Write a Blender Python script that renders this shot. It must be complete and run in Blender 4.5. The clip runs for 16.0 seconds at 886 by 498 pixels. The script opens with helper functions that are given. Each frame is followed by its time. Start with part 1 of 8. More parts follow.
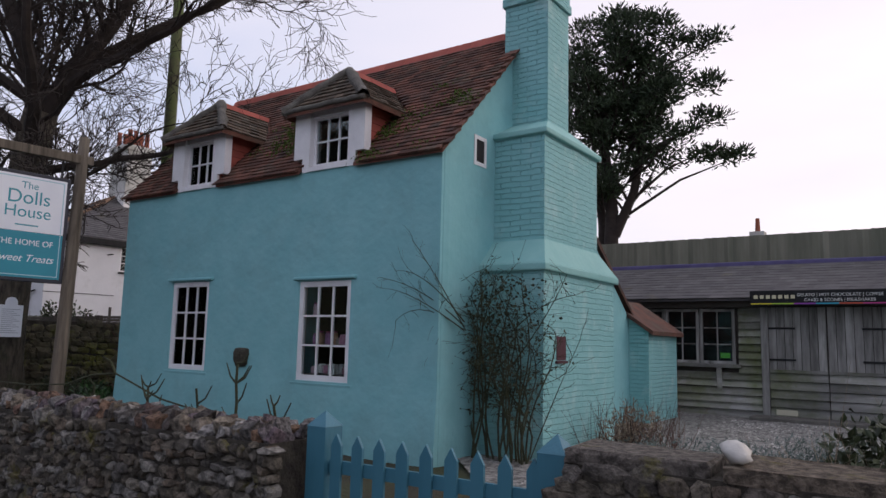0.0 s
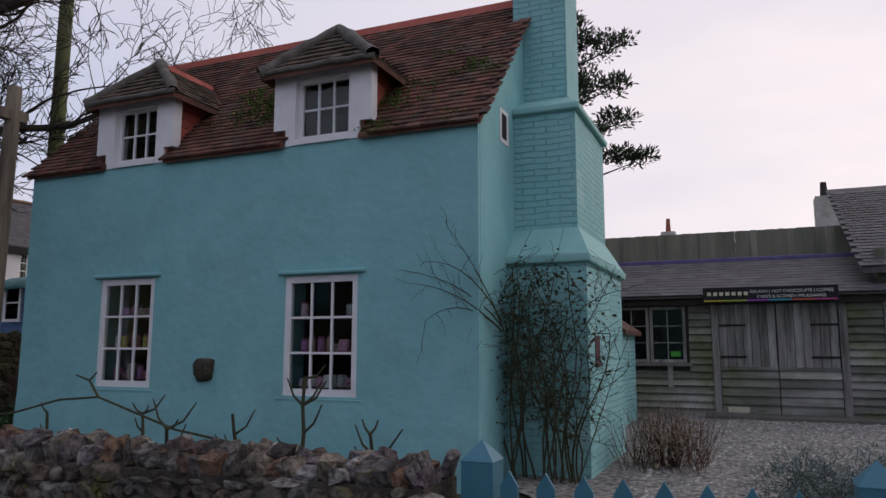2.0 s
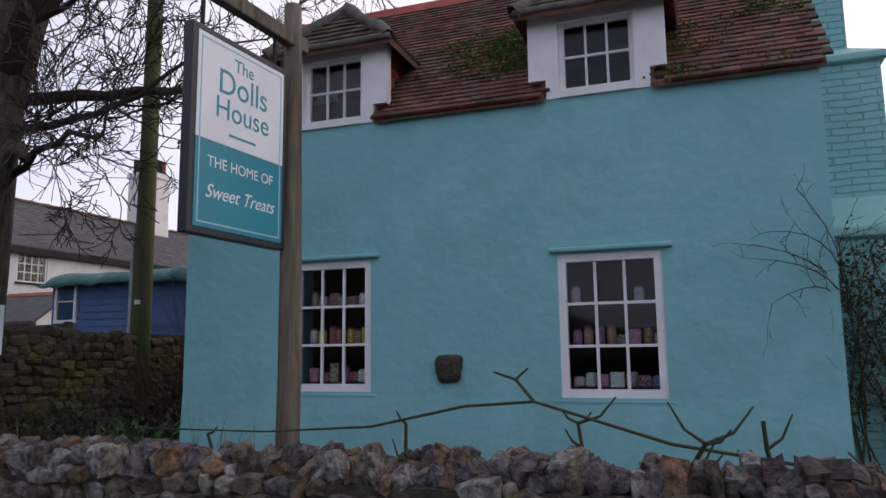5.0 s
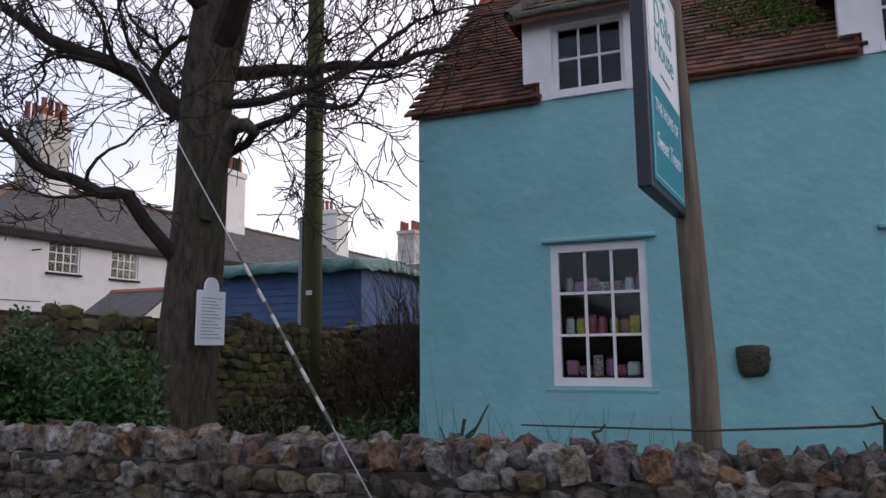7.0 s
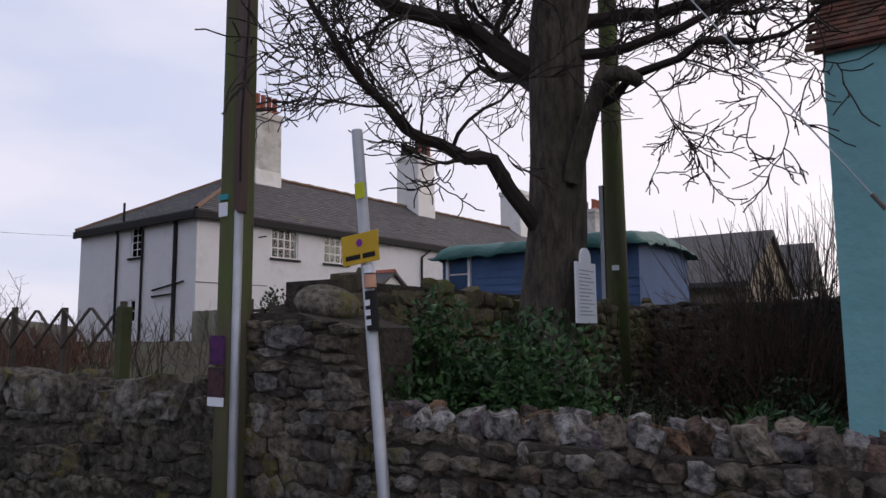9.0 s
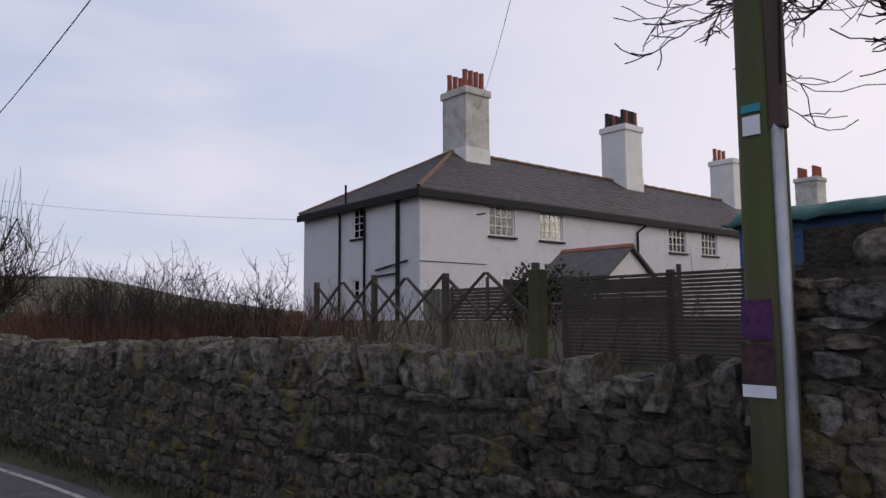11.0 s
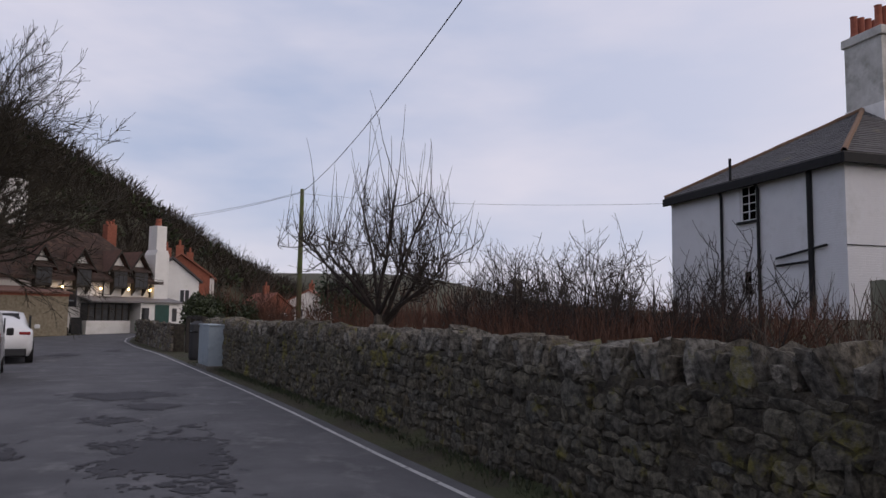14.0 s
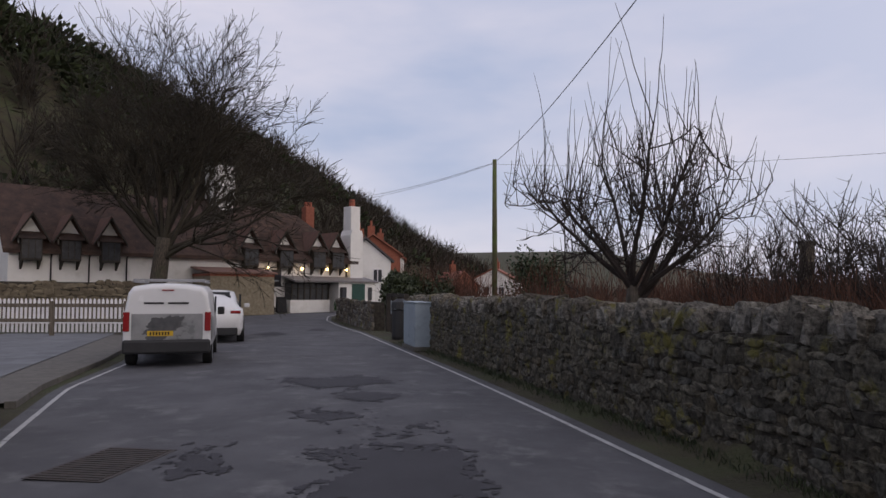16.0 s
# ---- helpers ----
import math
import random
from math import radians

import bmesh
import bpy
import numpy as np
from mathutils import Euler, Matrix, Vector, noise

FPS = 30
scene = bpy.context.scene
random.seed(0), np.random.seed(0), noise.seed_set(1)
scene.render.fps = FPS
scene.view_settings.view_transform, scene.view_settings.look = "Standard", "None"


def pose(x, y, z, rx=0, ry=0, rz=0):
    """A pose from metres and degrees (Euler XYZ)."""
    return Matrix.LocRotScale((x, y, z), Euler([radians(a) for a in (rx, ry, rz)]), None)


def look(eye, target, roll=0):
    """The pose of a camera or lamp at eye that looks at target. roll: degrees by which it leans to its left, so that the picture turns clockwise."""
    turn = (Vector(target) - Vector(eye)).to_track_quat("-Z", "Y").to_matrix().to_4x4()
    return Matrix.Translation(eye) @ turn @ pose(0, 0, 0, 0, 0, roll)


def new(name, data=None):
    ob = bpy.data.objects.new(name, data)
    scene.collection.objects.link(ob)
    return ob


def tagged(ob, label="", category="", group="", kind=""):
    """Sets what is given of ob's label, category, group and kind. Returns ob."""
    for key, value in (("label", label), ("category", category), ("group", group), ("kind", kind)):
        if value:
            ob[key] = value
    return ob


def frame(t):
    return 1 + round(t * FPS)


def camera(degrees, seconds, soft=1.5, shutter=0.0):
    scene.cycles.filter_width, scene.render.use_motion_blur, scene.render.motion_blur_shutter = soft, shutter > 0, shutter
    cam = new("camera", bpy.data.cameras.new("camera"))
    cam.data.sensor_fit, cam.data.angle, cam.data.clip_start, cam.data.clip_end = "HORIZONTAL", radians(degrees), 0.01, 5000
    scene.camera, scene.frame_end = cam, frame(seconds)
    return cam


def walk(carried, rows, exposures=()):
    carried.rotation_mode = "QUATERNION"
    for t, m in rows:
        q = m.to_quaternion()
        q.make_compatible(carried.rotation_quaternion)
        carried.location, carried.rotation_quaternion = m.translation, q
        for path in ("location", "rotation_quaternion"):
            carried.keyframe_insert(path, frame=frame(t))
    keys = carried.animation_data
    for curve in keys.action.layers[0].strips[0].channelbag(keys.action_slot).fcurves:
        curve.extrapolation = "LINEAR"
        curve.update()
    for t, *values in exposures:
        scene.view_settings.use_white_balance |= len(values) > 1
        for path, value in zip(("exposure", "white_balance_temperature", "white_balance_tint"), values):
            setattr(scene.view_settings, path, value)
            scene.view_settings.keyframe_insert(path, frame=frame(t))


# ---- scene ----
cam = camera(63.1, 16.0, soft=1.5)
METRES, EYE, TILT, LEAN, TURN = 20.5, 2.05, 0.0, 0.0, 34.8
ROWS = [
    (0.0, 0.0, 0.0, 0.0, -0.18, 7.37, -1.38),
    (0.5, -0.0252, 0.0192, -0.0018, -3.82, 8.08, -0.9),
    (1.0, -0.0479, 0.036, -0.0018, -6.6, 8.12, -0.48),
    (1.5, -0.071, 0.0551, -0.0016, -9.21, 8.05, -0.32),
    (2.0, -0.092, 0.0739, -0.0014, -11.87, 7.85, -0.09),
    (2.5, -0.1161, 0.0932, -0.0026, -14.14, 7.76, 0.28),
    (3.0, -0.1375, 0.1115, -0.0043, -15.1, 7.89, 0.45),
    (3.5, -0.1622, 0.1294, -0.0039, -15.64, 7.79, 0.68),
    (6.0, -0.2824, 0.21, -0.007, -14.07, 8.37, 0.78),
    (6.5, -0.3087, 0.2246, -0.0076, -13.16, 8.36, 0.79),
    (7.0, -0.3307, 0.2404, -0.0084, -11.96, 8.05, 0.56),
    (7.5, -0.3568, 0.2544, -0.0084, -10.05, 7.62, 0.31),
    (8.0, -0.3813, 0.269, -0.0093, -7.0, 7.45, 0.46),
    (8.5, -0.4068, 0.2832, -0.0087, -3.15, 7.24, 0.66),
    (9.0, -0.4319, 0.2952, -0.0093, 0.42, 6.82, 0.45),
    (9.5, -0.4586, 0.3098, -0.0114, 4.11, 6.48, 0.51),
    (10.0, -0.4842, 0.3216, -0.012, 7.26, 6.18, 0.63),
    (12.5, -0.6365, 0.4034, -0.0164, 24.43, 5.22, -0.22),
    (13.0, -0.6665, 0.4184, -0.0174, 27.92, 5.57, -0.15),
    (13.5, -0.6999, 0.4347, -0.0167, 31.97, 5.61, -0.46),
    (14.0, -0.7315, 0.4463, -0.0168, 37.49, 5.21, -0.8),
    (14.5, -0.7657, 0.4618, -0.0179, 42.83, 4.89, -1.06),
    (15.0, -0.7975, 0.4743, -0.0199, 46.91, 4.84, -1.41),
    (15.5, -0.8273, 0.4899, -0.0213, 50.68, 4.48, -0.77),
    (16.0, -0.857, 0.5041, -0.0214, 51.69, 3.36, -0.19),
]
walk(cam, [(t, pose(0, 0, EYE, TILT, LEAN, TURN) @ pose(METRES * x, METRES * y, METRES * z, 90 + pitch, roll, yaw)) for t, x, y, z, yaw, pitch, roll in ROWS],
     [(0.0, 0.2), (1.5, 0.0), (3.5, -0.1), (6.0, 0.55), (7.0, 0.5), (9.0, 0.18), (10.0, 0.1), (12.5, -0.06), (16.0, -0.08)])

# ---- sky and sun ----
world = bpy.data.worlds.new("dusk_sky")
scene.world = world
world.use_nodes = True
wn, wl = world.node_tree.nodes, world.node_tree.links
wn.clear()
sky = wn.new("ShaderNodeTexSky")
sky.sky_type, sky.sun_disc = "NISHITA", False
sky.sun_elevation, sky.sun_rotation = radians(9), radians(40)
tc = wn.new("ShaderNodeTexCoord")
sep = wn.new("ShaderNodeSeparateXYZ")
wl.new(tc.outputs["Generated"], sep.inputs[0])
# cloud deck: pale and pinkish towards the low sun, blue-lilac away from it
dotn = wn.new("ShaderNodeVectorMath")
dotn.operation = "DOT_PRODUCT"
dotn.inputs[1].default_value = (0.64, 0.77, 0.0)
wl.new(tc.outputs["Generated"], dotn.inputs[0])
glow = wn.new("ShaderNodeMapRange")
glow.inputs["From Min"].default_value, glow.inputs["From Max"].default_value = -0.75, 0.85
wl.new(dotn.outputs["Value"], glow.inputs["Value"])
ramp = wn.new("ShaderNodeValToRGB")
ramp.color_ramp.elements[0].position, ramp.color_ramp.elements[0].color = 0.0, (0.37, 0.43, 0.61, 1)
ramp.color_ramp.elements[1].position, ramp.color_ramp.elements[1].color = 1.0, (0.98, 0.86, 0.86, 1)
mid = ramp.color_ramp.elements.new(0.45)
mid.color = (0.55, 0.57, 0.72, 1)
wl.new(glow.outputs[0], ramp.inputs[0])
stretch = wn.new("ShaderNodeVectorMath")
stretch.operation = "MULTIPLY"
stretch.inputs[1].default_value = (1.0, 1.0, 3.2)
wl.new(tc.outputs["Generated"], stretch.inputs[0])
cn = wn.new("ShaderNodeTexNoise")
cn.inputs["Scale"].default_value, cn.inputs["Detail"].default_value, cn.inputs["Roughness"].default_value = 2.1, 5.0, 0.5
wl.new(stretch.outputs[0], cn.inputs["Vector"])
cr = wn.new("ShaderNodeMapRange")
cr.inputs["From Min"].default_value, cr.inputs["From Max"].default_value = 0.38, 0.68
cr.inputs["To Min"].default_value, cr.inputs["To Max"].default_value = 0.0, 0.8
wl.new(cn.outputs["Fac"], cr.inputs["Value"])
cm = wn.new("ShaderNodeMix")
cm.data_type = "RGBA"
cm.inputs[7].default_value = (0.74, 0.69, 0.78, 1)
wl.new(cr.outputs[0], cm.inputs[0])
wl.new(ramp.outputs[0], cm.inputs[6])
# warm band low over the horizon on the bright side
skymix = wn.new("ShaderNodeMix")
skymix.data_type = "RGBA"
skymix.inputs[0].default_value = 0.88
scale_sky = wn.new("ShaderNodeVectorMath")
scale_sky.operation = "SCALE"
scale_sky.inputs["Scale"].default_value = 0.10
wl.new(sky.outputs[0], scale_sky.inputs[0])
wl.new(scale_sky.outputs[0], skymix.inputs[6])
wl.new(cm.outputs[2], skymix.inputs[7])
bg = wn.new("ShaderNodeBackground")
bg.inputs["Strength"].default_value = 1.2
wl.new(skymix.outputs[2], bg.inputs[0])
wo = wn.new("ShaderNodeOutputWorld")
wl.new(bg.outputs[0], wo.inputs[0])

sun = new("sun", bpy.data.lights.new("sun", "SUN"))
sun.data.energy, sun.data.angle, sun.data.color = 0.55, radians(70), (1.0, 0.90, 0.84)
sun.matrix_world = look((0, 0, 30), (-6.4, -7.7, 26.5))

# ---- materials ----
MATS = {}


def mat(name, c1, c2=None, scale=3.0, rough=0.8, bump=0.3, fine=40.0, metal=0.0, rnd=0.0, island=0.0, stain=None,
        stain_scale=1.2, stain_lo=0.52, stain_hi=0.7, depth=0.01, spec=0.4, stretch=(1, 1, 1), lo=0.3, hi=0.7):
    """Procedural surface: two colours by noise, an optional stain colour, random value per piece, fine bump."""
    if name in MATS:
        return MATS[name]
    m = bpy.data.materials.new(name)
    MATS[name] = m
    m.use_nodes = True
    n, l = m.node_tree.nodes, m.node_tree.links
    b = n["Principled BSDF"]
    geo = n.new("ShaderNodeNewGeometry")
    st = n.new("ShaderNodeVectorMath")
    st.operation = "MULTIPLY"
    st.inputs[1].default_value = stretch
    l.new(geo.outputs["Position"], st.inputs[0])
    no = n.new("ShaderNodeTexNoise")
    no.inputs["Scale"].default_value, no.inputs["Detail"].default_value, no.inputs["Roughness"].default_value = scale, 7, 0.62
    l.new(st.outputs[0], no.inputs["Vector"])
    r = n.new("ShaderNodeValToRGB")
    r.color_ramp.elements[0].position, r.color_ramp.elements[1].position = lo, hi
    r.color_ramp.elements[0].color, r.color_ramp.elements[1].color = (*c1, 1), (*(c2 or c1), 1)
    l.new(no.outputs["Fac"], r.inputs[0])
    col = r.outputs[0]
    if stain:
        sn = n.new("ShaderNodeTexNoise")
        sn.inputs["Scale"].default_value, sn.inputs["Detail"].default_value, sn.inputs["Roughness"].default_value = stain_scale, 8, 0.68
        l.new(geo.outputs["Position"], sn.inputs["Vector"])
        sr = n.new("ShaderNodeMapRange")
        sr.inputs["From Min"].default_value, sr.inputs["From Max"].default_value = stain_lo, stain_hi
        l.new(sn.outputs["Fac"], sr.inputs["Value"])
        mx = n.new("ShaderNodeMix")
        mx.data_type = "RGBA"
        l.new(sr.outputs[0], mx.inputs[0])
        l.new(col, mx.inputs[6])
        mx.inputs[7].default_value = (*stain, 1)
        col = mx.outputs[2]
    if rnd or island:
        hs = n.new("ShaderNodeHueSaturation")
        mr = n.new("ShaderNodeMapRange")
        k = rnd or island
        mr.inputs["To Min"].default_value, mr.inputs["To Max"].default_value = 1 - k, 1 + k
        if rnd:
            l.new(n.new("ShaderNodeObjectInfo").outputs["Random"], mr.inputs["Value"])
        else:
            l.new(geo.outputs["Random Per Island"], mr.inputs["Value"])
        l.new(mr.outputs[0], hs.inputs["Value"])
        l.new(col, hs.inputs["Color"])
        col = hs.outputs[0]
    l.new(col, b.inputs["Base Color"])
    fn = n.new("ShaderNodeTexNoise")
    fn.inputs["Scale"].default_value, fn.inputs["Detail"].default_value = fine, 5
    l.new(st.outputs[0], fn.inputs["Vector"])
    bp = n.new("ShaderNodeBump")
    bp.inputs["Strength"].default_value, bp.inputs["Distance"].default_value = bump, depth
    l.new(fn.outputs["Fac"], bp.inputs["Height"])
    l.new(bp.outputs[0], b.inputs["Normal"])
    rr = n.new("ShaderNodeMapRange")
    rr.inputs["To Min"].default_value, rr.inputs["To Max"].default_value = max(0.02, rough - 0.1), min(1, rough + 0.1)
    l.new(no.outputs["Fac"], rr.inputs["Value"])
    l.new(rr.outputs[0], b.inputs["Roughness"])
    b.inputs["Metallic"].default_value = metal
    b.inputs["Specular IOR Level"].default_value = spec
    return m


def brick_bump(m, horiz, width=0.30, height=0.074, strength=0.75, dist=0.016):
    """Adds coursed-brick relief under paint. horiz: which world axes make the horizontal."""
    n, l = m.node_tree.nodes, m.node_tree.links
    geo = n.new("ShaderNodeNewGeometry")
    sp = n.new("ShaderNodeSeparateXYZ")
    l.new(geo.outputs["Position"], sp.inputs[0])
    ad = n.new("ShaderNodeMath")
    ad.operation = "ADD"
    l.new(sp.outputs["X"], ad.inputs[0])
    l.new(sp.outputs["Y"], ad.inputs[1])
    wob = n.new("ShaderNodeTexNoise")
    wob.inputs["Scale"].default_value = 2.5
    l.new(geo.outputs["Position"], wob.inputs["Vector"])
    wz = n.new("ShaderNodeMath")
    wz.operation = "MULTIPLY_ADD"
    wz.inputs[1].default_value = 0.06
    l.new(wob.outputs["Fac"], wz.inputs[0])
    l.new(sp.outputs["Z"], wz.inputs[2])
    cb = n.new("ShaderNodeCombineXYZ")
    l.new(ad.outputs[0], cb.inputs["X"])
    l.new(wz.outputs[0], cb.inputs["Y"])
    br = n.new("ShaderNodeTexBrick")
    br.inputs["Scale"].default_value = 1.0
    br.inputs["Brick Width"].default_value, br.inputs["Row Height"].default_value = width, height
    br.inputs["Mortar Size"].default_value, br.inputs["Mortar Smooth"].default_value = 0.008, 0.6
    l.new(cb.outputs[0], br.inputs["Vector"])
    b2 = n.new("ShaderNodeBump")
    b2.invert = True
    b2.inputs["Strength"].default_value, b2.inputs["Distance"].default_value = strength, dist
    l.new(br.outputs["Fac"], b2.inputs["Height"])
    bs = n["Principled BSDF"]
    old = bs.inputs["Normal"].links[0].from_socket
    l.new(old, b2.inputs["Normal"])
    l.new(b2.outputs[0], bs.inputs["Normal"])
    return m


def stone_mat(name, palette, island=False, scale=17.0, grain=(0.35, 1.5), lichen=(0.15, 0.135, 0.035), lichen_at=(0.57, 0.66), soot=(0.03, 0.027, 0.023), soot_at=(0.54, 0.72)):
    """Rubble: each stone draws its colour from a palette, with grain, lichen and dark weathering over it."""
    m = bpy.data.materials.new(name)
    MATS[name] = m
    m.use_nodes = True
    n, l = m.node_tree.nodes, m.node_tree.links
    b = n["Principled BSDF"]
    geo = n.new("ShaderNodeNewGeometry")
    pick = geo.outputs["Random Per Island"] if island else n.new("ShaderNodeObjectInfo").outputs["Random"]
    ramp = n.new("ShaderNodeValToRGB")
    els = ramp.color_ramp.elements
    while len(els) < len(palette):
        els.new(0.5)
    for i, c in enumerate(palette):
        els[i].position = i / (len(palette) - 1)
        els[i].color = (*c, 1)
    l.new(pick, ramp.inputs[0])
    noises = []
    for sc, det, ro in ((scale, 8, 0.65), (2.3, 8, 0.7), (0.9, 6, 0.65), (scale * 4, 6, 0.6)):
        t = n.new("ShaderNodeTexNoise")
        t.inputs["Scale"].default_value, t.inputs["Detail"].default_value, t.inputs["Roughness"].default_value = sc, det, ro
        l.new(geo.outputs["Position"], t.inputs["Vector"])
        noises.append(t.outputs["Fac"])
    gr = n.new("ShaderNodeMapRange")
    gr.inputs["From Min"].default_value, gr.inputs["From Max"].default_value = 0.38, 0.64
    gr.inputs["To Min"].default_value, gr.inputs["To Max"].default_value = grain
    l.new(noises[0], gr.inputs["Value"])
    mul = n.new("ShaderNodeVectorMath")
    mul.operation = "SCALE"
    l.new(ramp.outputs[0], mul.inputs[0])
    l.new(gr.outputs[0], mul.inputs["Scale"])
    col = mul.outputs[0]
    for src, tint, (lo, hi), top in ((noises[2], soot, soot_at, 0.7), (noises[1], lichen, lichen_at, 0.85)):
        mr = n.new("ShaderNodeMapRange")
        mr.inputs["From Min"].default_value, mr.inputs["From Max"].default_value = lo, hi
        mr.inputs["To Max"].default_value = top
        l.new(src, mr.inputs["Value"])
        mx = n.new("ShaderNodeMix")
        mx.data_type = "RGBA"
        l.new(mr.outputs[0], mx.inputs[0])
        l.new(col, mx.inputs[6])
        mx.inputs[7].default_value = (*tint, 1)
        col = mx.outputs[2]
    l.new(col, b.inputs["Base Color"])
    b.inputs["Roughness"].default_value = 0.93
    b.inputs["Specular IOR Level"].default_value = 0.25
    last = None
    for src, dist in ((noises[0], 0.02), (noises[3], 0.009)):
        bp = n.new("ShaderNodeBump")
        bp.inputs["Strength"].default_value, bp.inputs["Distance"].default_value = 1.0, dist
        l.new(src, bp.inputs["Height"])
        if last:
            l.new(last, bp.inputs["Normal"])
        last = bp.outputs[0]
    l.new(last, b.inputs["Normal"])
    return m


def glass(name="window_glass", tint=(0.9, 0.95, 0.95)):
    if name in MATS:
        return MATS[name]
    m = bpy.data.materials.new(name)
    MATS[name] = m
    m.use_nodes = True
    n, l = m.node_tree.nodes, m.node_tree.links
    n.clear()
    tr, gl, fr, mx, out = (n.new("ShaderNode" + k) for k in ("BsdfTransparent", "BsdfGlossy", "Fresnel", "MixShader", "OutputMaterial"))
    tr.inputs[0].default_value = (*tint, 1)
    gl.inputs["Roughness"].default_value = 0.03
    fr.inputs["IOR"].default_value = 1.32
    l.new(fr.outputs[0], mx.inputs[0])
    l.new(tr.outputs[0], mx.inputs[1])
    l.new(gl.outputs[0], mx.inputs[2])
    l.new(mx.outputs[0], out.inputs[0])
    return m


def lamp_glow(name, color, strength):
    m = bpy.data.materials.new(name)
    m.use_nodes = True
    b = m.node_tree.nodes["Principled BSDF"]
    b.inputs["Base Color"].default_value = (*color, 1)
    b.inputs["Emission Color"].default_value = (*color, 1)
    b.inputs["Emission Strength"].default_value = strength
    return m


TEAL = mat("teal_render", (0.19, 0.44, 0.465), (0.235, 0.49, 0.512), 2.6, 0.75, 0.35, 9.0, stain=(0.18, 0.36, 0.375), stain_scale=1.1, stain_lo=0.5, stain_hi=0.8, depth=0.03)
TEAL_BRICK = brick_bump(mat("teal_painted_brick", (0.205, 0.465, 0.475), (0.25, 0.515, 0.52), 1.6, 0.7, 0.5, 14.0, stain=(0.36, 0.58, 0.57), stain_scale=2.0, depth=0.03), "xy", strength=1.0, dist=0.03)
TEAL_TOP = mat("teal_weathering", (0.20, 0.43, 0.42), (0.27, 0.50, 0.48), 2.2, 0.7, 0.4, 12.0, depth=0.015)
GATE = mat("gate_blue_paint", (0.036, 0.14, 0.195), (0.052, 0.175, 0.235), 3.0, 0.5, 0.25, 60, stretch=(1, 1, 0.15))
WHITE = mat("white_paint", (0.70, 0.69, 0.70), (0.80, 0.79, 0.80), 4.0, 0.5, 0.15, 40, stain=(0.55, 0.54, 0.53), stain_scale=5, stain_lo=0.6, stain_hi=0.85)
TILE = mat("clay_tile", (0.045, 0.026, 0.021), (0.172, 0.068, 0.044), 3.4, 0.85, 0.6, 60, rnd=0.45, stain=(0.10, 0.085, 0.06), stain_scale=3.0, stain_lo=0.5, stain_hi=0.72)
TILE_ISL = mat("clay_tile_run", (0.045, 0.026, 0.021), (0.172, 0.068, 0.044), 3.4, 0.85, 0.6, 60, island=0.45, stain=(0.10, 0.085, 0.06), stain_scale=3.0, stain_lo=0.5, stain_hi=0.72)
RIDGE = mat("red_ridge_tile", (0.34, 0.075, 0.055), (0.42, 0.11, 0.08), 6.0, 0.8, 0.3, 50, rnd=0.15)
MORTAR = mat("grey_mortar", (0.085, 0.078, 0.068), (0.17, 0.158, 0.138), 7.0, 0.95, 0.9, 40, depth=0.02)
MOSS = mat("moss", (0.045, 0.085, 0.012), (0.10, 0.15, 0.025), 14.0, 1.0, 1.0, 90, depth=0.02)
STONE_TONES = [(0.085, 0.073, 0.058), (0.16, 0.138, 0.108), (0.055, 0.048, 0.042), (0.20, 0.178, 0.145), (0.125, 0.095, 0.07), (0.145, 0.138, 0.13), (0.27, 0.25, 0.22)]
STONE = stone_mat("rubble_stone", STONE_TONES)
STONE_ISL = stone_mat("rubble_stone_run", STONE_TONES, True)
ROAD_TONES = [(0.072, 0.066, 0.053), (0.118, 0.106, 0.082), (0.05, 0.045, 0.036), (0.145, 0.13, 0.098), (0.088, 0.085, 0.075), (0.098, 0.082, 0.056)]
ROADSTONE = stone_mat("roadside_stone", ROAD_TONES, lichen_at=(0.56, 0.64))
ROADSTONE_ISL = stone_mat("roadside_stone_run", ROAD_TONES, True, lichen_at=(0.56, 0.64))
COPE_TONES = [(0.36, 0.345, 0.33), (0.15, 0.14, 0.135), (0.13, 0.10, 0.115), (0.20, 0.12, 0.07), (0.06, 0.053, 0.05), (0.24, 0.205, 0.16), (0.10, 0.092, 0.088), (0.30, 0.285, 0.265)]
COPE = stone_mat("coping_flint", COPE_TONES, scale=20.0, grain=(0.3, 1.6), lichen=(0.20, 0.13, 0.04), lichen_at=(0.6, 0.68))
COPE_ISL = stone_mat("coping_flint_run", COPE_TONES, True, scale=20.0, grain=(0.3, 1.6), lichen=(0.20, 0.13, 0.04), lichen_at=(0.6, 0.68))
SLAB_TONES = [(0.13, 0.12, 0.105), (0.19, 0.178, 0.155), (0.09, 0.082, 0.07), (0.155, 0.135, 0.105)]
SLABCOPE = stone_mat("slab_coping", SLAB_TONES, lichen_at=(0.55, 0.64))
SLABCOPE_ISL = stone_mat("slab_coping_run", SLAB_TONES, True, lichen_at=(0.55, 0.64))
JOINT = mat("wall_core", (0.018, 0.015, 0.012), (0.075, 0.065, 0.05), 9.0, 1.0, 0.9, 30, depth=0.03)
MORTARED = mat("lime_mortar_core", (0.016, 0.013, 0.010), (0.085, 0.073, 0.055), 9.0, 1.0, 1.0, 34, stain=(0.11, 0.10, 0.03), stain_scale=2.3, stain_lo=0.56, stain_hi=0.66, depth=0.03)
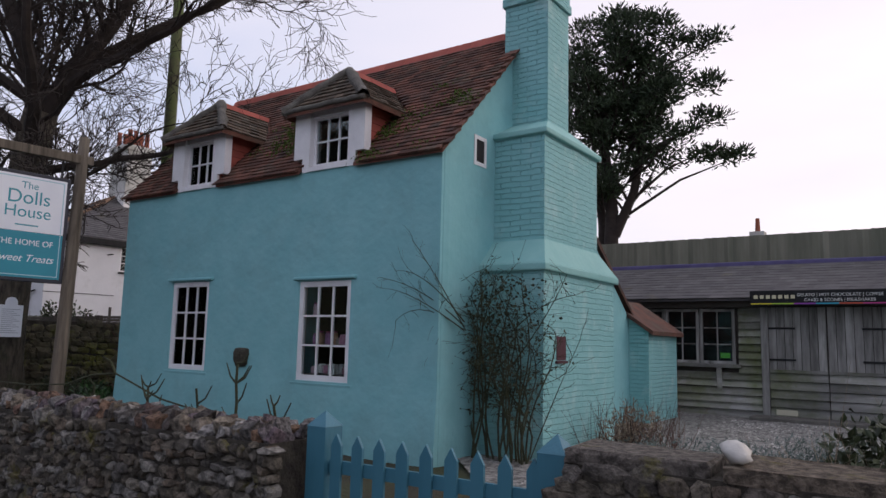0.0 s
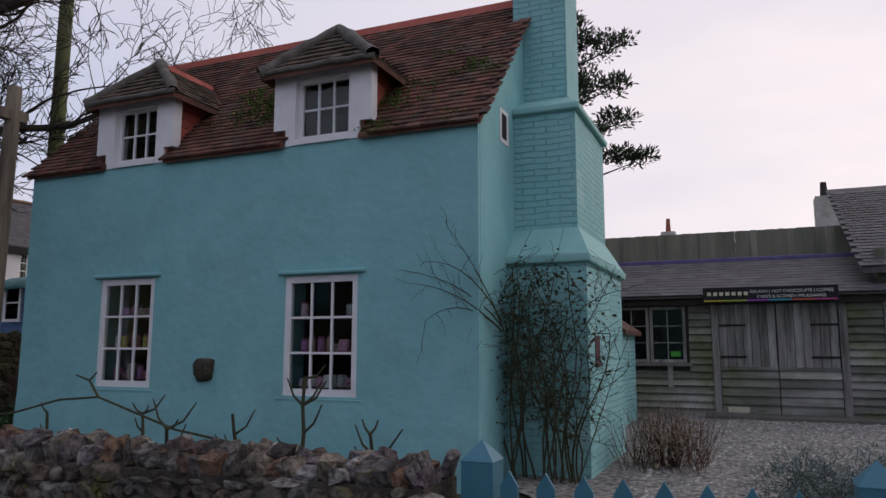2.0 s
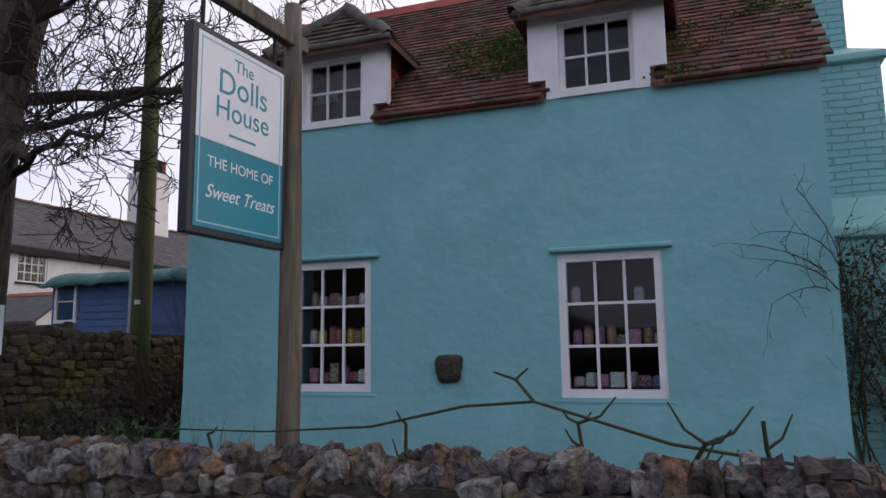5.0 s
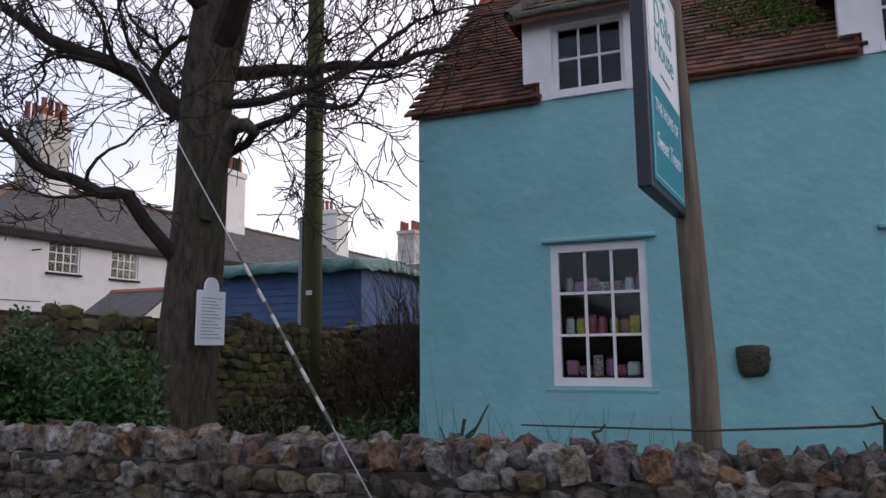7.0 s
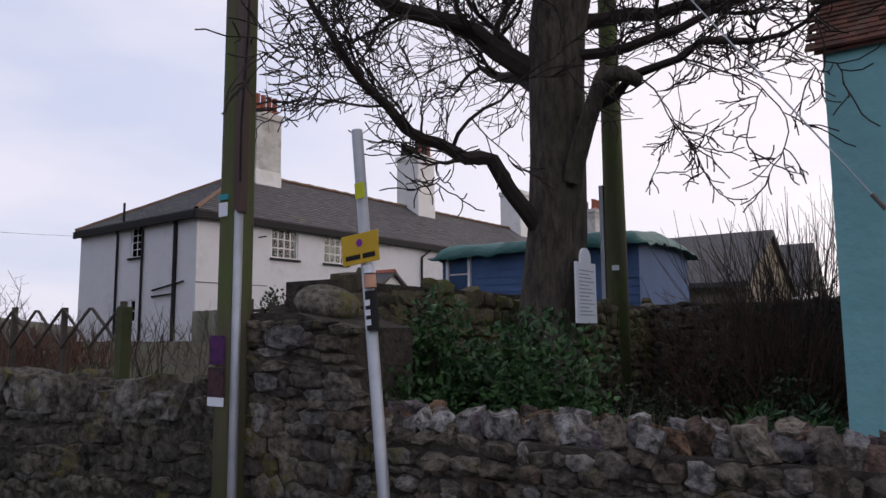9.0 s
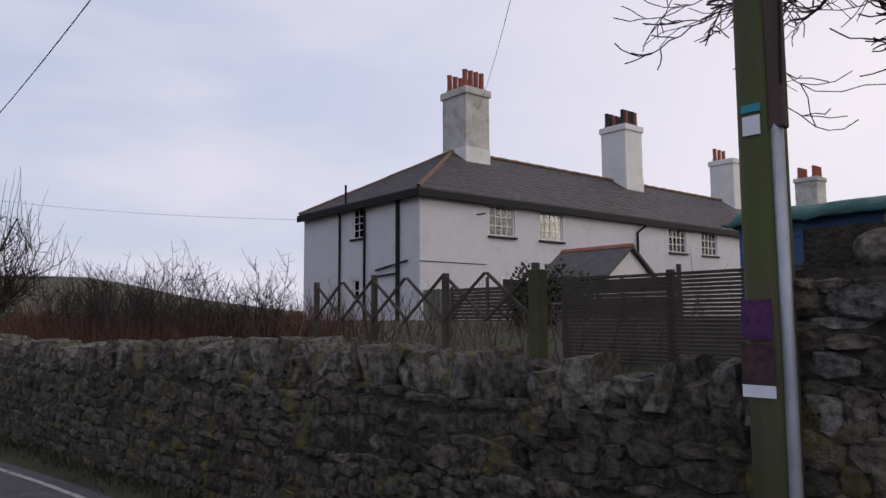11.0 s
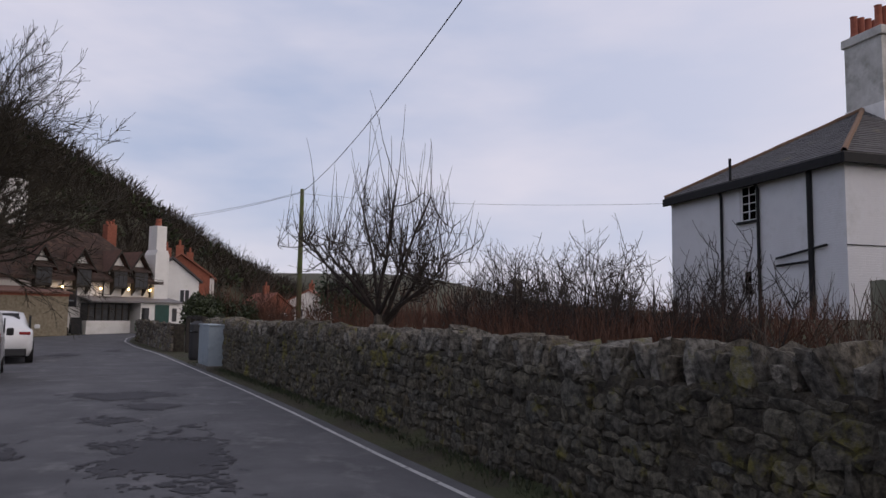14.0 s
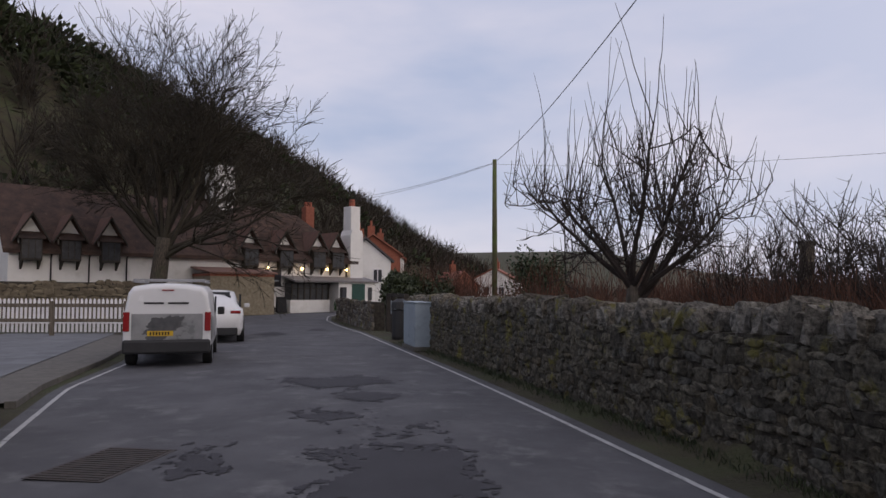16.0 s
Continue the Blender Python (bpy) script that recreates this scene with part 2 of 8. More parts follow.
ASPHALT = mat("asphalt", (0.062, 0.062, 0.068), (0.116, 0.115, 0.123), 0.9, 0.82, 0.8, 160, spec=0.22, stain=(0.15, 0.148, 0.152), stain_scale=1.4, stain_lo=0.54, stain_hi=0.70, depth=0.004)
PATCH = mat("asphalt_patch", (0.040, 0.039, 0.044), (0.060, 0.059, 0.066), 1.5, 0.8, 0.6, 200, spec=0.2, depth=0.003)
LINE = mat("road_line_paint", (0.30, 0.30, 0.30), (0.48, 0.48, 0.47), 6.0, 0.7, 0.3, 80, stain=(0.11, 0.11, 0.115), stain_scale=5, stain_lo=0.56, stain_hi=0.66)
EARTH = mat("earth_and_grass", (0.034, 0.028, 0.019), (0.065, 0.058, 0.03), 1.2, 1.0, 1.0, 22, stain=(0.045, 0.055, 0.022), stain_scale=0.6, stain_lo=0.45, stain_hi=0.65, depth=0.04)
GRAVEL = mat("pale_gravel", (0.05, 0.047, 0.043), (0.36, 0.345, 0.32), 14.0, 0.95, 1.0, 40, depth=0.03, lo=0.36, hi=0.66)
PAVING = mat("paving_slab", (0.11, 0.115, 0.125), (0.17, 0.175, 0.185), 3.0, 0.8, 0.3, 70, rnd=0.12)
KERB = mat("kerb_stone", (0.085, 0.08, 0.072), (0.15, 0.14, 0.125), 5.0, 0.9, 0.5, 50)
BARK = mat("bark", (0.02, 0.017, 0.013), (0.12, 0.10, 0.077), 15.0, 0.95, 1.0, 22, depth=0.06, stretch=(1, 1, 0.3), stain=(0.06, 0.065, 0.035), stain_scale=1.2)
TWIG = mat("twig_bark", (0.022, 0.017, 0.015), (0.05, 0.038, 0.032), 6.0, 0.95, 0.2, 30)
HILLTWIG = mat("hill_twig", (0.02, 0.017, 0.013), (0.058, 0.047, 0.034), 0.6, 0.95, 0.1, 30, island=0.35)
TWIG_FAR = mat("twig_brown", (0.05, 0.04, 0.032), (0.09, 0.07, 0.055), 2.0, 0.95, 0.1, 30, island=0.25)
REDSTEM = mat("russet_stems", (0.055, 0.028, 0.019), (0.115, 0.055, 0.036), 2.0, 0.95, 0.1, 30, island=0.4)
GREENCANE = mat("green_cane", (0.022, 0.026, 0.012), (0.055, 0.058, 0.026), 8.0, 0.8, 0.2, 50)
LEAF = mat("evergreen_leaf", (0.014, 0.045, 0.014), (0.045, 0.105, 0.026), 4.0, 0.45, 0.1, 30, island=0.5)
LEAF_DARK = mat("dark_bramble_leaf", (0.018, 0.028, 0.012), (0.045, 0.055, 0.022), 4.0, 0.6, 0.1, 30, island=0.5)
NEEDLE = mat("conifer_needles", (0.014, 0.028, 0.012), (0.035, 0.055, 0.022), 1.5, 0.7, 0.1, 30, island=0.5)
LAVENDER = mat("grey_lavender_leaf", (0.085, 0.115, 0.105), (0.15, 0.19, 0.17), 6.0, 0.8, 0.1, 30, island=0.3)
DRYSTEM = mat("dry_stems", (0.17, 0.13, 0.09), (0.27, 0.22, 0.16), 5.0, 0.9, 0.1, 30, island=0.3)
OAKPOST = mat("weathered_oak", (0.055, 0.045, 0.034), (0.19, 0.158, 0.122), 16.0, 0.9, 0.7, 30, stretch=(1, 1, 0.08), depth=0.01)
POLEWOOD = mat("creosoted_pole", (0.062, 0.055, 0.034), (0.12, 0.115, 0.062), 5.0, 0.9, 0.6, 30, stretch=(1, 1, 0.06), stain=(0.085, 0.115, 0.032), stain_scale=0.8, stain_lo=0.42, stain_hi=0.6, depth=0.01)
BOARD = mat("weathered_board", (0.115, 0.112, 0.105), (0.32, 0.31, 0.295), 5.0, 0.9, 0.6, 40, rnd=0.35, stretch=(0.15, 1, 1), stain=(0.095, 0.112, 0.04), stain_scale=0.55, stain_lo=0.42, stain_hi=0.62)
BOARD_V = mat("weathered_upright_board", (0.07, 0.067, 0.062), (0.34, 0.33, 0.315), 7.0, 0.9, 0.6, 40, rnd=0.3, stretch=(1, 1, 0.12))
FENCEB = mat("green_grey_fence", (0.13, 0.135, 0.098), (0.225, 0.22, 0.17), 4.0, 0.95, 0.5, 40, rnd=0.2, stretch=(1, 1, 0.12))
SLATE = mat("slate", (0.045, 0.043, 0.046), (0.098, 0.092, 0.094), 3.0, 0.7, 0.4, 40, rnd=0.25, stain=(0.12, 0.105, 0.06), stain_scale=1.0, stain_lo=0.58, stain_hi=0.75)
SLATE_ISL = mat("slate_run", (0.045, 0.043, 0.046), (0.098, 0.092, 0.094), 3.0, 0.7, 0.4, 40, island=0.25, stain=(0.12, 0.105, 0.06), stain_scale=1.0, stain_lo=0.58, stain_hi=0.75)
THATCHTILE = mat("old_stone_tile", (0.028, 0.02, 0.017), (0.085, 0.052, 0.041), 1.6, 0.95, 0.8, 9, island=0.3, stain=(0.26, 0.25, 0.22), stain_scale=3.2, stain_lo=0.66, stain_hi=0.74, depth=0.04)
LIME = brick_bump(mat("white_limewash_brick", (0.60, 0.60, 0.62), (0.70, 0.70, 0.72), 0.9, 0.85, 0.3, 20, stain=(0.46, 0.46, 0.455), stain_scale=0.9, stain_lo=0.52, stain_hi=0.8), "xy", strength=0.45)
LIME2 = mat("white_roughcast", (0.66, 0.65, 0.63), (0.78, 0.77, 0.75), 0.8, 0.9, 0.5, 14, stain=(0.50, 0.48, 0.44), stain_scale=0.7, stain_lo=0.55, stain_hi=0.8)
CHIMW = mat("stained_render", (0.38, 0.37, 0.34), (0.62, 0.61, 0.58), 1.6, 0.9, 0.5, 16, stain=(0.24, 0.23, 0.19), stain_scale=1.2, stain_lo=0.5, stain_hi=0.72)
POT = mat("terracotta_pot", (0.22, 0.065, 0.04), (0.33, 0.11, 0.07), 4.0, 0.85, 0.3, 40)
POTK = mat("black_pot", (0.02, 0.018, 0.018), (0.04, 0.035, 0.033), 4.0, 0.8, 0.2, 40)
BLACK = mat("black_gloss", (0.010, 0.010, 0.011), (0.02, 0.02, 0.022), 4.0, 0.65, 0.1, 40, spec=0.2)
TIMBER = mat("dark_timber", (0.022, 0.018, 0.015), (0.05, 0.042, 0.035), 4.0, 0.8, 0.4, 40)
# near-black that stands in for the shade inside rooms and openings
DARK = mat("interior_shade", (0.012, 0.011, 0.012), (0.025, 0.022, 0.022), 2.0, 0.9, 0.1, 20)
BLUE = mat("blue_shed_paint", (0.055, 0.11, 0.24), (0.085, 0.155, 0.31), 2.5, 0.7, 0.3, 40, rnd=0.08)
TARP = mat("green_tarpaulin", (0.015, 0.085, 0.075), (0.03, 0.13, 0.115), 3.0, 0.5, 0.6, 9, depth=0.05)
STEEL = mat("galvanised_steel", (0.33, 0.35, 0.38), (0.46, 0.48, 0.51), 6.0, 0.5, 0.1, 60, metal=0.5)
CABINET = mat("grey_cabinet_paint", (0.24, 0.29, 0.33), (0.30, 0.35, 0.39), 3.0, 0.5, 0.1, 60, stain=(0.20, 0.24, 0.26), stain_scale=4)
YELLOW = mat("yellow_plate", (0.55, 0.34, 0.02), (0.62, 0.40, 0.03), 4.0, 0.5, 0.05, 40)
PAPER = mat("white_plate", (0.72, 0.74, 0.80), (0.80, 0.82, 0.86), 3.0, 0.5, 0.05, 40)
SIGNBLUE = mat("sign_teal", (0.012, 0.22, 0.30), (0.016, 0.25, 0.33), 3.0, 0.4, 0.03, 40)
SIGNINK = mat("sign_ink_teal", (0.04, 0.28, 0.34), None, 3.0, 0.5, 0.03, 40)
NAVY = mat("sign_frame_navy", (0.014, 0.016, 0.028), (0.022, 0.024, 0.04), 5.0, 0.45, 0.2, 40)
VANWHITE = mat("van_white_paint", (0.62, 0.62, 0.62), (0.68, 0.68, 0.68), 1.0, 0.25, 0.02, 30, spec=0.6)
VANGREY = mat("van_print_grey", (0.16, 0.165, 0.17), (0.34, 0.34, 0.34), 1.6, 0.3, 0.02, 30, spec=0.6)
PLASTIC = mat("dark_plastic", (0.018, 0.018, 0.019), (0.03, 0.03, 0.032), 4.0, 0.6, 0.15, 80)
RUBBER = mat("tyre_rubber", (0.012, 0.012, 0.012), (0.02, 0.02, 0.02), 6.0, 0.85, 0.2, 60)
REDLENS = mat("red_lens", (0.20, 0.008, 0.010), (0.26, 0.012, 0.013), 4.0, 0.2, 0.02, 40, spec=0.7)
ALLOY = mat("alloy_grey", (0.25, 0.25, 0.26), (0.36, 0.36, 0.37), 4.0, 0.35, 0.05, 40, metal=0.8)
BRICKRED = mat("red_brick", (0.20, 0.065, 0.04), (0.30, 0.11, 0.07), 5.0, 0.9, 0.4, 30)
OCHRE_STONE = mat("ochre_stone", (0.16, 0.135, 0.095), (0.30, 0.26, 0.19), 6.0, 0.95, 0.8, 12, depth=0.03)
GREENDOOR = mat("dark_green_paint", (0.008, 0.045, 0.038), (0.015, 0.065, 0.052), 4.0, 0.5, 0.1, 40)
GREYDOOR = mat("grey_door_paint", (0.085, 0.10, 0.115), (0.12, 0.135, 0.15), 4.0, 0.6, 0.1, 40)
PURPLE = mat("violet_lead_flashing", (0.075, 0.065, 0.16), (0.12, 0.105, 0.23), 4.0, 0.6, 0.3, 30)
GLASS = glass()

# ---- mesh helpers ----


def part(name, bm, material, parent=None, label="", smooth=False):
    """Links a bmesh (or (verts, faces)) as one mesh object, under a thing or part if given."""
    me = bpy.data.meshes.new(name)
    if isinstance(bm, tuple):
        me.from_pydata([tuple(v) for v in bm[0]], [], bm[1])
    else:
        bmesh.ops.recalc_face_normals(bm, faces=bm.faces[:])
        bm.to_mesh(me)
        bm.free()
    me.materials.append(material)
    if smooth:
        me.shade_smooth()
    ob = new(name, me)
    ob.parent = parent
    if label:
        ob["label"] = label
    return ob


def thing(name, label, category, m=None, group="", kind=""):
    ob = new(name)
    ob.empty_display_size = 0.1
    if m is not None:
        ob.matrix_world = m
    return tagged(ob, label, category, group, kind)


def box(bm, x0, x1, y0, y1, z0, z1, bevel=0.0, m=None):
    vs = [bm.verts.new((x, y, z)) for x in (x0, x1) for y in (y0, y1) for z in (z0, z1)]
    fs = [bm.faces.new([vs[i] for i in f]) for f in ((0, 1, 3, 2), (4, 6, 7, 5), (0, 4, 5, 1), (2, 3, 7, 6), (0, 2, 6, 4), (1, 5, 7, 3))]
    if bevel:
        es = list({e for f in fs for e in f.edges})
        r = bmesh.ops.bevel(bm, geom=es, offset=bevel, segments=2, affect="EDGES", profile=0.5)
        vs = list({v for f in r["faces"] for v in f.verts} | {v for v in vs if v.is_valid})
    if m is not None:
        bmesh.ops.transform(bm, matrix=m, verts=vs)
    return vs


def B(x0, x1, y0, y1, z0, z1, bevel=0.0, m=None):
    bm = bmesh.new()
    box(bm, x0, x1, y0, y1, z0, z1, bevel, m)
    return bm


def prism(bm, poly, a0, a1, axis):
    """Extrudes a closed outline (pairs) along an axis from a0 to a1."""
    def at(p, a):
        return {"x": (a, p[0], p[1]), "y": (p[0], a, p[1]), "z": (p[0], p[1], a)}[axis]
    lo = [bm.verts.new(at(p, a0)) for p in poly]
    hi = [bm.verts.new(at(p, a1)) for p in poly]
    n = len(poly)
    bm.faces.new(lo)
    bm.faces.new(hi[::-1])
    for i in range(n):
        bm.faces.new((lo[i], lo[(i + 1) % n], hi[(i + 1) % n], hi[i]))
    return lo + hi


def P(poly, a0, a1, axis):
    bm = bmesh.new()
    prism(bm, poly, a0, a1, axis)
    return bm


def lathe(bm, prof, seg=12, m=None):
    """Spins (radius, z) pairs round z."""
    rings = [[bm.verts.new((max(r, 1e-4) * math.cos(2 * math.pi * i / seg), max(r, 1e-4) * math.sin(2 * math.pi * i / seg), z)) for i in range(seg)] for r, z in prof]
    for a, b in zip(rings, rings[1:]):
        for i in range(seg):
            bm.faces.new((a[i], a[(i + 1) % seg], b[(i + 1) % seg], b[i]))
    bm.faces.new(rings[0][::-1])
    bm.faces.new(rings[-1])
    vs = [v for r in rings for v in r]
    if m is not None:
        bmesh.ops.transform(bm, matrix=m, verts=vs)
    return vs


def L(prof, seg=12, m=None):
    bm = bmesh.new()
    lathe(bm, prof, seg, m)
    return bm


class Soup:
    """Collects tubes and leaves as plain lists for one big mesh."""

    def __init__(self):
        self.v, self.f = [], []

    def tube(self, pts, radii, n=4):
        base, prev = len(self.v), None
        pts = [Vector(p) for p in pts]
        for i, p in enumerate(pts):
            d = (pts[min(i + 1, len(pts) - 1)] - pts[max(i - 1, 0)])
            d = d.normalized() if d.length > 1e-9 else Vector((0, 0, 1))
            if prev is None:
                side = d.orthogonal().normalized()
            else:
                side = (prev - d * prev.dot(d))
                side = side.normalized() if side.length > 1e-6 else d.orthogonal().normalized()
            prev = side
            other = d.cross(side)
            for k in range(n):
                a = 2 * math.pi * k / n
                self.v.append(p + (side * math.cos(a) + other * math.sin(a)) * radii[i])
        for i in range(len(pts) - 1):
            for k in range(n):
                a, b = base + i * n + k, base + i * n + (k + 1) % n
                self.f.append((a, b, b + n, a + n))
        self.f.append(tuple(base + (len(pts) - 1) * n + k for k in range(n)))

    def leaf(self, p, d, length, width, rng):
        """A folded pointed leaf of two faces."""
        d = Vector(d).normalized()
        s = d.cross(Vector((rng.uniform(-1, 1), rng.uniform(-1, 1), rng.uniform(-1, 1))))
        s = s.normalized() if s.length > 1e-4 else d.orthogonal()
        up = d.cross(s)
        b = len(self.v)
        p = Vector(p)
        self.v += [p, p + d * length * 0.5 + s * width * 0.5 + up * width * 0.15, p + d * length, p + d * length * 0.5 - s * width * 0.5 + up * width * 0.15]
        self.f += [(b, b + 1, b + 2), (b, b + 2, b + 3)]

    def done(self, name, material, parent=None, label="", smooth=False):
        return part(name, (self.v, self.f), material, parent, label, smooth)


def rvec(rng):
    while True:
        v = Vector((rng.uniform(-1, 1), rng.uniform(-1, 1), rng.uniform(-1, 1)))
        if 0.05 < v.length < 1:
            return v.normalized()


def limb(soup, rng, start, d, length, radius, depth, up=0.12, wander=0.35, kids=(3, 5), ratio=0.62, spread=0.9, n=5, taper=0.35, rmin=0.004, steps=6, first=0.25):
    """A crooked branch with side branches, over depth orders."""
    pts, p, d = [Vector(start)], Vector(start), Vector(d).normalized()
    for i in range(steps):
        d = (d + rvec(rng) * wander * (0.5 if depth > 3 else 1) + Vector((0, 0, up))).normalized()
        p = p + d * length / steps
        pts.append(p.copy())
    radii = [max(rmin, radius * (1 - (1 - taper) * i / steps)) for i in range(steps + 1)]
    soup.tube(pts, radii, n if radius > 0.02 else 3)
    if depth <= 0:
        return pts
    for k in range(rng.randint(*kids)):
        f = rng.uniform(first, 1.0)
        i = min(steps - 1, int(f * steps))
        q = pts[i].lerp(pts[i + 1], f * steps - i)
        dd = (pts[i + 1] - pts[i]).normalized()
        nd = (dd + rvec(rng) * spread).normalized()
        limb(soup, rng, q, nd, length * ratio * rng.uniform(0.7, 1.15), max(rmin, radii[i] * rng.uniform(0.45, 0.7)), depth - 1, up, wander, kids, ratio, spread, max(3, n - 1), taper, rmin, max(3, steps - 1), 0.15)
    limb(soup, rng, pts[-1], d, length * ratio, radii[-1], depth - 1, up, wander, kids, ratio, spread, max(3, n - 1), taper, rmin, max(3, steps - 1), 0.1)
    return pts


def smooth01(a, b, x):
    t = np.clip((np.asarray(x, float) - a) / (b - a), 0, 1)
    return t * t * (3 - 2 * t)


def along(line, s):
    """Point and unit direction at distance s along a polyline of (x, y)."""
    for a, b in zip(line, line[1:]):
        l = math.dist(a, b)
        if s <= l or b is line[-1]:
            d = ((b[0] - a[0]) / l, (b[1] - a[1]) / l)
            return (a[0] + d[0] * s, a[1] + d[1] * s), d
        s -= l


def line_length(line):
    return sum(math.dist(a, b) for a, b in zip(line, line[1:]))


def street(d, lat, z=0.0):
    """Place in the street beyond the bend: d metres on, lat metres to the right of its line."""
    return (-20.32 - 0.998 * d + 0.061 * lat, -1.54 + 0.061 * d + 0.998 * lat, z)


# ---- ground ----
ROAD_R = [(14, 2.5), (0, 2.6), (-14, 2.45), (-18, 2.2), (-22.2, 1.67), (-26.1, 1.0), (-30.0, 0.4), (-34, -0.28), (-38, -1.02), (-43, -1.95), (-48.3, -2.95), (-54, -4.3), (-60, -5.4), (-66, -5.9), (-72, -5.6), (-78, -4.2), (-86, -1)]
ROAD_L = [(14, -5.0), (0, -4.9), (-14, -4.7), (-18, -4.6), (-22.2, -4.7), (-26.1, -5.1), (-29.0, -5.95), (-32.5, -6.95), (-36.6, -7.5), (-42, -8.7), (-48.3, -10.2), (-55, -11.6), (-62, -12.2), (-68, -10.6), (-74, -8.6), (-80, -6.4), (-88, -3)]
WALL_R = [(-14.55, 3.5), (-17.0, 3.05), (-21.85, 2.42), (-27.0, 1.75), (-30.1, 1.18), (-34.5, 0.4), (-39.6, -0.6), (-43.0, -1.25)]


def road_z(x):
    return 0.022 * np.maximum(0.0, np.asarray(x, float) + 20.0)


def ground_z(x, y):
    x, y = np.asarray(x, float), np.asarray(y, float)
    base = road_z(x)
    rx = np.array([p[0] for p in ROAD_R[::-1]])
    ry = np.array([p[1] for p in ROAD_R[::-1]])
    edge = np.interp(x, rx, ry)
    off = y - edge
    yard = np.where(x > -14.6, 0.62 - base, 0.75 + 0.95 * smooth01(1, 14, off) - base)
    yard = yard * smooth01(-46, -40, x)
    z = base + yard * smooth01(0.95, 1.3, off)
    d = -(x + 20.32) * 0.998 + (y + 1.54) * 0.061
    lat = (x + 20.32) * 0.061 + (y + 1.54) * 0.998
    crest = -60 + (d - 60) * 0.357
    zc = np.interp(d, [-200, 0, 30, 60, 90, 130, 165, 200, 240], [2, 5, 22, 34, 31, 26, 18, 9, 2])
    w = (lat - crest) * 0.94
    z = z + zc * (1 - smooth01(-4, 40, w))
    far = np.hypot(d, lat)
    z = z + 34 * smooth01(330, 640, far) * (0.75 + 0.25 * np.sin(lat * 0.006 + 1.0)) * smooth01(-0.4, -0.1, lat / np.maximum(far, 1)) * (1 - 0.75 * smooth01(0.2, 0.45, lat / np.maximum(far, 1)))
    return z


def axis_steps(lo, hi, step):
    near = list(np.arange(lo, hi + 1e-6, step))
    s, v = step, hi
    while v < 2200:
        s *= 1.25
        v += s
        near.append(v)
    s, v = step, lo
    while v > -2200:
        s *= 1.25
        v -= s
        near.insert(0, v)
    return np.array(near)


gx, gy = axis_steps(-100, 12, 0.5), axis_steps(-60, 30, 0.5)
GX, GY = np.meshgrid(gx, gy, indexing="ij")
GZ = ground_z(GX, GY) + 0.03 * np.sin(GX * 2.1 + GY) * np.sin(GY * 1.7) * (GY > 5)
nx, ny = len(gx), len(gy)
idx = np.arange(nx * ny).reshape(nx, ny)
gf = np.stack([idx[:-1, :-1], idx[1:, :-1], idx[1:, 1:], idx[:-1, 1:]], -1).reshape(-1, 4)
me = bpy.data.meshes.new("ground")
me.from_pydata(np.stack([GX.ravel(), GY.ravel(), GZ.ravel()], -1).tolist(), [], gf.tolist())
me.materials.append(EARTH)
me.shade_smooth()
tagged(new("ground", me), "bare earth, rough grass and distant wooded hills", "ground", kind="structure")


def strip(name, left, right, dz, material, parent=None, sub=1.0):
    """A sheet between two polylines, following the ground of the road."""
    n = max(8, int(line_length(left) / sub))
    v, f = [], []
    la, lb = line_length(left), line_length(right)
    for i in range(n + 1):
        a, _ = along(left, la * i / n)
        b, _ = along(right, lb * i / n)
        for k in range(5):
            t = k / 4
            x, y = a[0] + (b[0] - a[0]) * t, a[1] + (b[1] - a[1]) * t
            v.append((x, y, float(road_z(x)) + dz + 0.03 * math.sin(math.pi * t) * (dz < 0.015)))
    for i in range(n):
        for k in range(4):
            a = i * 5 + k
            f.append((a, a + 1, a + 6, a + 5))
    return part(name, (v, f), material, parent, smooth=True)


def shifted(line, off):
    """A polyline moved sideways to its right by off metres (walking towards -x, right is +y)."""
    out = []
    for i, p in enumerate(line):
        a, b = line[max(0, i - 1)], line[min(len(line) - 1, i + 1)]
        l = math.dist(a, b)
        out.append((p[0] + (b[1] - a[1]) / l * off, p[1] - (b[0] - a[0]) / l * off))
    return out


def refine(line, step=1.0):
    n = int(line_length(line) / step)
    return [along(line, line_length(line) * i / n)[0] for i in range(n + 1)]


road = strip("road", shifted(ROAD_L, -0.15), shifted(ROAD_R, 0.18), 0.01, ASPHALT)
tagged(road, "worn grey tarmac road with darker repaired patches", "road", kind="structure")
EDGE_R = refine(ROAD_R, 0.8)
tagged(strip("road_line", shifted(EDGE_R, -0.07), shifted(EDGE_R, -0.005), 0.018, LINE, sub=0.6), "thin worn white line along the road edge", "road marking", kind="structure")
EDGE_L = refine([p for p in ROAD_L if p[0] > -37], 0.8)
tagged(strip("road_line", shifted(EDGE_L, 0.03), shifted(EDGE_L, 0.095), 0.018, LINE, sub=0.6), "thin worn white line beside the kerb", "road marking", kind="structure")

# ---- cottage ----


def weld(bm):
    """Joins touching boxes into one shell and drops the faces between them."""
    bmesh.ops.remove_doubles(bm, verts=bm.verts[:], dist=1e-4)
    bm.verts.index_update()
    seen = {}
    for f in bm.faces:
        seen.setdefault(tuple(sorted(v.index for v in f.verts)), []).append(f)
    bmesh.ops.delete(bm, geom=[f for fs in seen.values() if len(fs) > 1 for f in fs], context="FACES_ONLY")


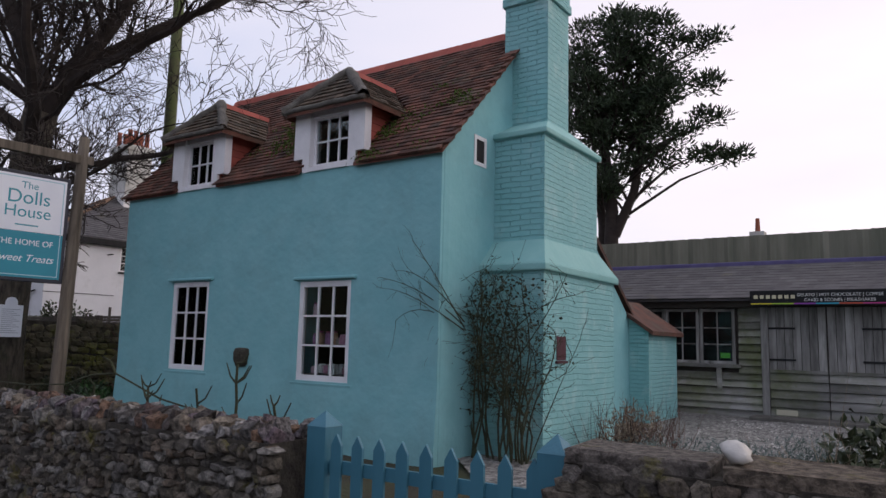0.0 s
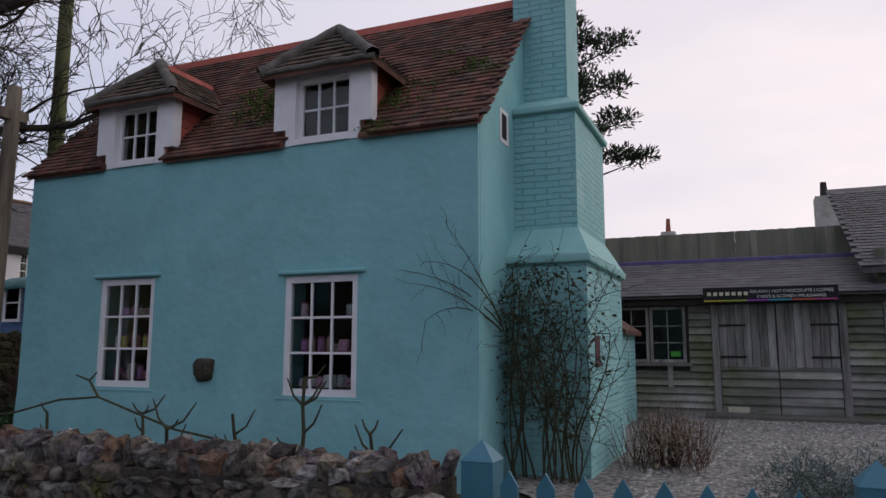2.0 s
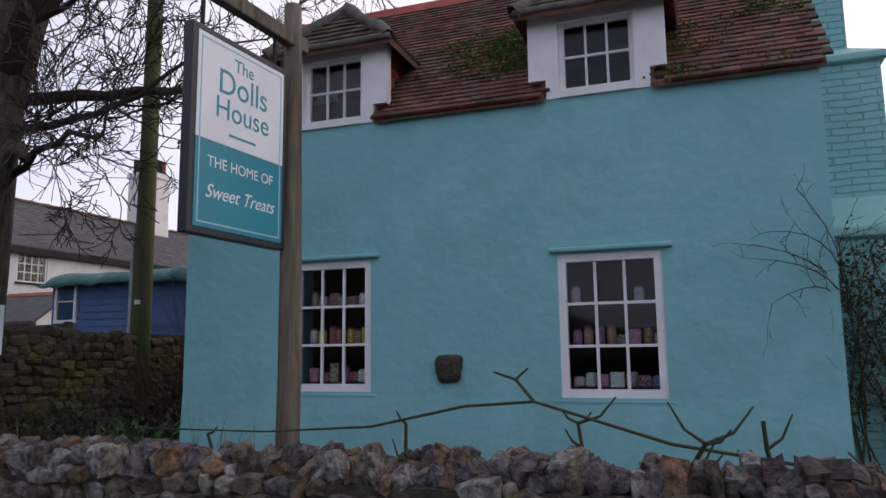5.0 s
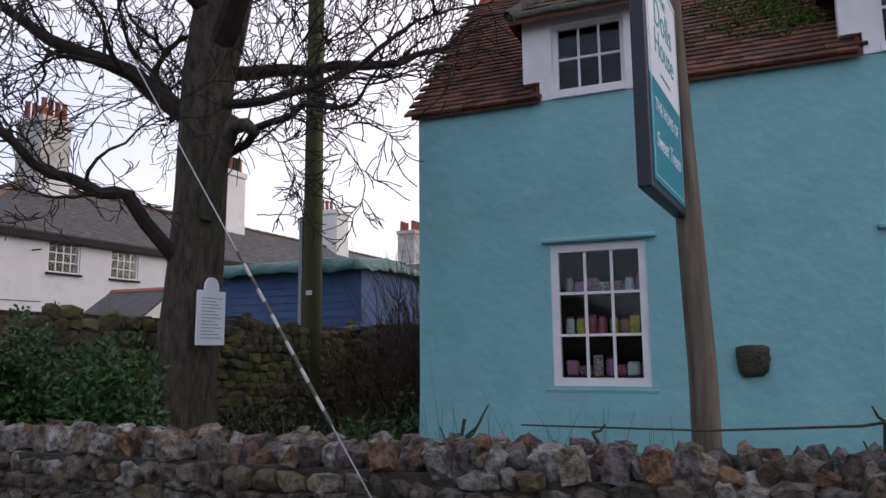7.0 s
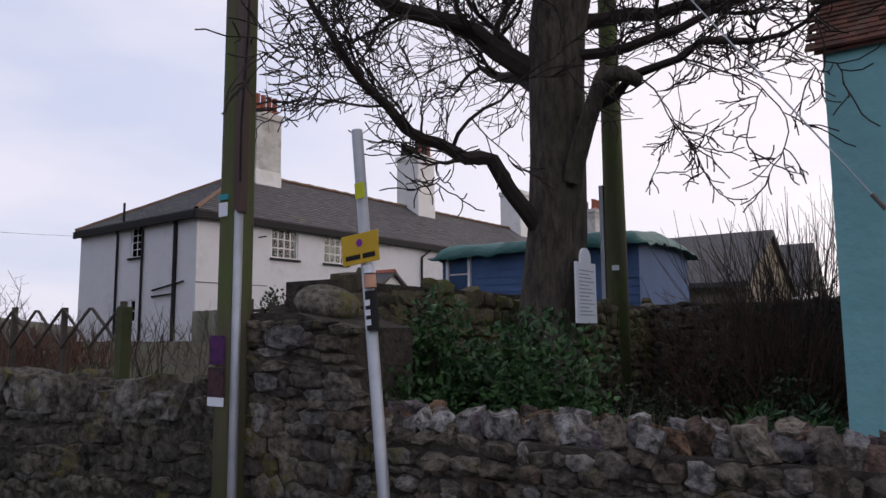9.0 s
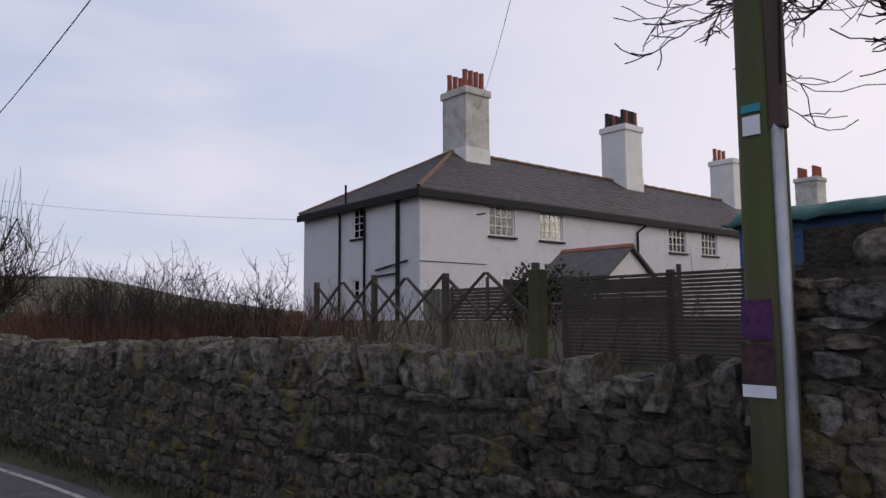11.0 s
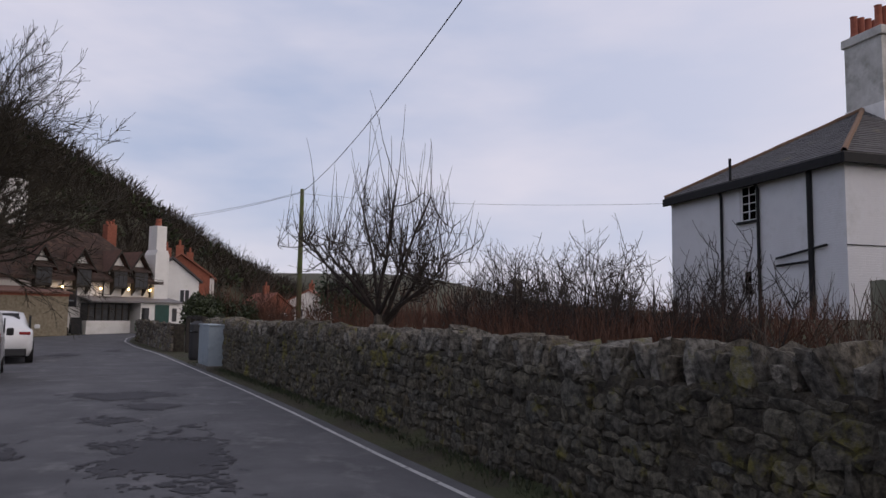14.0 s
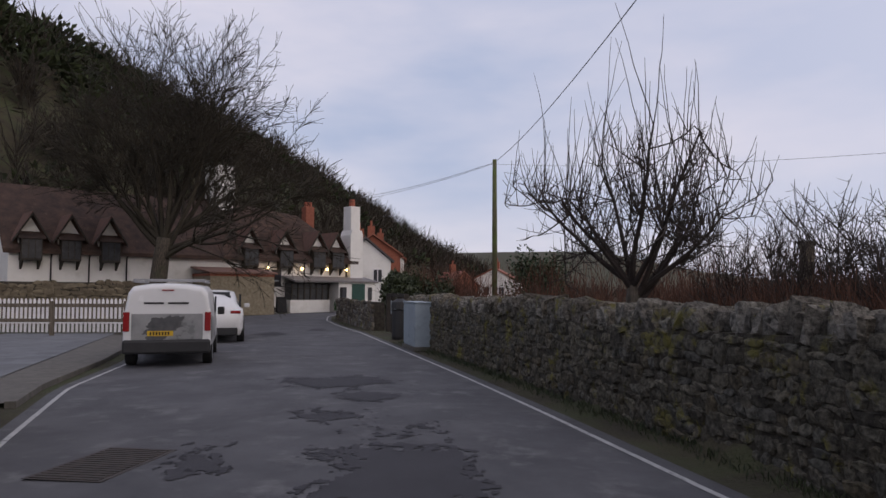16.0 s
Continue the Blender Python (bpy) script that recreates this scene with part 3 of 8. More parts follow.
def holed(bm, x0, x1, z0, z1, y0, y1, holes):
    """A wall slab along x with rectangular openings (x0, x1, z0, z1) cut through."""
    xs = sorted({x0, x1, *[h[0] for h in holes], *[h[1] for h in holes]})
    zs = sorted({z0, z1, *[h[2] for h in holes], *[h[3] for h in holes]})
    for a, b in zip(xs, xs[1:]):
        for c, d in zip(zs, zs[1:]):
            mx, mz = (a + b) / 2, (c + d) / 2
            if not any(h[0] < mx < h[1] and h[2] < mz < h[3] for h in holes):
                box(bm, a, b, y0, y1, c, d)
    weld(bm)


def sash(parent, m, w, h, cols, rows, frame=0.06, bar=0.022, depth=0.07, paint=WHITE, name="window"):
    """A glazed window in the plane x-z, facing -y, lower left corner at the origin."""
    win = part(name, frame_mesh(w, h, frame, depth), paint, parent)
    win.matrix_local = m
    gw, gh = w - 2 * frame, h - 2 * frame
    for i in range(1, cols):
        x = frame + gw * i / cols
        part("glazing_bar", B(x - bar / 2, x + bar / 2, 0.012, 0.045, frame, h - frame), paint, win)
    for k in range(1, rows):
        z = frame + gh * k / rows
        part("glazing_bar", B(frame, w - frame, 0.014, 0.043, z - bar / 2, z + bar / 2), paint, win)
    for i in range(cols):
        for k in range(rows):
            pane = part("pane", B(frame + gw * i / cols, frame + gw * (i + 1) / cols, 0.028, 0.031, frame + gh * k / rows, frame + gh * (k + 1) / rows), GLASS, win)
            pane.visible_shadow = False
    return win


def frame_mesh(w, h, f, d):
    bm = bmesh.new()
    box(bm, 0, f, 0, d, 0, h)
    box(bm, w - f, w, 0, d, 0, h)
    box(bm, f, w - f, 0.002, d, 0, f)
    box(bm, f, w - f, 0.002, d, h - f, h)
    return bm


HX0, HX1, HY0, HYR, HEAVE, HRIDGE = -11.52, -4.92, 7.02, 9.2, 4.445, 6.73
cottage = thing("cottage", "small teal-painted cottage with clay-tiled roof and dormers", "house", pose(-8.2, 7.02, 0.5))
CI = cottage.matrix_world.inverted()


def under(ob, parent=cottage):
    """Keeps world-space geometry in place under an Empty."""
    ob.matrix_parent_inverse = parent.matrix_world.inverted()
    return ob


WIN_R = (-7.27, -6.32, 1.50, 2.83)
WIN_L = (-10.12, -9.21, 1.54, 2.89)
bm = bmesh.new()
holed(bm, HX0, HX1, 0.2, HEAVE, HY0, HY0 + 0.42, [WIN_R, WIN_L, (-7.33, -6.32, 4.36, HEAVE), (-10.15, -9.14, 4.36, HEAVE)])
for v in bm.verts:
    if v.co.z < 1.0 and v.co.y < HY0 + 0.2:
        v.co.y -= 0.07
front = under(part("front_wall", bm, TEAL, cottage))
# gables with the slope of the roof
for name, xa, xb in (("gable_wall", HX1 - 0.4, HX1), ("gable_wall", HX0, HX0 + 0.4)):
    gbm = P([(HY0 + 0.42, 0.2), (13.5, 0.2), (13.5, 2.45), (11.4, 4.0), (HYR, HRIDGE - 0.08), (HY0 + 0.42, HEAVE + 0.42)], xa, xb, "x")
    under(part(name, gbm, TEAL, cottage))
# rounded corner of the front and the gable
under(part("corner", P([(HX1 - 0.1, HY0 + 0.002), (HX1 - 0.03, HY0 + 0.012), (HX1 + 0.008, HY0 + 0.05), (HX1 + 0.016, HY0 + 0.15), (HX1 + 0.004, HY0 + 0.43), (HX1 - 0.1, HY0 + 0.43)], 0.2, HEAVE, "z"), TEAL, cottage))
under(part("gable_top", P([(HY0 + 0.15, HEAVE), (HY0 + 0.42, HEAVE), (HY0 + 0.42, HEAVE + 0.42), (HY0 + 0.05, HEAVE)], HX1 - 0.4, HX1, "x"), TEAL, cottage))
under(part("back_wall", B(HX0 + 0.4, HX1 - 0.4, 13.2, 13.5, 0.2, 2.45), TEAL, cottage))
# near-black floors and backs put the unlit rooms' shade into colour
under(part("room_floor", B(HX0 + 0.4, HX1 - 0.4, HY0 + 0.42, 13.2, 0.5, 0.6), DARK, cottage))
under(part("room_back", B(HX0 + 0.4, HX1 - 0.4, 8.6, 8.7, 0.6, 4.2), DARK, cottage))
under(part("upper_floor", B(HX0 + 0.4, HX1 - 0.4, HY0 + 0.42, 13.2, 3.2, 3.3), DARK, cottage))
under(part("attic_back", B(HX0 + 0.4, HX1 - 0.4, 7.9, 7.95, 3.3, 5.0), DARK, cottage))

# hood moulds and sills in render over the ground-floor windows
for w in (WIN_R, WIN_L):
    under(part("hood_mould", B(w[0] - 0.07, w[1] + 0.1, HY0 - 0.055, HY0 + 0.02, w[3] + 0.015, w[3] + 0.06, 0.015), TEAL, cottage))
    under(part("sill", P([(HY0 - 0.004, w[2] - 0.06), (HY0 - 0.010, w[2] - 0.03), (HY0 + 0.05, w[2] - 0.004), (HY0 + 0.05, w[2] - 0.12)], w[0] - 0.08, w[1] + 0.06, "x"), TEAL, cottage))
for w in (WIN_R, WIN_L):
    sash(cottage, CI @ pose(w[0], HY0 + 0.02, w[2]), w[1] - w[0], w[3] - w[2], 3, 3, 0.075, 0.026)

# roof slabs
SL = math.atan2(HRIDGE - HEAVE, HYR - HY0)


def roof_z(y):
    return HEAVE + (y - HY0) * math.tan(SL)


bm = bmesh.new()
for xa, xb, ylow in ((HX0 - 0.06, -10.15, HY0 - 0.06), (-9.14, -7.33, HY0 - 0.06), (-6.32, HX1 + 0.05, HY0 - 0.06), (-10.15, -9.14, 7.6), (-7.33, -6.32, 7.6)):
    prism(bm, [(ylow, roof_z(ylow) - 0.05), (ylow, roof_z(ylow)), (HYR, HRIDGE), (HYR, HRIDGE - 0.08)], xa, xb, "x")
prism(bm, [(HYR, HRIDGE - 0.08), (HYR, HRIDGE), (11.4, 4.14), (13.75, 2.45), (13.75, 2.38), (11.4, 4.03)], HX0 - 0.05, HX1 + 0.05, "x")
roof = under(part("roof", bm, TILE_ISL, cottage))
# added dark strip along the eaves for the shadow line under the tiles
for xa, xb in ((HX0 - 0.05, -10.2), (-9.09, -7.38), (-6.27, HX1 + 0.04)):
    part("eaves_board", B(xa, xb, HY0 - 0.035, HY0 - 0.005, HEAVE - 0.065, HEAVE - 0.022), TIMBER, roof)
# red ridge tiles along the top
rt = None
for i in range(15):
    x = HX0 + 0.2 + i * 0.435
    m = pose(x, HYR, HRIDGE + 0.0, 0, 0, 0)
    if rt is None:
        bm = bmesh.new()
        prism(bm, [(-0.15, -0.12), (-0.06, 0.03), (0.0, 0.06), (0.06, 0.03), (0.15, -0.12), (0.13, -0.12), (0.0, 0.03), (-0.13, -0.12)], -0.215, 0.215, "x")
        rt = part("ridge_tile", bm, RIDGE, roof)
    else:
        rt = new("ridge_tile", rt.data)
        rt.parent = roof
    rt.matrix_local = m


# dormers
def dormer(x0, x1):
    """White-fronted dormer flush with the wall, hipped tiled roof with mortar hips and a red ridge."""
    d = part("dormer", dormer_front(x0, x1), WHITE, cottage)
    under(d)
    cx, zt, ye = (x0 + x1) / 2, 5.26, HY0 - 0.16
    e0, e1 = x0 - 0.10, x1 + 0.10
    # cheeks hung with tiles
    for xa, xb in ((x0 + 0.12, x0 + 0.16), (x1 - 0.16, x1 - 0.12)):
        part("cheek", P([(HY0 + 0.03, HEAVE + 0.02), (HY0 + 0.03, zt), (7.85, zt)], xa, xb, "x"), BRICKRED, d)
    k = 0
    while k < 7:
        z = HEAVE + 0.10 + k * 0.115
        ylim = HY0 + (z - HEAVE) / math.tan(SL)
        part("cheek_tile", B(x1 - 0.12, x1 - 0.10, HY0 + 0.03, max(HY0 + 0.12, ylim - 0.0 + 0.1), z, z + 0.108, 0.0), RIDGE, d)
        k += 1
    apex, yr0, yr1 = 5.86, HY0 + 0.36, 8.5
    v = [(e0, ye, zt - 0.04), (e1, ye, zt - 0.04), (cx, yr0, apex), (cx, yr1, apex), (e0, 7.95, zt - 0.04 + 0.0), (e1, 7.95, zt - 0.04)]
    v += [(a, b, c - 0.07) for a, b, c in v]
    f = [(0, 1, 2), (1, 5, 3, 2), (4, 0, 2, 3), (7, 6, 8), (7, 8, 9, 11), (10, 9, 8, 6), (0, 6, 7, 1), (1, 7, 11, 5), (4, 10, 6, 0)]
    part("dormer_roof", (v, f), TILE_ISL, d)
    # tile courses on the hip and the two sides
    rng = random.Random(int(-x0 * 10))
    s = Soup()
    for (a, b, t0, t1) in ((Vector(v[0]), Vector(v[1]), Vector(v[2]), Vector(v[2])), (Vector(v[1]), Vector(v[5]), Vector(v[2]), Vector(v[3])), (Vector(v[4]), Vector(v[0]), Vector(v[3]), Vector(v[2]))):
        nrm = (b - a).cross(t0 - a).normalized()
        rows = 8
        for r in range(rows):
            p, q = a.lerp(t0, r / rows), b.lerp(t1, r / rows)
            p2, q2 = a.lerp(t0, min(1, (r + 1.25) / rows)), b.lerp(t1, min(1, (r + 1.25) / rows))
            cnt = max(1, int((q - p).length / 0.16))
            for i in range(cnt):
                o = nrm * (0.022 + rng.uniform(0, 0.012))
                lo0, lo1 = p.lerp(q, i / cnt), p.lerp(q, (i + 0.96) / cnt)
                hi0, hi1 = p2.lerp(q2, i / cnt), p2.lerp(q2, (i + 0.96) / cnt)
                n0 = len(s.v)
                s.v += [lo0 + o, lo1 + o, hi1 + nrm * 0.004, hi0 + nrm * 0.004, lo0, lo1]
                s.f += [(n0, n0 + 1, n0 + 2, n0 + 3), (n0 + 4, n0 + 5, n0 + 1, n0)]
    s.done("tile_run", mat("dormer_tile", (0.06, 0.046, 0.034), (0.14, 0.10, 0.07), 5.0, 0.9, 0.7, 50, island=0.45, stain=(0.15, 0.14, 0.115), stain_scale=4.0, stain_lo=0.5, stain_hi=0.7), d)["kind"] = "stuff"
    # mortar fillets on the hips, lumpy
    s = Soup()
    for e in (e0, e1):
        a, b = Vector((e, ye, zt - 0.02)), Vector((cx, yr0, apex + 0.02))
        pts = [a.lerp(b, i / 7) + rvec(rng) * 0.012 for i in range(8)]
        s.tube(pts, [0.075 + rng.uniform(-0.015, 0.02) for _ in pts], 7)
    s.tube([Vector((e0, ye, zt - 0.03)).lerp(Vector((e1, ye, zt - 0.03)), i / 9) + rvec(rng) * 0.01 for i in range(10)], [0.04] * 10, 6)
    s.done("mortar_hip", MORTAR, d, smooth=True)
    prev = None
    for i in range(3):
        bmr = bmesh.new()
        ya, yb = yr0 + 0.02 + i * (yr1 - yr0) / 3, yr0 + 0.01 + (i + 1) * (yr1 - yr0) / 3
        prism(bmr, [(cx - 0.11, apex - 0.06), (cx - 0.05, apex + 0.045), (cx, apex + 0.065), (cx + 0.05, apex + 0.045), (cx + 0.11, apex - 0.06)], ya, yb, "y")
        part("ridge_tile", bmr, RIDGE, d)
    wx0, wx1 = x0 + 0.30, x1 - 0.29
    w = sash(cottage, CI @ pose(wx0, HY0 + 0.07, 4.43), wx1 - wx0, 0.73, 3, 2, 0.05, 0.022, 0.05)
    return d


def dormer_front(x0, x1):
    bm = bmesh.new()
    wx0, wx1 = x0 + 0.30, x1 - 0.29
    yf, yb = HY0 - 0.012, HY0 + 0.12
    # jambs step in at the eaves, where the tiles run past
    for a, b, c in ((x0, wx0, x0 + 0.17), (wx1, x1, x1 - 0.15)):
        lo = (min(a, b), max(a, b))
        if a == x0:
            prism(bm, [(c, 4.36), (wx0, 4.36), (wx0, 5.24), (x0, 5.24), (x0, 4.56), (c, 4.56)], yf, yb, "y")
        else:
            prism(bm, [(wx1, 4.36), (c, 4.36), (c, 4.56), (x1, 4.56), (x1, 5.24), (wx1, 5.24)], yf, yb, "y")
    box(bm, wx0, wx1, yf + 0.03, yb, 5.15, 5.24)
    box(bm, wx0, wx1, yf - 0.02, yb, 4.36, 4.425)
    return bm


dormer(-7.49, -6.18)
dormer(-10.34, -9.03)

# small gable window
gw = sash(cottage, CI @ pose(HX1 + 0.012, 7.73, 4.36, 0, 0, 90), 0.30, 0.40, 1, 1, 0.05, 0.02, 0.05)
# near-black slab on the wall in place of a dark room
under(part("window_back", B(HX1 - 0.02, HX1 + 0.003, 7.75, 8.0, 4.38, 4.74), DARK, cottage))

# chimney: three stages with sloped weatherings, of painted brick
chim = under(part("chimney", P([(-5.3, 7.97), (-4.02, 7.97), (-4.02, 10.25), (-5.3, 10.25)], 0.3, 2.98, "z"), TEAL_BRICK, cottage))


def frustum(x0, x1, y0, y1, z0, X0, X1, Y0, Y1, z1):
    bm = bmesh.new()
    a = [bm.verts.new(p) for p in ((x0, y0, z0), (x1, y0, z0), (x1, y1, z0), (x0, y1, z0))]
    b = [bm.verts.new(p) for p in ((X0, Y0, z1), (X1, Y0, z1), (X1, Y1, z1), (X0, Y1, z1))]
    bm.faces.new(a)
    bm.faces.new(b)
    for i in range(4):
        bm.faces.new((a[i], a[(i + 1) % 4], b[(i + 1) % 4], b[i]))
    return bm


part("drip_course", B(-5.2, -3.96, 7.90, 10.32, 2.96, 3.06, 0.02), TEAL_TOP, chim)
part("weathering", frustum(-5.2, -3.98, 7.92, 10.30, 3.062, -5.2, -4.16, 8.26, 10.0, 3.40), TEAL_TOP, chim)
part("middle_stage", B(-5.2, -4.17, 8.27, 9.99, 3.3, 4.83), TEAL_BRICK, chim)
part("drip_course", B(-5.2, -4.11, 8.21, 10.05, 4.80, 4.88, 0.02), TEAL_TOP, chim)
part("weathering", frustum(-5.2, -4.13, 8.23, 10.03, 4.882, -5.2, -4.35, 8.72, 9.42, 5.12), TEAL_TOP, chim)
part("chimney_shaft", B(-5.05, -4.36, 8.73, 9.40, 5.0, 7.6), TEAL_BRICK, chim)
part("oversailing_course", B(-5.09, -4.32, 8.69, 9.44, 6.92, 7.06, 0.02), TEAL_BRICK, chim)
part("cap", B(-5.07, -4.34, 8.71, 9.42, 7.062, 7.2, 0.02), TEAL_BRICK, chim)
hatch = part("hatch", B(-4.03, -4.012, 8.33, 8.60, 1.86, 2.16, 0.004), mat("dark_red_paint", (0.05, 0.012, 0.02), (0.075, 0.02, 0.03), 4, 0.6), chim, "small dark maroon hatch")
part("hatch_sill", B(-4.03, -3.99, 8.30, 8.62, 1.82, 1.855, 0.004), mat("dark_red_paint", (0, 0, 0)), chim)

# lean-to behind the chimney
part_lean = under(part("lean_to", P([(-5.3, 0.3), (-4.54, 0.3), (-4.54, 2.33), (-5.3, 2.86)], 13.3, 15.0, "y"), TEAL_BRICK, cottage))
part("lean_to_roof", P([(-5.35, 2.90), (-4.42, 2.27), (-4.42, 2.35), (-5.35, 2.98)], 13.2, 15.1, "y"), TILE_ISL, part_lean)
part("string_course", B(-5.3, -4.53, 13.28, 13.32, 2.13, 2.16), TEAL_BRICK, part_lean)

# carved face on the front, as a plain worn shape
bm = bmesh.new()
bmesh.ops.create_uvsphere(bm, u_segments=14, v_segments=10, radius=0.17)
for v in bm.verts:
    v.co.x = max(-0.15, min(0.15, v.co.x * 1.25)) * (1.0 - 0.18 * max(0, -v.co.z / 0.17))
    v.co.z = max(-0.16, min(0.14, v.co.z * 1.15))
    v.co.y *= 0.6
    v.co += v.co.normalized() * 0.03 * noise.noise(v.co * 22)
mask = part("carved_stone_mask", bm, mat("mossy_carved_stone", (0.025, 0.022, 0.015), (0.085, 0.078, 0.058), 18, 0.95, 1.0, 40, depth=0.02), None, smooth=True)
mask.matrix_world = pose(-8.36, HY0 - 0.005, 1.78) @ Matrix.Scale(0.86, 4)
tagged(mask, "dark mossy carved stone head fixed to the wall", "carving")

# roof tiles on the front slope: the stretch over the gable end singly, the rest in one run
TW, TG = 0.165, 0.098
nrows = int((HYR - HY0 + 0.05) / math.cos(SL) / TG)
tbm = bmesh.new()
box(tbm, -0.08, 0.08, -0.012, 0.155, 0.0, 0.026)
tile_me = bpy.data.meshes.new("tile")
tbm.to_mesh(tile_me)
tbm.free()
tile_me.materials.append(TILE)
rng = random.Random(5)
run = Soup()
singles = []
for r in range(nrows):
    d = r * TG - 0.03
    y, z = HY0 - 0.06 + d * math.cos(SL), roof_z(HY0 - 0.06) + d * math.sin(SL)
    x = HX0 - 0.05 + (TW / 2 if r % 2 else 0)
    while x < HX1 + 0.04:
        blocked = any(a < x < b and roof_z(y) < t for a, b, t in ((-10.18, -9.10, 5.45), (-7.36, -6.29, 5.45)))
        inside = any(abs(x - c) < 0.72 * (1 - (z - 5.2) / 0.75) and 5.18 < z < 5.95 for c in (-9.685, -6.835))
        if not blocked and not inside and not (x > -5.1 and y > 8.66):
            m = pose(x, y, z + 0.012, math.degrees(SL) - 9.0 + rng.uniform(-3.0, 2.5), rng.uniform(-1.8, 1.8), rng.uniform(-1.5, 1.5))
            if x > -6.25 and len(singles) < 300:
                singles.append(m)
            else:
                b0 = len(run.v)
                run.v += [m @ v.co for v in tile_me.vertices]
                run.f += [tuple(b0 + i for i in p.vertices) for p in tile_me.polygons]
        x += TW
run.done("tile_run", TILE_ISL, roof)["kind"] = "stuff"
for m in singles:
    t = new("tile", tile_me)
    t.parent = roof
    t.matrix_local = m
# verge tiles on edge and moss cushions
s = Soup()
for k in range(90):
    x = rng.choice([rng.uniform(-9.0, -7.5), rng.gauss(-7.95, 0.22), rng.gauss(-7.95, 0.22), rng.uniform(-6.2, -5.0)])
    y = HY0 - 0.02 + rng.random() ** 1.3 * 1.3 if not -8.6 < x < -7.5 else rng.gauss(HY0 + 0.75, 0.22)
    c = Vector((x, y, roof_z(y) + 0.045))
    for j in range(26):
        o = Vector((rng.gauss(0, 0.09), rng.gauss(0, 0.05), 0))
        o.z = o.y * math.tan(SL)
        s.leaf(c + o, rvec(rng) + Vector((0, -0.4, 0.8)), rng.uniform(0.025, 0.05), 0.03, rng)
s.done("moss", MOSS, roof)["kind"] = "stuff"

# sweets on the shelves behind the ground-floor windows
JAR_COLS = [(0.34, 0.07, 0.09), (0.48, 0.40, 0.05), (0.30, 0.10, 0.26), (0.52, 0.50, 0.48), (0.13, 0.14, 0.30), (0.34, 0.17, 0.10), (0.46, 0.30, 0.34), (0.42, 0.17, 0.25)]
JARM = [mat("sweet_wrap_%s" % "abcdefgh"[i], c, tuple(min(1, q * 1.6 + 0.1) for q in c), 60, 0.4, 0.2, 40, lo=0.42, hi=0.58) for i, c in enumerate(JAR_COLS)]
LIDM = mat("jar_lid", (0.25, 0.04, 0.12), (0.3, 0.05, 0.15), 4, 0.4)
for k, c in enumerate(((0.62, 0.60, 0.58), (0.55, 0.30, 0.36), (0.60, 0.52, 0.42))):
    JARM.append(mat("sweet_mix", c, tuple(0.45 * q for q in c), 60, 0.5, 0.3, 90, lo=0.42, hi=0.58) if k == 0 else mat("sweet_mix_pink" if k == 1 else "sweet_mix_cream", c, (0.16, 0.06, 0.08), 55, 0.5, 0.3, 90, lo=0.44, hi=0.58))
SHELFM = mat("pale_shelf", (0.04, 0.036, 0.034), (0.06, 0.055, 0.05), 4, 0.6)
rng = random.Random(11)
for w in (WIN_L, WIN_R):
    gh = (w[3] - w[2] - 0.15) / 3
    for k in range(3):
        z = w[2] + 0.075 + gh * k + 0.012
        sh = part("display_shelf", B(w[0] - 0.02, w[1] + 0.02, HY0 + 0.16, HY0 + 0.42, z - 0.022, z, 0.003), SHELFM)
        tagged(sh, "narrow shelf across the inside of the shop window", "shelf", group="window display shelves")
        x = w[0] + 0.08
        while x < w[1] - 0.1:
            y = HY0 + 0.25 + rng.uniform(-0.03, 0.03)
            kind = rng.random()
            mm = rng.choice(JARM)
            if w is WIN_R and k == 2 and kind < 0.45:
                x += 0.16
                continue
            if k == 0 and kind < 0.6 or kind < 0.2:
                wd = rng.uniform(0.09, 0.14)
                bag = bmesh.new()
                box(bag, -wd / 2, wd / 2, -0.05, 0.05, 0, rng.uniform(0.09, 0.16), 0.025)
                for v in bag.verts:
                    v.co += Vector((noise.noise(v.co * 20 + Vector((x, 0, 0))) * 0.02, 0, 0))
                ob = part("sweet_bag", bag, mm)
                ob.matrix_world = pose(x + wd / 2, y, z, 0, 0, rng.uniform(-10, 10))
                tagged(ob, "crinkled bag of sweets on the window shelf", "bag", group="sweets in the window")
                x += wd + 0.01
            elif kind < 0.75:
                jar = thing("sweet_jar", "glass jar of coloured sweets on the window shelf", "jar", pose(x + 0.05, y, z), group="sweets in the window")
                h = rng.uniform(0.15, 0.20)
                part("jar_body", L([(0.04, 0), (0.045, 0.01), (0.045, h * 0.75), (0.03, h * 0.88)], 10), mm, jar, smooth=True)
                part("lid", L([(0.035, h * 0.88), (0.036, h)], 10), LIDM, jar)
                x += 0.105
            else:
                bw, bh = rng.uniform(0.09, 0.13), rng.uniform(0.10, 0.2)
                ob = part("sweet_box", B(-bw / 2, bw / 2, -0.04, 0.04, 0, bh, 0.004), mm)
                ob.matrix_world = pose(x + bw / 2, y, z, 0, 0, rng.uniform(-12, 12))
                tagged(ob, "printed cardboard sweet box on the window shelf", "box", group="sweets in the window")
                x += bw + 0.015

# ---- rubble walls ----
srng = random.Random(21)


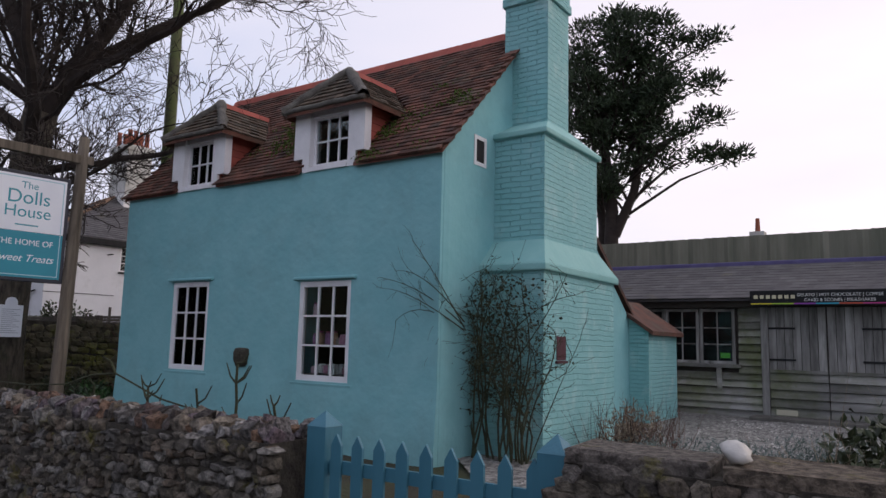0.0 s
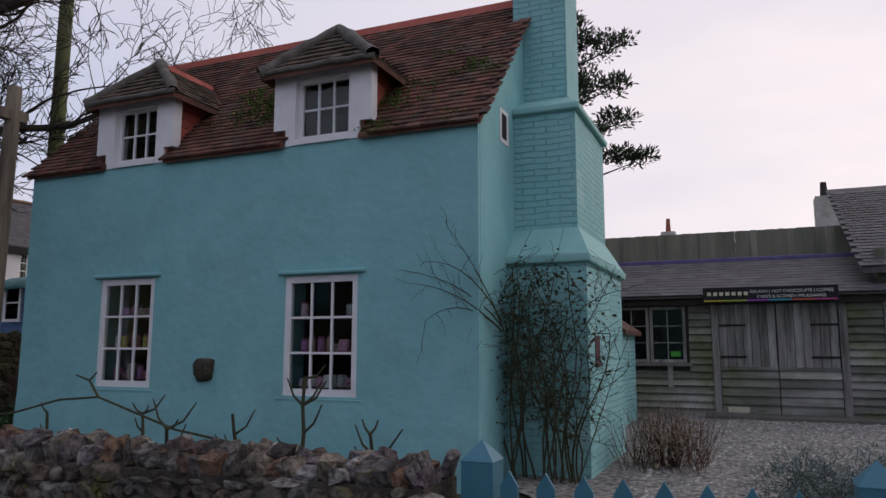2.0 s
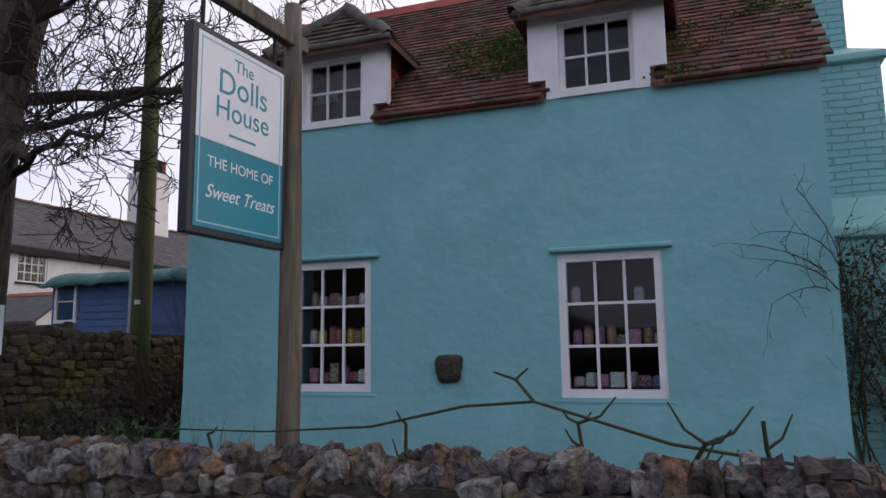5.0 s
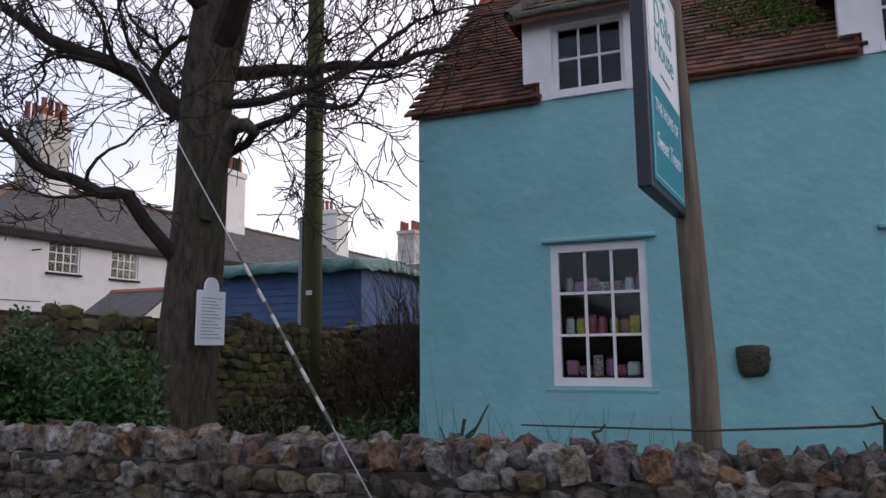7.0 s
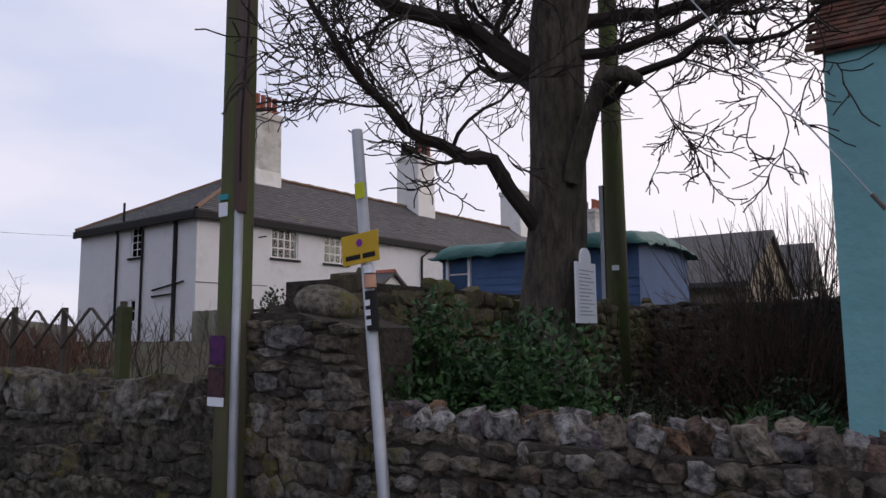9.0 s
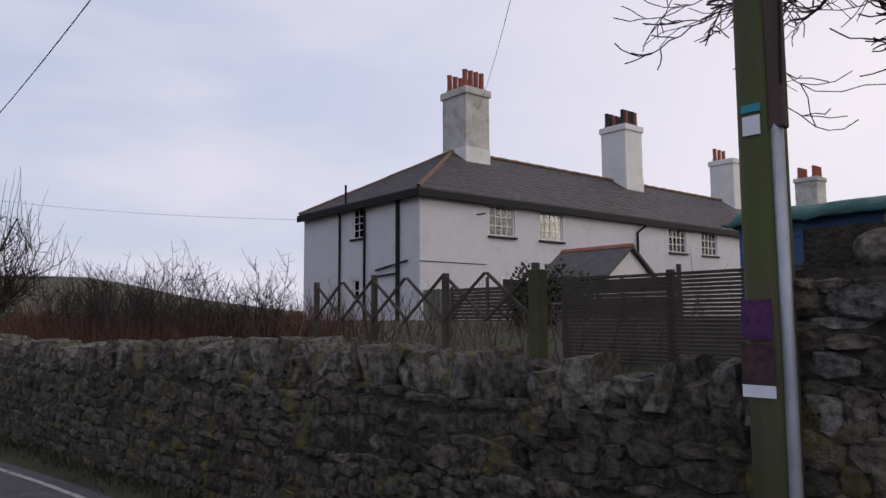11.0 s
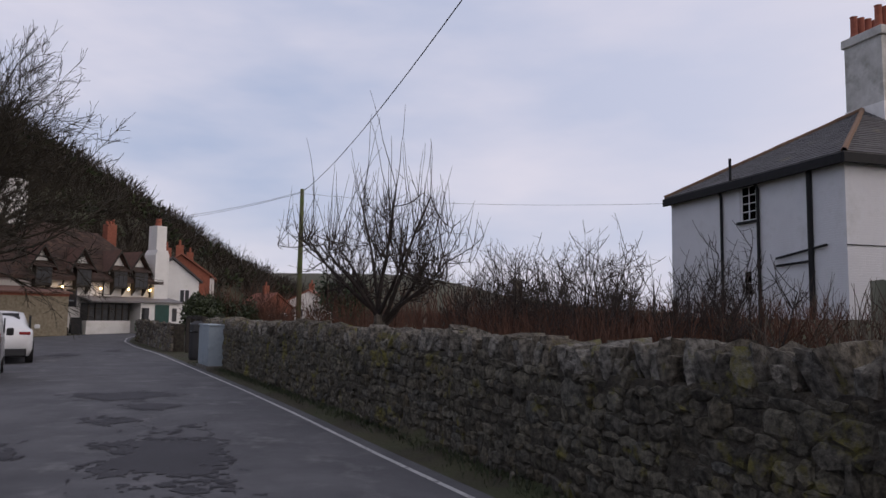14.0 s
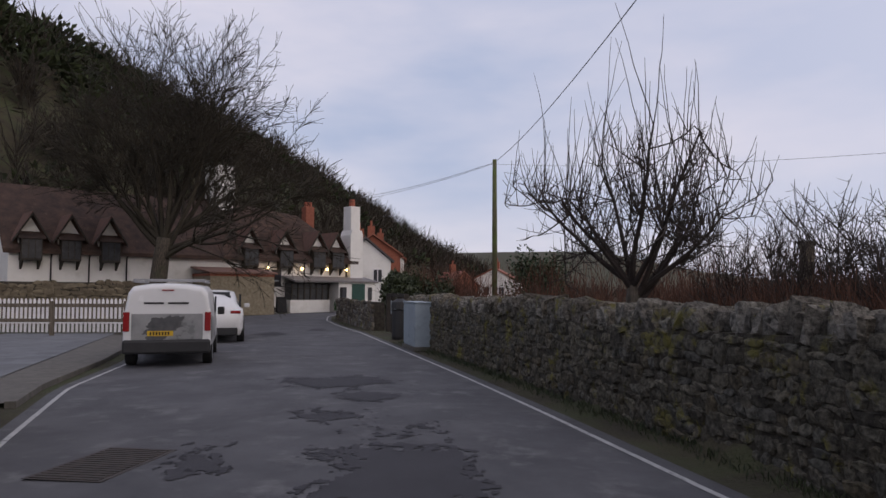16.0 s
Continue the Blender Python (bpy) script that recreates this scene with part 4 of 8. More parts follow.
def stone_shape(k):
    """A unit rubble stone: angular outline in x-z within +-0.5, its broken face towards -y."""
    r = random.Random(900 + k)
    n = r.choice((6, 7, 8))
    a0 = r.uniform(0, 1)
    outline = []
    for i in range(n):
        a = 2 * math.pi * (i + a0 + r.uniform(-0.25, 0.25)) / n
        c, s_ = math.cos(a), math.sin(a)
        q = min(1 / max(abs(c), abs(s_)), 1.28) * r.uniform(0.80, 1.10)
        outline.append((0.5 * c * q, 0.5 * s_ * q))
    tx, tz = r.uniform(-0.22, 0.22), r.uniform(-0.22, 0.22)
    v = [(x, 0.5, z) for x, z in outline]
    v += [(x * 1.0, -0.22 + tx * x + tz * z + r.uniform(-0.06, 0.06), z * 1.0) for x, z in outline]
    v += [(x * r.uniform(0.66, 0.86), -0.48 + tx * x + tz * z + r.uniform(-0.10, 0.10), z * r.uniform(0.66, 0.86)) for x, z in outline]
    v += [(r.uniform(-0.15, 0.15), -0.52 + r.uniform(-0.1, 0.06), r.uniform(-0.15, 0.15))]
    f = []
    for k2 in range(2):
        for i in range(n):
            f.append((k2 * n + i, k2 * n + (i + 1) % n, (k2 + 1) * n + (i + 1) % n, (k2 + 1) * n + i))
    for i in range(n):
        f.append((2 * n + i, 2 * n + (i + 1) % n, 3 * n))
    return v, f


def block_shape(k):
    """A unit broken block: a cube with its edges split and knocked about."""
    r = random.Random(1700 + k)
    bm = bmesh.new()
    bmesh.ops.create_cube(bm, size=1.0)
    bmesh.ops.subdivide_edges(bm, edges=bm.edges[:], cuts=1, use_grid_fill=True)
    skew = Vector((r.uniform(-0.25, 0.25), 0, r.uniform(-0.12, 0.12)))
    for v in bm.verts:
        q = sum(abs(c) > 0.4 for c in v.co)
        v.co *= {3: r.uniform(0.66, 1.0), 2: r.uniform(0.82, 1.06), 1: r.uniform(0.92, 1.12)}[q]
        v.co += rvec(r) * 0.05
        v.co.x += skew.x * v.co.z
        v.co.z += skew.z * v.co.x
    bmesh.ops.recalc_face_normals(bm, faces=bm.faces[:])
    bm.verts.index_update()
    out = ([tuple(v.co) for v in bm.verts], [tuple(v.index for v in f.verts) for f in bm.faces])
    bm.free()
    return out


SHAPES = [stone_shape(k) for k in range(30)] + [block_shape(k) for k in range(24)]


def shape_mesh(i, material, name):
    key = name + material.name + str(i)
    if key not in bpy.data.meshes:
        me = bpy.data.meshes.new(key)
        me.from_pydata(*[list(SHAPES[i][0]), [], list(SHAPES[i][1])])
        me.materials.append(material)
    return bpy.data.meshes[key]


def rubble(name, label, line, base, top, thick, near, seed, cope=True, cope_w=(0.05, 0.14), cope_k=(0.55, 1.15), row=(0.055, 0.13), long=(0.09, 0.30), cope_h=0.2, coring=JOINT, face=STONE, face_run=STONE_ISL, cope_m=COPE, cope_run=COPE_ISL, limit=300, core_out=0.018, tilts=18, lumps=1):
    """A rubble wall along a polyline; its face towards the left of the walk. base, top: functions of (x). near: stretch (s0, s1) whose stones are single parts."""
    rg = random.Random(seed)
    total = line_length(line)
    # core
    n = max(2, int(total / 0.6))
    v, f = [], []
    for i in range(n + 1):
        (x, y), d = along(line, min(total - 1e-4, total * i / n))
        nx_, ny_ = d[1], -d[0]
        z0, z1 = base(x) - 0.4, top(x) - (cope_h * 0.7 if cope else 0)
        v += [(x - nx_ * core_out, y - ny_ * core_out, z0), (x - nx_ * core_out, y - ny_ * core_out, z1), (x + nx_ * thick, y + ny_ * thick, z1), (x + nx_ * thick, y + ny_ * thick, z0)]
    for i in range(n):
        a = i * 4
        for k in range(3):
            f.append((a + k, a + k + 1, a + k + 5, a + k + 4))
    f += [(0, 1, 2, 3), (n * 4 + 3, n * 4 + 2, n * 4 + 1, n * 4)]
    core = part(name, (v, f), coring)
    tagged(core, label, "wall", kind="structure")
    run, crun = Soup(), Soup()
    count = 0

    def put(s, z, w, h, t, material_run, single, material, pname, out=0.0, tilt=0.0, lean=0.0):
        nonlocal count
        (x, y), d = along(line, min(total - 1e-4, max(0.0, s)))
        ang = math.degrees(math.atan2(d[1], d[0]))
        nx_, ny_ = d[1], -d[0]
        m = pose(x + nx_ * out, y + ny_ * out, z, 0, 0, ang + 180) @ pose(0, 0, 0, lean, tilt, 0) @ Matrix.Diagonal((w, t, h, 1))
        k = rg.randrange(30, 54) if pname == "coping_stone" else rg.randrange(30)
        if single and count < limit:
            ob = new(pname, shape_mesh(k, material, pname))
            ob.parent = core
            ob.matrix_local = m
            count += 1
        else:
            tgt = crun if material_run is crun else run
            b0 = len(tgt.v)
            tgt.v += [m @ Vector(p) for p in SHAPES[k][0]]
            tgt.f += [tuple(b0 + q for q in ff) for ff in SHAPES[k][1]]

    # rows of face stones, of drifting height
    zrel = 0.0
    while True:
        h = rg.uniform(*row)
        s = -rg.uniform(0, 0.2)
        any_row = False
        while s < total:
            w = rg.uniform(*long) * (1.25 if rg.random() < 0.12 else 1)
            x = along(line, min(total - 1e-4, max(0, s + w / 2)))[0][0]
            z0, z1 = base(x) - 0.05, top(x) - (cope_h * 0.75 if cope else 0.0)
            wob = 0.035 * math.sin(s * 1.9 + zrel * 7) + 0.02 * math.sin(s * 4.3)
            zz = z0 + zrel + wob + h / 2
            if zz < z1:
                any_row = True
                hh = h * (1.0 if rg.random() > 0.12 else 1.55)
                put(s + w / 2, zz + rg.uniform(-0.012, 0.012), w * 1.12, hh * 1.2, rg.uniform(0.09, 0.13), run, near[0] <= s <= near[1], face, "stone", rg.uniform(-0.012, 0.02), rg.uniform(-5, 5))
            s += w
        zrel += h
        if not any_row:
            break
    if cope:
        s = 0.0
        while s < total:
            w = rg.uniform(*cope_w)
            h = cope_h * rg.uniform(*cope_k)
            x = along(line, min(total - 1e-4, s + w / 2))[0][0]
            for q in range(lumps):
                hq = h if lumps == 1 else cope_h * rg.uniform(*cope_k)
                put(s + w / 2 + (rg.uniform(-0.03, 0.03) if q else 0), top(x) - cope_h * 0.75 + hq * 0.42, w * 1.1, hq, thick / lumps * rg.uniform(0.8, 1.15), crun, near[0] <= s <= near[1] and q == 0, cope_m, "coping_stone", thick * (q + 0.45) / lumps + rg.uniform(-0.05, 0.05), rg.uniform(-tilts, tilts), rg.uniform(-9, 9) * lumps)
            s += w * 0.93
    if run.v:
        run.done("stone_run", face_run, core)["kind"] = "stuff"
    if crun.v:
        crun.done("coping_run", cope_run, core)["kind"] = "stuff"
    return core


MOSSY = mat("mossy_rubble", (0.05, 0.043, 0.03), (0.125, 0.108, 0.07), 8.0, 0.95, 0.9, 30, rnd=0.4, stain=(0.115, 0.115, 0.03), stain_scale=1.6, stain_lo=0.47, stain_hi=0.62, depth=0.02)
MOSSY_ISL = mat("mossy_rubble_run", (0.05, 0.043, 0.03), (0.125, 0.108, 0.07), 8.0, 0.95, 0.9, 30, island=0.4, stain=(0.115, 0.115, 0.03), stain_scale=1.6, stain_lo=0.47, stain_hi=0.62, depth=0.02)
GARDEN = [(-3.98, 3.64), (-8.0, 3.58), (-11.0, 3.50), (-14.2, 3.46)]
rubble("garden_wall", "low rubble wall with jagged flint coping before the cottage", GARDEN, lambda x: float(road_z(x)), lambda x: 1.41 - 0.004 * (-4 - x), 0.45, (6.2, 10.3), 31, cope_h=0.15, cope_w=(0.05, 0.13), cope_k=(0.45, 1.25), row=(0.04, 0.10), long=(0.06, 0.2), core_out=0.02, tilts=30, lumps=3)
rubble("garden_wall", "low rubble wall with flat slab coping beside the gate", [(3.5, 3.85), (-1.80, 3.86)], lambda x: float(road_z(x)), lambda x: 1.40, 0.5, (3.2, 5.4), 32, cope=False, core_out=0.026)
rubble("road_wall", "lichened rubble wall with upright coping along the road", WALL_R, lambda x: float(road_z(x)), lambda x: 1.37 + 0.04 * math.sin(x * 0.9) + 0.07 * float(smooth01(-27, -21, x)), 0.5, (2.6, 6.6), 33, cope_h=0.25, cope_w=(0.05, 0.17), cope_k=(0.7, 1.5), row=(0.065, 0.155), long=(0.09, 0.30), coring=MORTARED, face=ROADSTONE, face_run=ROADSTONE_ISL, cope_m=SLABCOPE, cope_run=SLABCOPE_ISL, core_out=0.024, tilts=28)
rubble("side_wall", "old rubble boundary wall running back behind the tree", [(-14.62, 11.0), (-14.5, 3.8)], lambda x: 0.6, lambda x: 2.28, 0.45, (0.2, 4.5), 34, cope=False, row=(0.07, 0.15), face=MOSSY, face_run=MOSSY_ISL)
rubble("side_wall", "dark rubble wall closing the side garden", [(-11.3, 11.0), (-14.6, 10.95)], lambda x: 0.6, lambda x: 2.3, 0.4, (0, 3), 35, cope=False, limit=60)
rubble("wall_pier", "tall rubble pier where the two walls meet", [(-13.95, 3.42), (-14.85, 3.36)], lambda x: float(road_z(x)), lambda x: 2.02 - 0.3 * max(0, x + 14.3), 0.75, (0, 2), 36, cope=False, row=(0.06, 0.15), limit=150)
rubble("verge_wall", "ivy-grown rubble wall on the far side of the road", [(8, -5.9), (-20, -5.75), (-25.8, -6.15), (-30.0, -7.3)], lambda x: float(road_z(x)), lambda x: 1.75, -0.45, (30, 40), 37, cope=False, limit=150)

# the boulder on the pier and the slabs by the gate
bm = bmesh.new()
bmesh.ops.create_icosphere(bm, subdivisions=3, radius=0.5)
for v in bm.verts:
    v.co += v.co.normalized() * 0.12 * noise.noise(v.co * 1.7)
    v.co = Vector((v.co.x * 0.46, v.co.y * 0.5, v.co.z * 0.27))
boulder = part("boulder", bm, STONE, None, smooth=True)
boulder.matrix_world = pose(-14.45, 3.72, 2.10, 0, 8, 0)
tagged(boulder, "rounded grey boulder lying on the wall pier", "stone")
for i, (x, w, z) in enumerate(((-1.42, 0.78, 1.395), (-0.60, 0.7, 1.39))):
    bm = B(-w / 2, w / 2, -0.27, 0.27, 0, 0.09, 0.02)
    for v in bm.verts:
        v.co += rvec(srng) * 0.012
    sl = part("coping_slab", bm, STONE, None)
    sl.matrix_world = pose(x, 4.1, z - 0.01, 0, 1, srng.uniform(-3, 3))
    tagged(sl, "flat weathered stone slab capping the low wall", "stone slab", group="slabs on the low wall")
bm = bmesh.new()
bmesh.ops.create_icosphere(bm, subdivisions=2, radius=0.075)
for v in bm.verts:
    v.co += v.co.normalized() * 0.05 * noise.noise(v.co * 16)
    v.co.z *= 0.75
ws = part("white_stone", bm, mat("white_flint", (0.45, 0.43, 0.40), (0.6, 0.58, 0.54), 9, 0.8, 0.8, 30), None, smooth=True)
ws.matrix_world = pose(-0.9, 3.95, 1.535)
tagged(ws, "pale rounded stone set on the low wall", "stone")

# ---- picket gate ----
gate = thing("picket_gate", "blue-painted picket gate between square posts", "gate", pose(-3.8, 4.0, 0.4))


def gate_part(name, bm, label=""):
    ob = part(name, bm, GATE, gate, label)
    ob.matrix_parent_inverse = gate.matrix_world.inverted()
    return ob


for x in (-3.80, -1.92):
    bm = bmesh.new()
    box(bm, x - 0.09, x + 0.09, 3.91, 4.09, 0.35, 1.42)
    b0 = [bm.verts.new(p) for p in ((x - 0.095, 3.905, 1.42), (x + 0.095, 3.905, 1.42), (x + 0.095, 4.095, 1.42), (x - 0.095, 4.095, 1.42))]
    ap = bm.verts.new((x, 4.0, 1.53))
    bm.faces.new(b0)
    for i in range(4):
        bm.faces.new((b0[i], b0[(i + 1) % 4], ap))
    gate_part("gate_post", bm)
gpm = None
for i in range(9):
    x = -3.63 + i * 0.198
    if gpm is None:
        ob = gate_part("picket", P([(-0.048, 0), (0.048, 0), (0.048, 0.86), (0.0, 0.94), (-0.048, 0.86)], 0, 0.022, "y"))
        gpm = ob.data
    else:
        ob = new("picket", gpm)
        ob.parent = gate
    ob.matrix_parent_inverse = gate.matrix_world.inverted()
    ob.matrix_basis = pose(x, 3.94, 0.44)
for z in (0.62, 1.1):
    gate_part("rail", B(-3.71, -2.01, 3.965, 4.0, z, z + 0.09))

# ---- boarded barn in the yard ----
barn = thing("boarded_barn", "weathered weatherboarded barn with slate roof and double doors", "barn", pose(-3.2, 16.2, 0.55))


def bp_(name, bm, material, parent=None, label=""):
    ob = part(name, bm, material, parent or barn, label)
    if parent is None:
        ob.matrix_parent_inverse = barn.matrix_world.inverted()
    return ob


bm = bmesh.new()
holed(bm, -8.6, 0.1, 0.4, 3.05, 16.26, 16.42, [(-5.9, -3.66, 1.72, 2.93)])
barn_wall = bp_("barn_wall", bm, TIMBER)
bp_("side_wall", B(-0.05, 0.1, 16.42, 19, 0.4, 4.0), BOARD)
# back and floor coloured near-black for the shade inside the barn
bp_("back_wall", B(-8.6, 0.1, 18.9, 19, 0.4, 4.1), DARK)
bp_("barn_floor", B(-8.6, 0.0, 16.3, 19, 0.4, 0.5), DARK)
rng = random.Random(3)
# weatherboards beside and under the window, and below the doors
# gaps bare the dark backing to draw a shadow line under each lap
zrow = 0.5
while zrow < 2.95:
    for xa, xb in ((-8.6, -3.10), (-0.72, 0.1)):
        segs = [(xa, xb)]
        if xa < -5 and 1.62 < zrow + 0.08 < 2.95:
            segs = [(xa, -5.95), (-3.6, xb)]
        for a, b in segs:
            bp_("board", P([(16.195, zrow), (16.26, zrow), (16.26, zrow + 0.144), (16.25, zrow + 0.144)], a, b, "x"), BOARD, None).matrix_basis = pose(0, 0, 0, 0, rng.uniform(-0.15, 0.15), 0)
    zrow += 0.152
for x in (-3.08, -0.74, 0.03):
    bp_("door_post", B(x - 0.07, x + 0.07, 16.17, 16.26, 0.5, 3.02, 0.008), BOARD_V)
# each door leaf: upright boards above, level boards below
for x0, x1 in ((-3.0, -1.93), (-1.91, -0.82)):
    leaf = bp_("door_leaf", B(x0, x1, 16.235, 16.26, 0.55, 2.93), TIMBER)
    n = 7
    for i in range(n):
        a, b = x0 + (x1 - x0) * i / n, x0 + (x1 - x0) * (i + 1) / n - 0.012
        part("board", B(a, b, 16.205 + rng.uniform(0, 0.006), 16.234, 1.62, 2.93), BOARD_V, leaf)
    for k in range(6):
        z = 0.56 + k * 0.175
        part("board", P([(16.18, z), (16.234, z), (16.234, z + 0.162), (16.226, z + 0.162)], x0, x1, "x"), BOARD, leaf)
    part("ledge", B(x0, x1, 16.18, 16.21, 1.60, 1.66), BOARD, leaf)
    for z in (1.86, 2.5):
        hx = (x0, x0 + 0.5) if x0 < -2.5 else (x1 - 0.5, x1)
        part("hinge", B(hx[0], hx[1], 16.185, 16.203, z - 0.02, z + 0.02, 0.004), BLACK, leaf, "black strap hinge")
part("notice", B(-2.9, -2.5, 16.185, 16.195, 0.72, 0.86), mat("aged_card", (0.45, 0.42, 0.32), (0.5, 0.47, 0.36), 5, 0.8), barn_wall)
# casement window of three lights
for i in range(3):
    a = -5.88 + i * 0.745
    sash(barn, barn.matrix_world.inverted() @ pose(a, 16.19, 1.74), 0.725, 1.17, 2, 3, 0.06, 0.022, 0.06, BOARD_V)
bp_("window_sill", B(-6.0, -3.55, 16.12, 16.3, 1.66, 1.735, 0.006), BOARD)
for x in (-5.2, -4.0):
    bp_("sill_bracket", P([(16.14, 1.66), (16.22, 1.66), (16.22, 1.2), (16.19, 1.2)], x - 0.05, x + 0.05, "x"), BOARD)
part("paper_slip", B(-3.98, -3.78, 16.245, 16.248, 1.86, 1.97), mat("lime_paper", (0.10, 0.42, 0.03), (0.14, 0.5, 0.05), 4, 0.6), barn_wall, "bright lime green paper slip")
# fascia, slate roof, flashing
bp_("fascia", B(-8.7, 0.15, 16.02, 16.12, 2.93, 3.06), TIMBER)
RB0, RB1, RZ0, RZ1 = 15.88, 18.4, 3.06, 4.02
broof = bp_("roof", P([(RB0, RZ0), (RB0, RZ0 + 0.04), (RB1, RZ1 + 0.04), (RB1, RZ1)], -8.8, 0.25, "x"), SLATE_ISL)
sl = math.degrees(math.atan2(RZ1 - RZ0, RB1 - RB0))
bm = bmesh.new()
box(bm, -0.148, 0.148, 0, 0.36, 0, 0.012)
sl_me = bpy.data.meshes.new("slate")
bm.to_mesh(sl_me)
bm.free()
sl_me.materials.append(SLATE)
run, cnt = Soup(), 0
for r in range(12):
    y, z = RB0 - 0.03 + r * 0.215 * math.cos(radians(sl)), RZ0 + 0.045 + r * 0.215 * math.sin(radians(sl))
    x = -8.75 + (0.15 if r % 2 else 0)
    while x < 0.2:
        m = pose(x, y, z + 0.01, sl - 1.6 + rng.uniform(-0.6, 0.6), rng.uniform(-0.6, 0.6), 0)
        if x > -5.2 and cnt < 200:
            ob = new("slate", sl_me)
            ob.parent = broof
            ob.matrix_local = m
            cnt += 1
        else:
            b0 = len(run.v)
            run.v += [m @ v.co for v in sl_me.vertices]
            run.f += [tuple(b0 + i for i in p.vertices) for p in sl_me.polygons]
        x += 0.3
run.done("slate_run", SLATE_ISL, broof)["kind"] = "stuff"
part("flashing", B(-8.8, 0.25, 18.3, 18.46, 4.0, 4.15, 0.02), PURPLE, broof, "violet-grey lead flashing")
# name board over the doors
board = thing("shop_sign", "black shop name board with lettering and a rainbow stripe", "sign", pose(-3.26, 15.80, 2.95))
part("sign_board", B(0, 2.44, -0.03, 0.02, 0, 0.30, 0.004), BLACK, board)
cols = ((0.55, 0.45, 0.03), (0.30, 0.42, 0.04), (0.25, 0.05, 0.35), (0.03, 0.32, 0.45), (0.5, 0.08, 0.04), (0.42, 0.04, 0.2))
for i, c in enumerate(cols):
    part("stripe", B(0.02 + i * 0.40, 0.02 + (i + 1) * 0.40, -0.034, -0.0305, 0.02, 0.045), mat("stripe_%s" % "abcdef"[i], c, tuple(q * 1.1 for q in c), 4, 0.5), board)


def lettering(text, size, m, material, parent, name="lettering", align="LEFT", shear=0.0):
    cu = bpy.data.curves.new(name, "FONT")
    cu.body, cu.size, cu.align_x, cu.extrude, cu.shear = text, size, align, 0.0015, shear
    tmp = bpy.data.objects.new(name, cu)
    scene.collection.objects.link(tmp)
    bpy.context.view_layer.update()
    me = bpy.data.meshes.new_from_object(tmp.evaluated_get(bpy.context.evaluated_depsgraph_get()))
    scene.collection.objects.unlink(tmp)
    bpy.data.objects.remove(tmp)
    me.materials.clear()
    me.materials.append(material)
    ob = new(name, me)
    ob.parent = parent
    ob.matrix_local = m
    return ob


CREAM = mat("cream_letter", (0.55, 0.50, 0.34), None, 4, 0.5)
PALE = mat("pale_letter", (0.6, 0.6, 0.58), None, 4, 0.5)
# the trade name stays a row of plain marks
for i in range(7):
    part("name_mark", B(0.08 + i * 0.115, 0.155 + i * 0.115, -0.034, -0.0305, 0.135, 0.205), CREAM, board)
lettering("GELATO | HOT CHOCOLATE | COFFEE", 0.085, pose(1.62, -0.033, 0.175, 90, 0, 0), PALE, board, align="CENTER")
lettering("CAKES & SCONES | MILKSHAKES", 0.085, pose(1.62, -0.033, 0.075, 90, 0, 0), PALE, board, align="CENTER")

# close-boarded fence behind the barn roof
fence = thing("board_fence", "tall grey-green close-boarded fence behind the barn", "fence", pose(-3, 19.2, 0.6))
x, me0 = -9.5, None
while x < -0.2:
    if me0 is None:
        ob = part("fence_board", P([(-0.062, 0), (0.062, 0), (0.062, 4.3), (-0.062, 4.3)], 0, 0.018, "y"), FENCEB, fence)
        me0 = ob.data
    else:
        ob = new("fence_board", me0)
        ob.parent = fence
    ob.matrix_basis = pose(x + 3, 0.008 * (int(round(x / 0.1)) % 2), 0.012 * rng.random(), 0, rng.uniform(-0.3, 0.3), 0)
    x += 0.1
part("rail", B(-6.5, 2.8, 0.03, 0.09, 3.9, 4.0), FENCEB, fence)

# chimney of a house beyond, and its brick gable
ch = thing("far_chimney", "rendered chimney with pots rising behind the barn", "chimney", pose(0.5, 24, 4.0))
part("chimney_shaft", B(-0.95, -0.3, -0.3, 0.3, -3.6, 2.5, 0.02), CHIMW, ch)
for x in (-0.68,):
    part("chimney_pot", L([(0.09, 2.5), (0.105, 2.58), (0.085, 2.95)], 10, pose(x, 0, 0)), POTK, ch)
nbc = thing("white_cottage", "white-rendered cottage with a dark lichened tile roof beside the barn", "house", pose(2.2, 16.4, 0.4))
part("front_wall", B(-2.1, 3.2, 0, 0.3, 0, 3.25), LIME2, nbc)
part("gable_wall", P([(0.3, 0), (5.2, 0), (5.2, 5.6), (0.3, 3.25)], -2.1, -1.8, "x"), LIME2, nbc)
nroof = part("roof", P([(-0.25, 3.2), (5.2, 5.85), (5.2, 5.75), (-0.25, 3.08)], -2.55, 3.3, "x"), SLATE_ISL, nbc)
s, r_ = Soup(), random.Random(23)
nsl = math.degrees(math.atan2(2.65, 5.45))
for r in range(28):
    x = -2.5 + (0.1 if r % 2 else 0)
    while x < 3.25:
        m = pose(x, -0.27 + r * 0.2 * math.cos(radians(nsl)), 3.21 + r * 0.2 * math.sin(radians(nsl)), nsl - 4 + r_.uniform(-1.5, 1.5), 0, 0)
        b0 = len(s.v)
        s.v += [m @ Vector(q) for q in ((-0.095, 0, 0), (0.095, 0, 0), (0.095, 0.26, 0), (-0.095, 0.26, 0), (-0.095, 0, 0.024), (0.095, 0, 0.024), (0.095, 0.26, 0.024), (-0.095, 0.26, 0.024))]
        s.f += [tuple(b0 + i for i in q) for q in ((0, 1, 5, 4), (4, 5, 6, 7), (1, 2, 6, 5), (3, 0, 4, 7))]
        x += 0.2
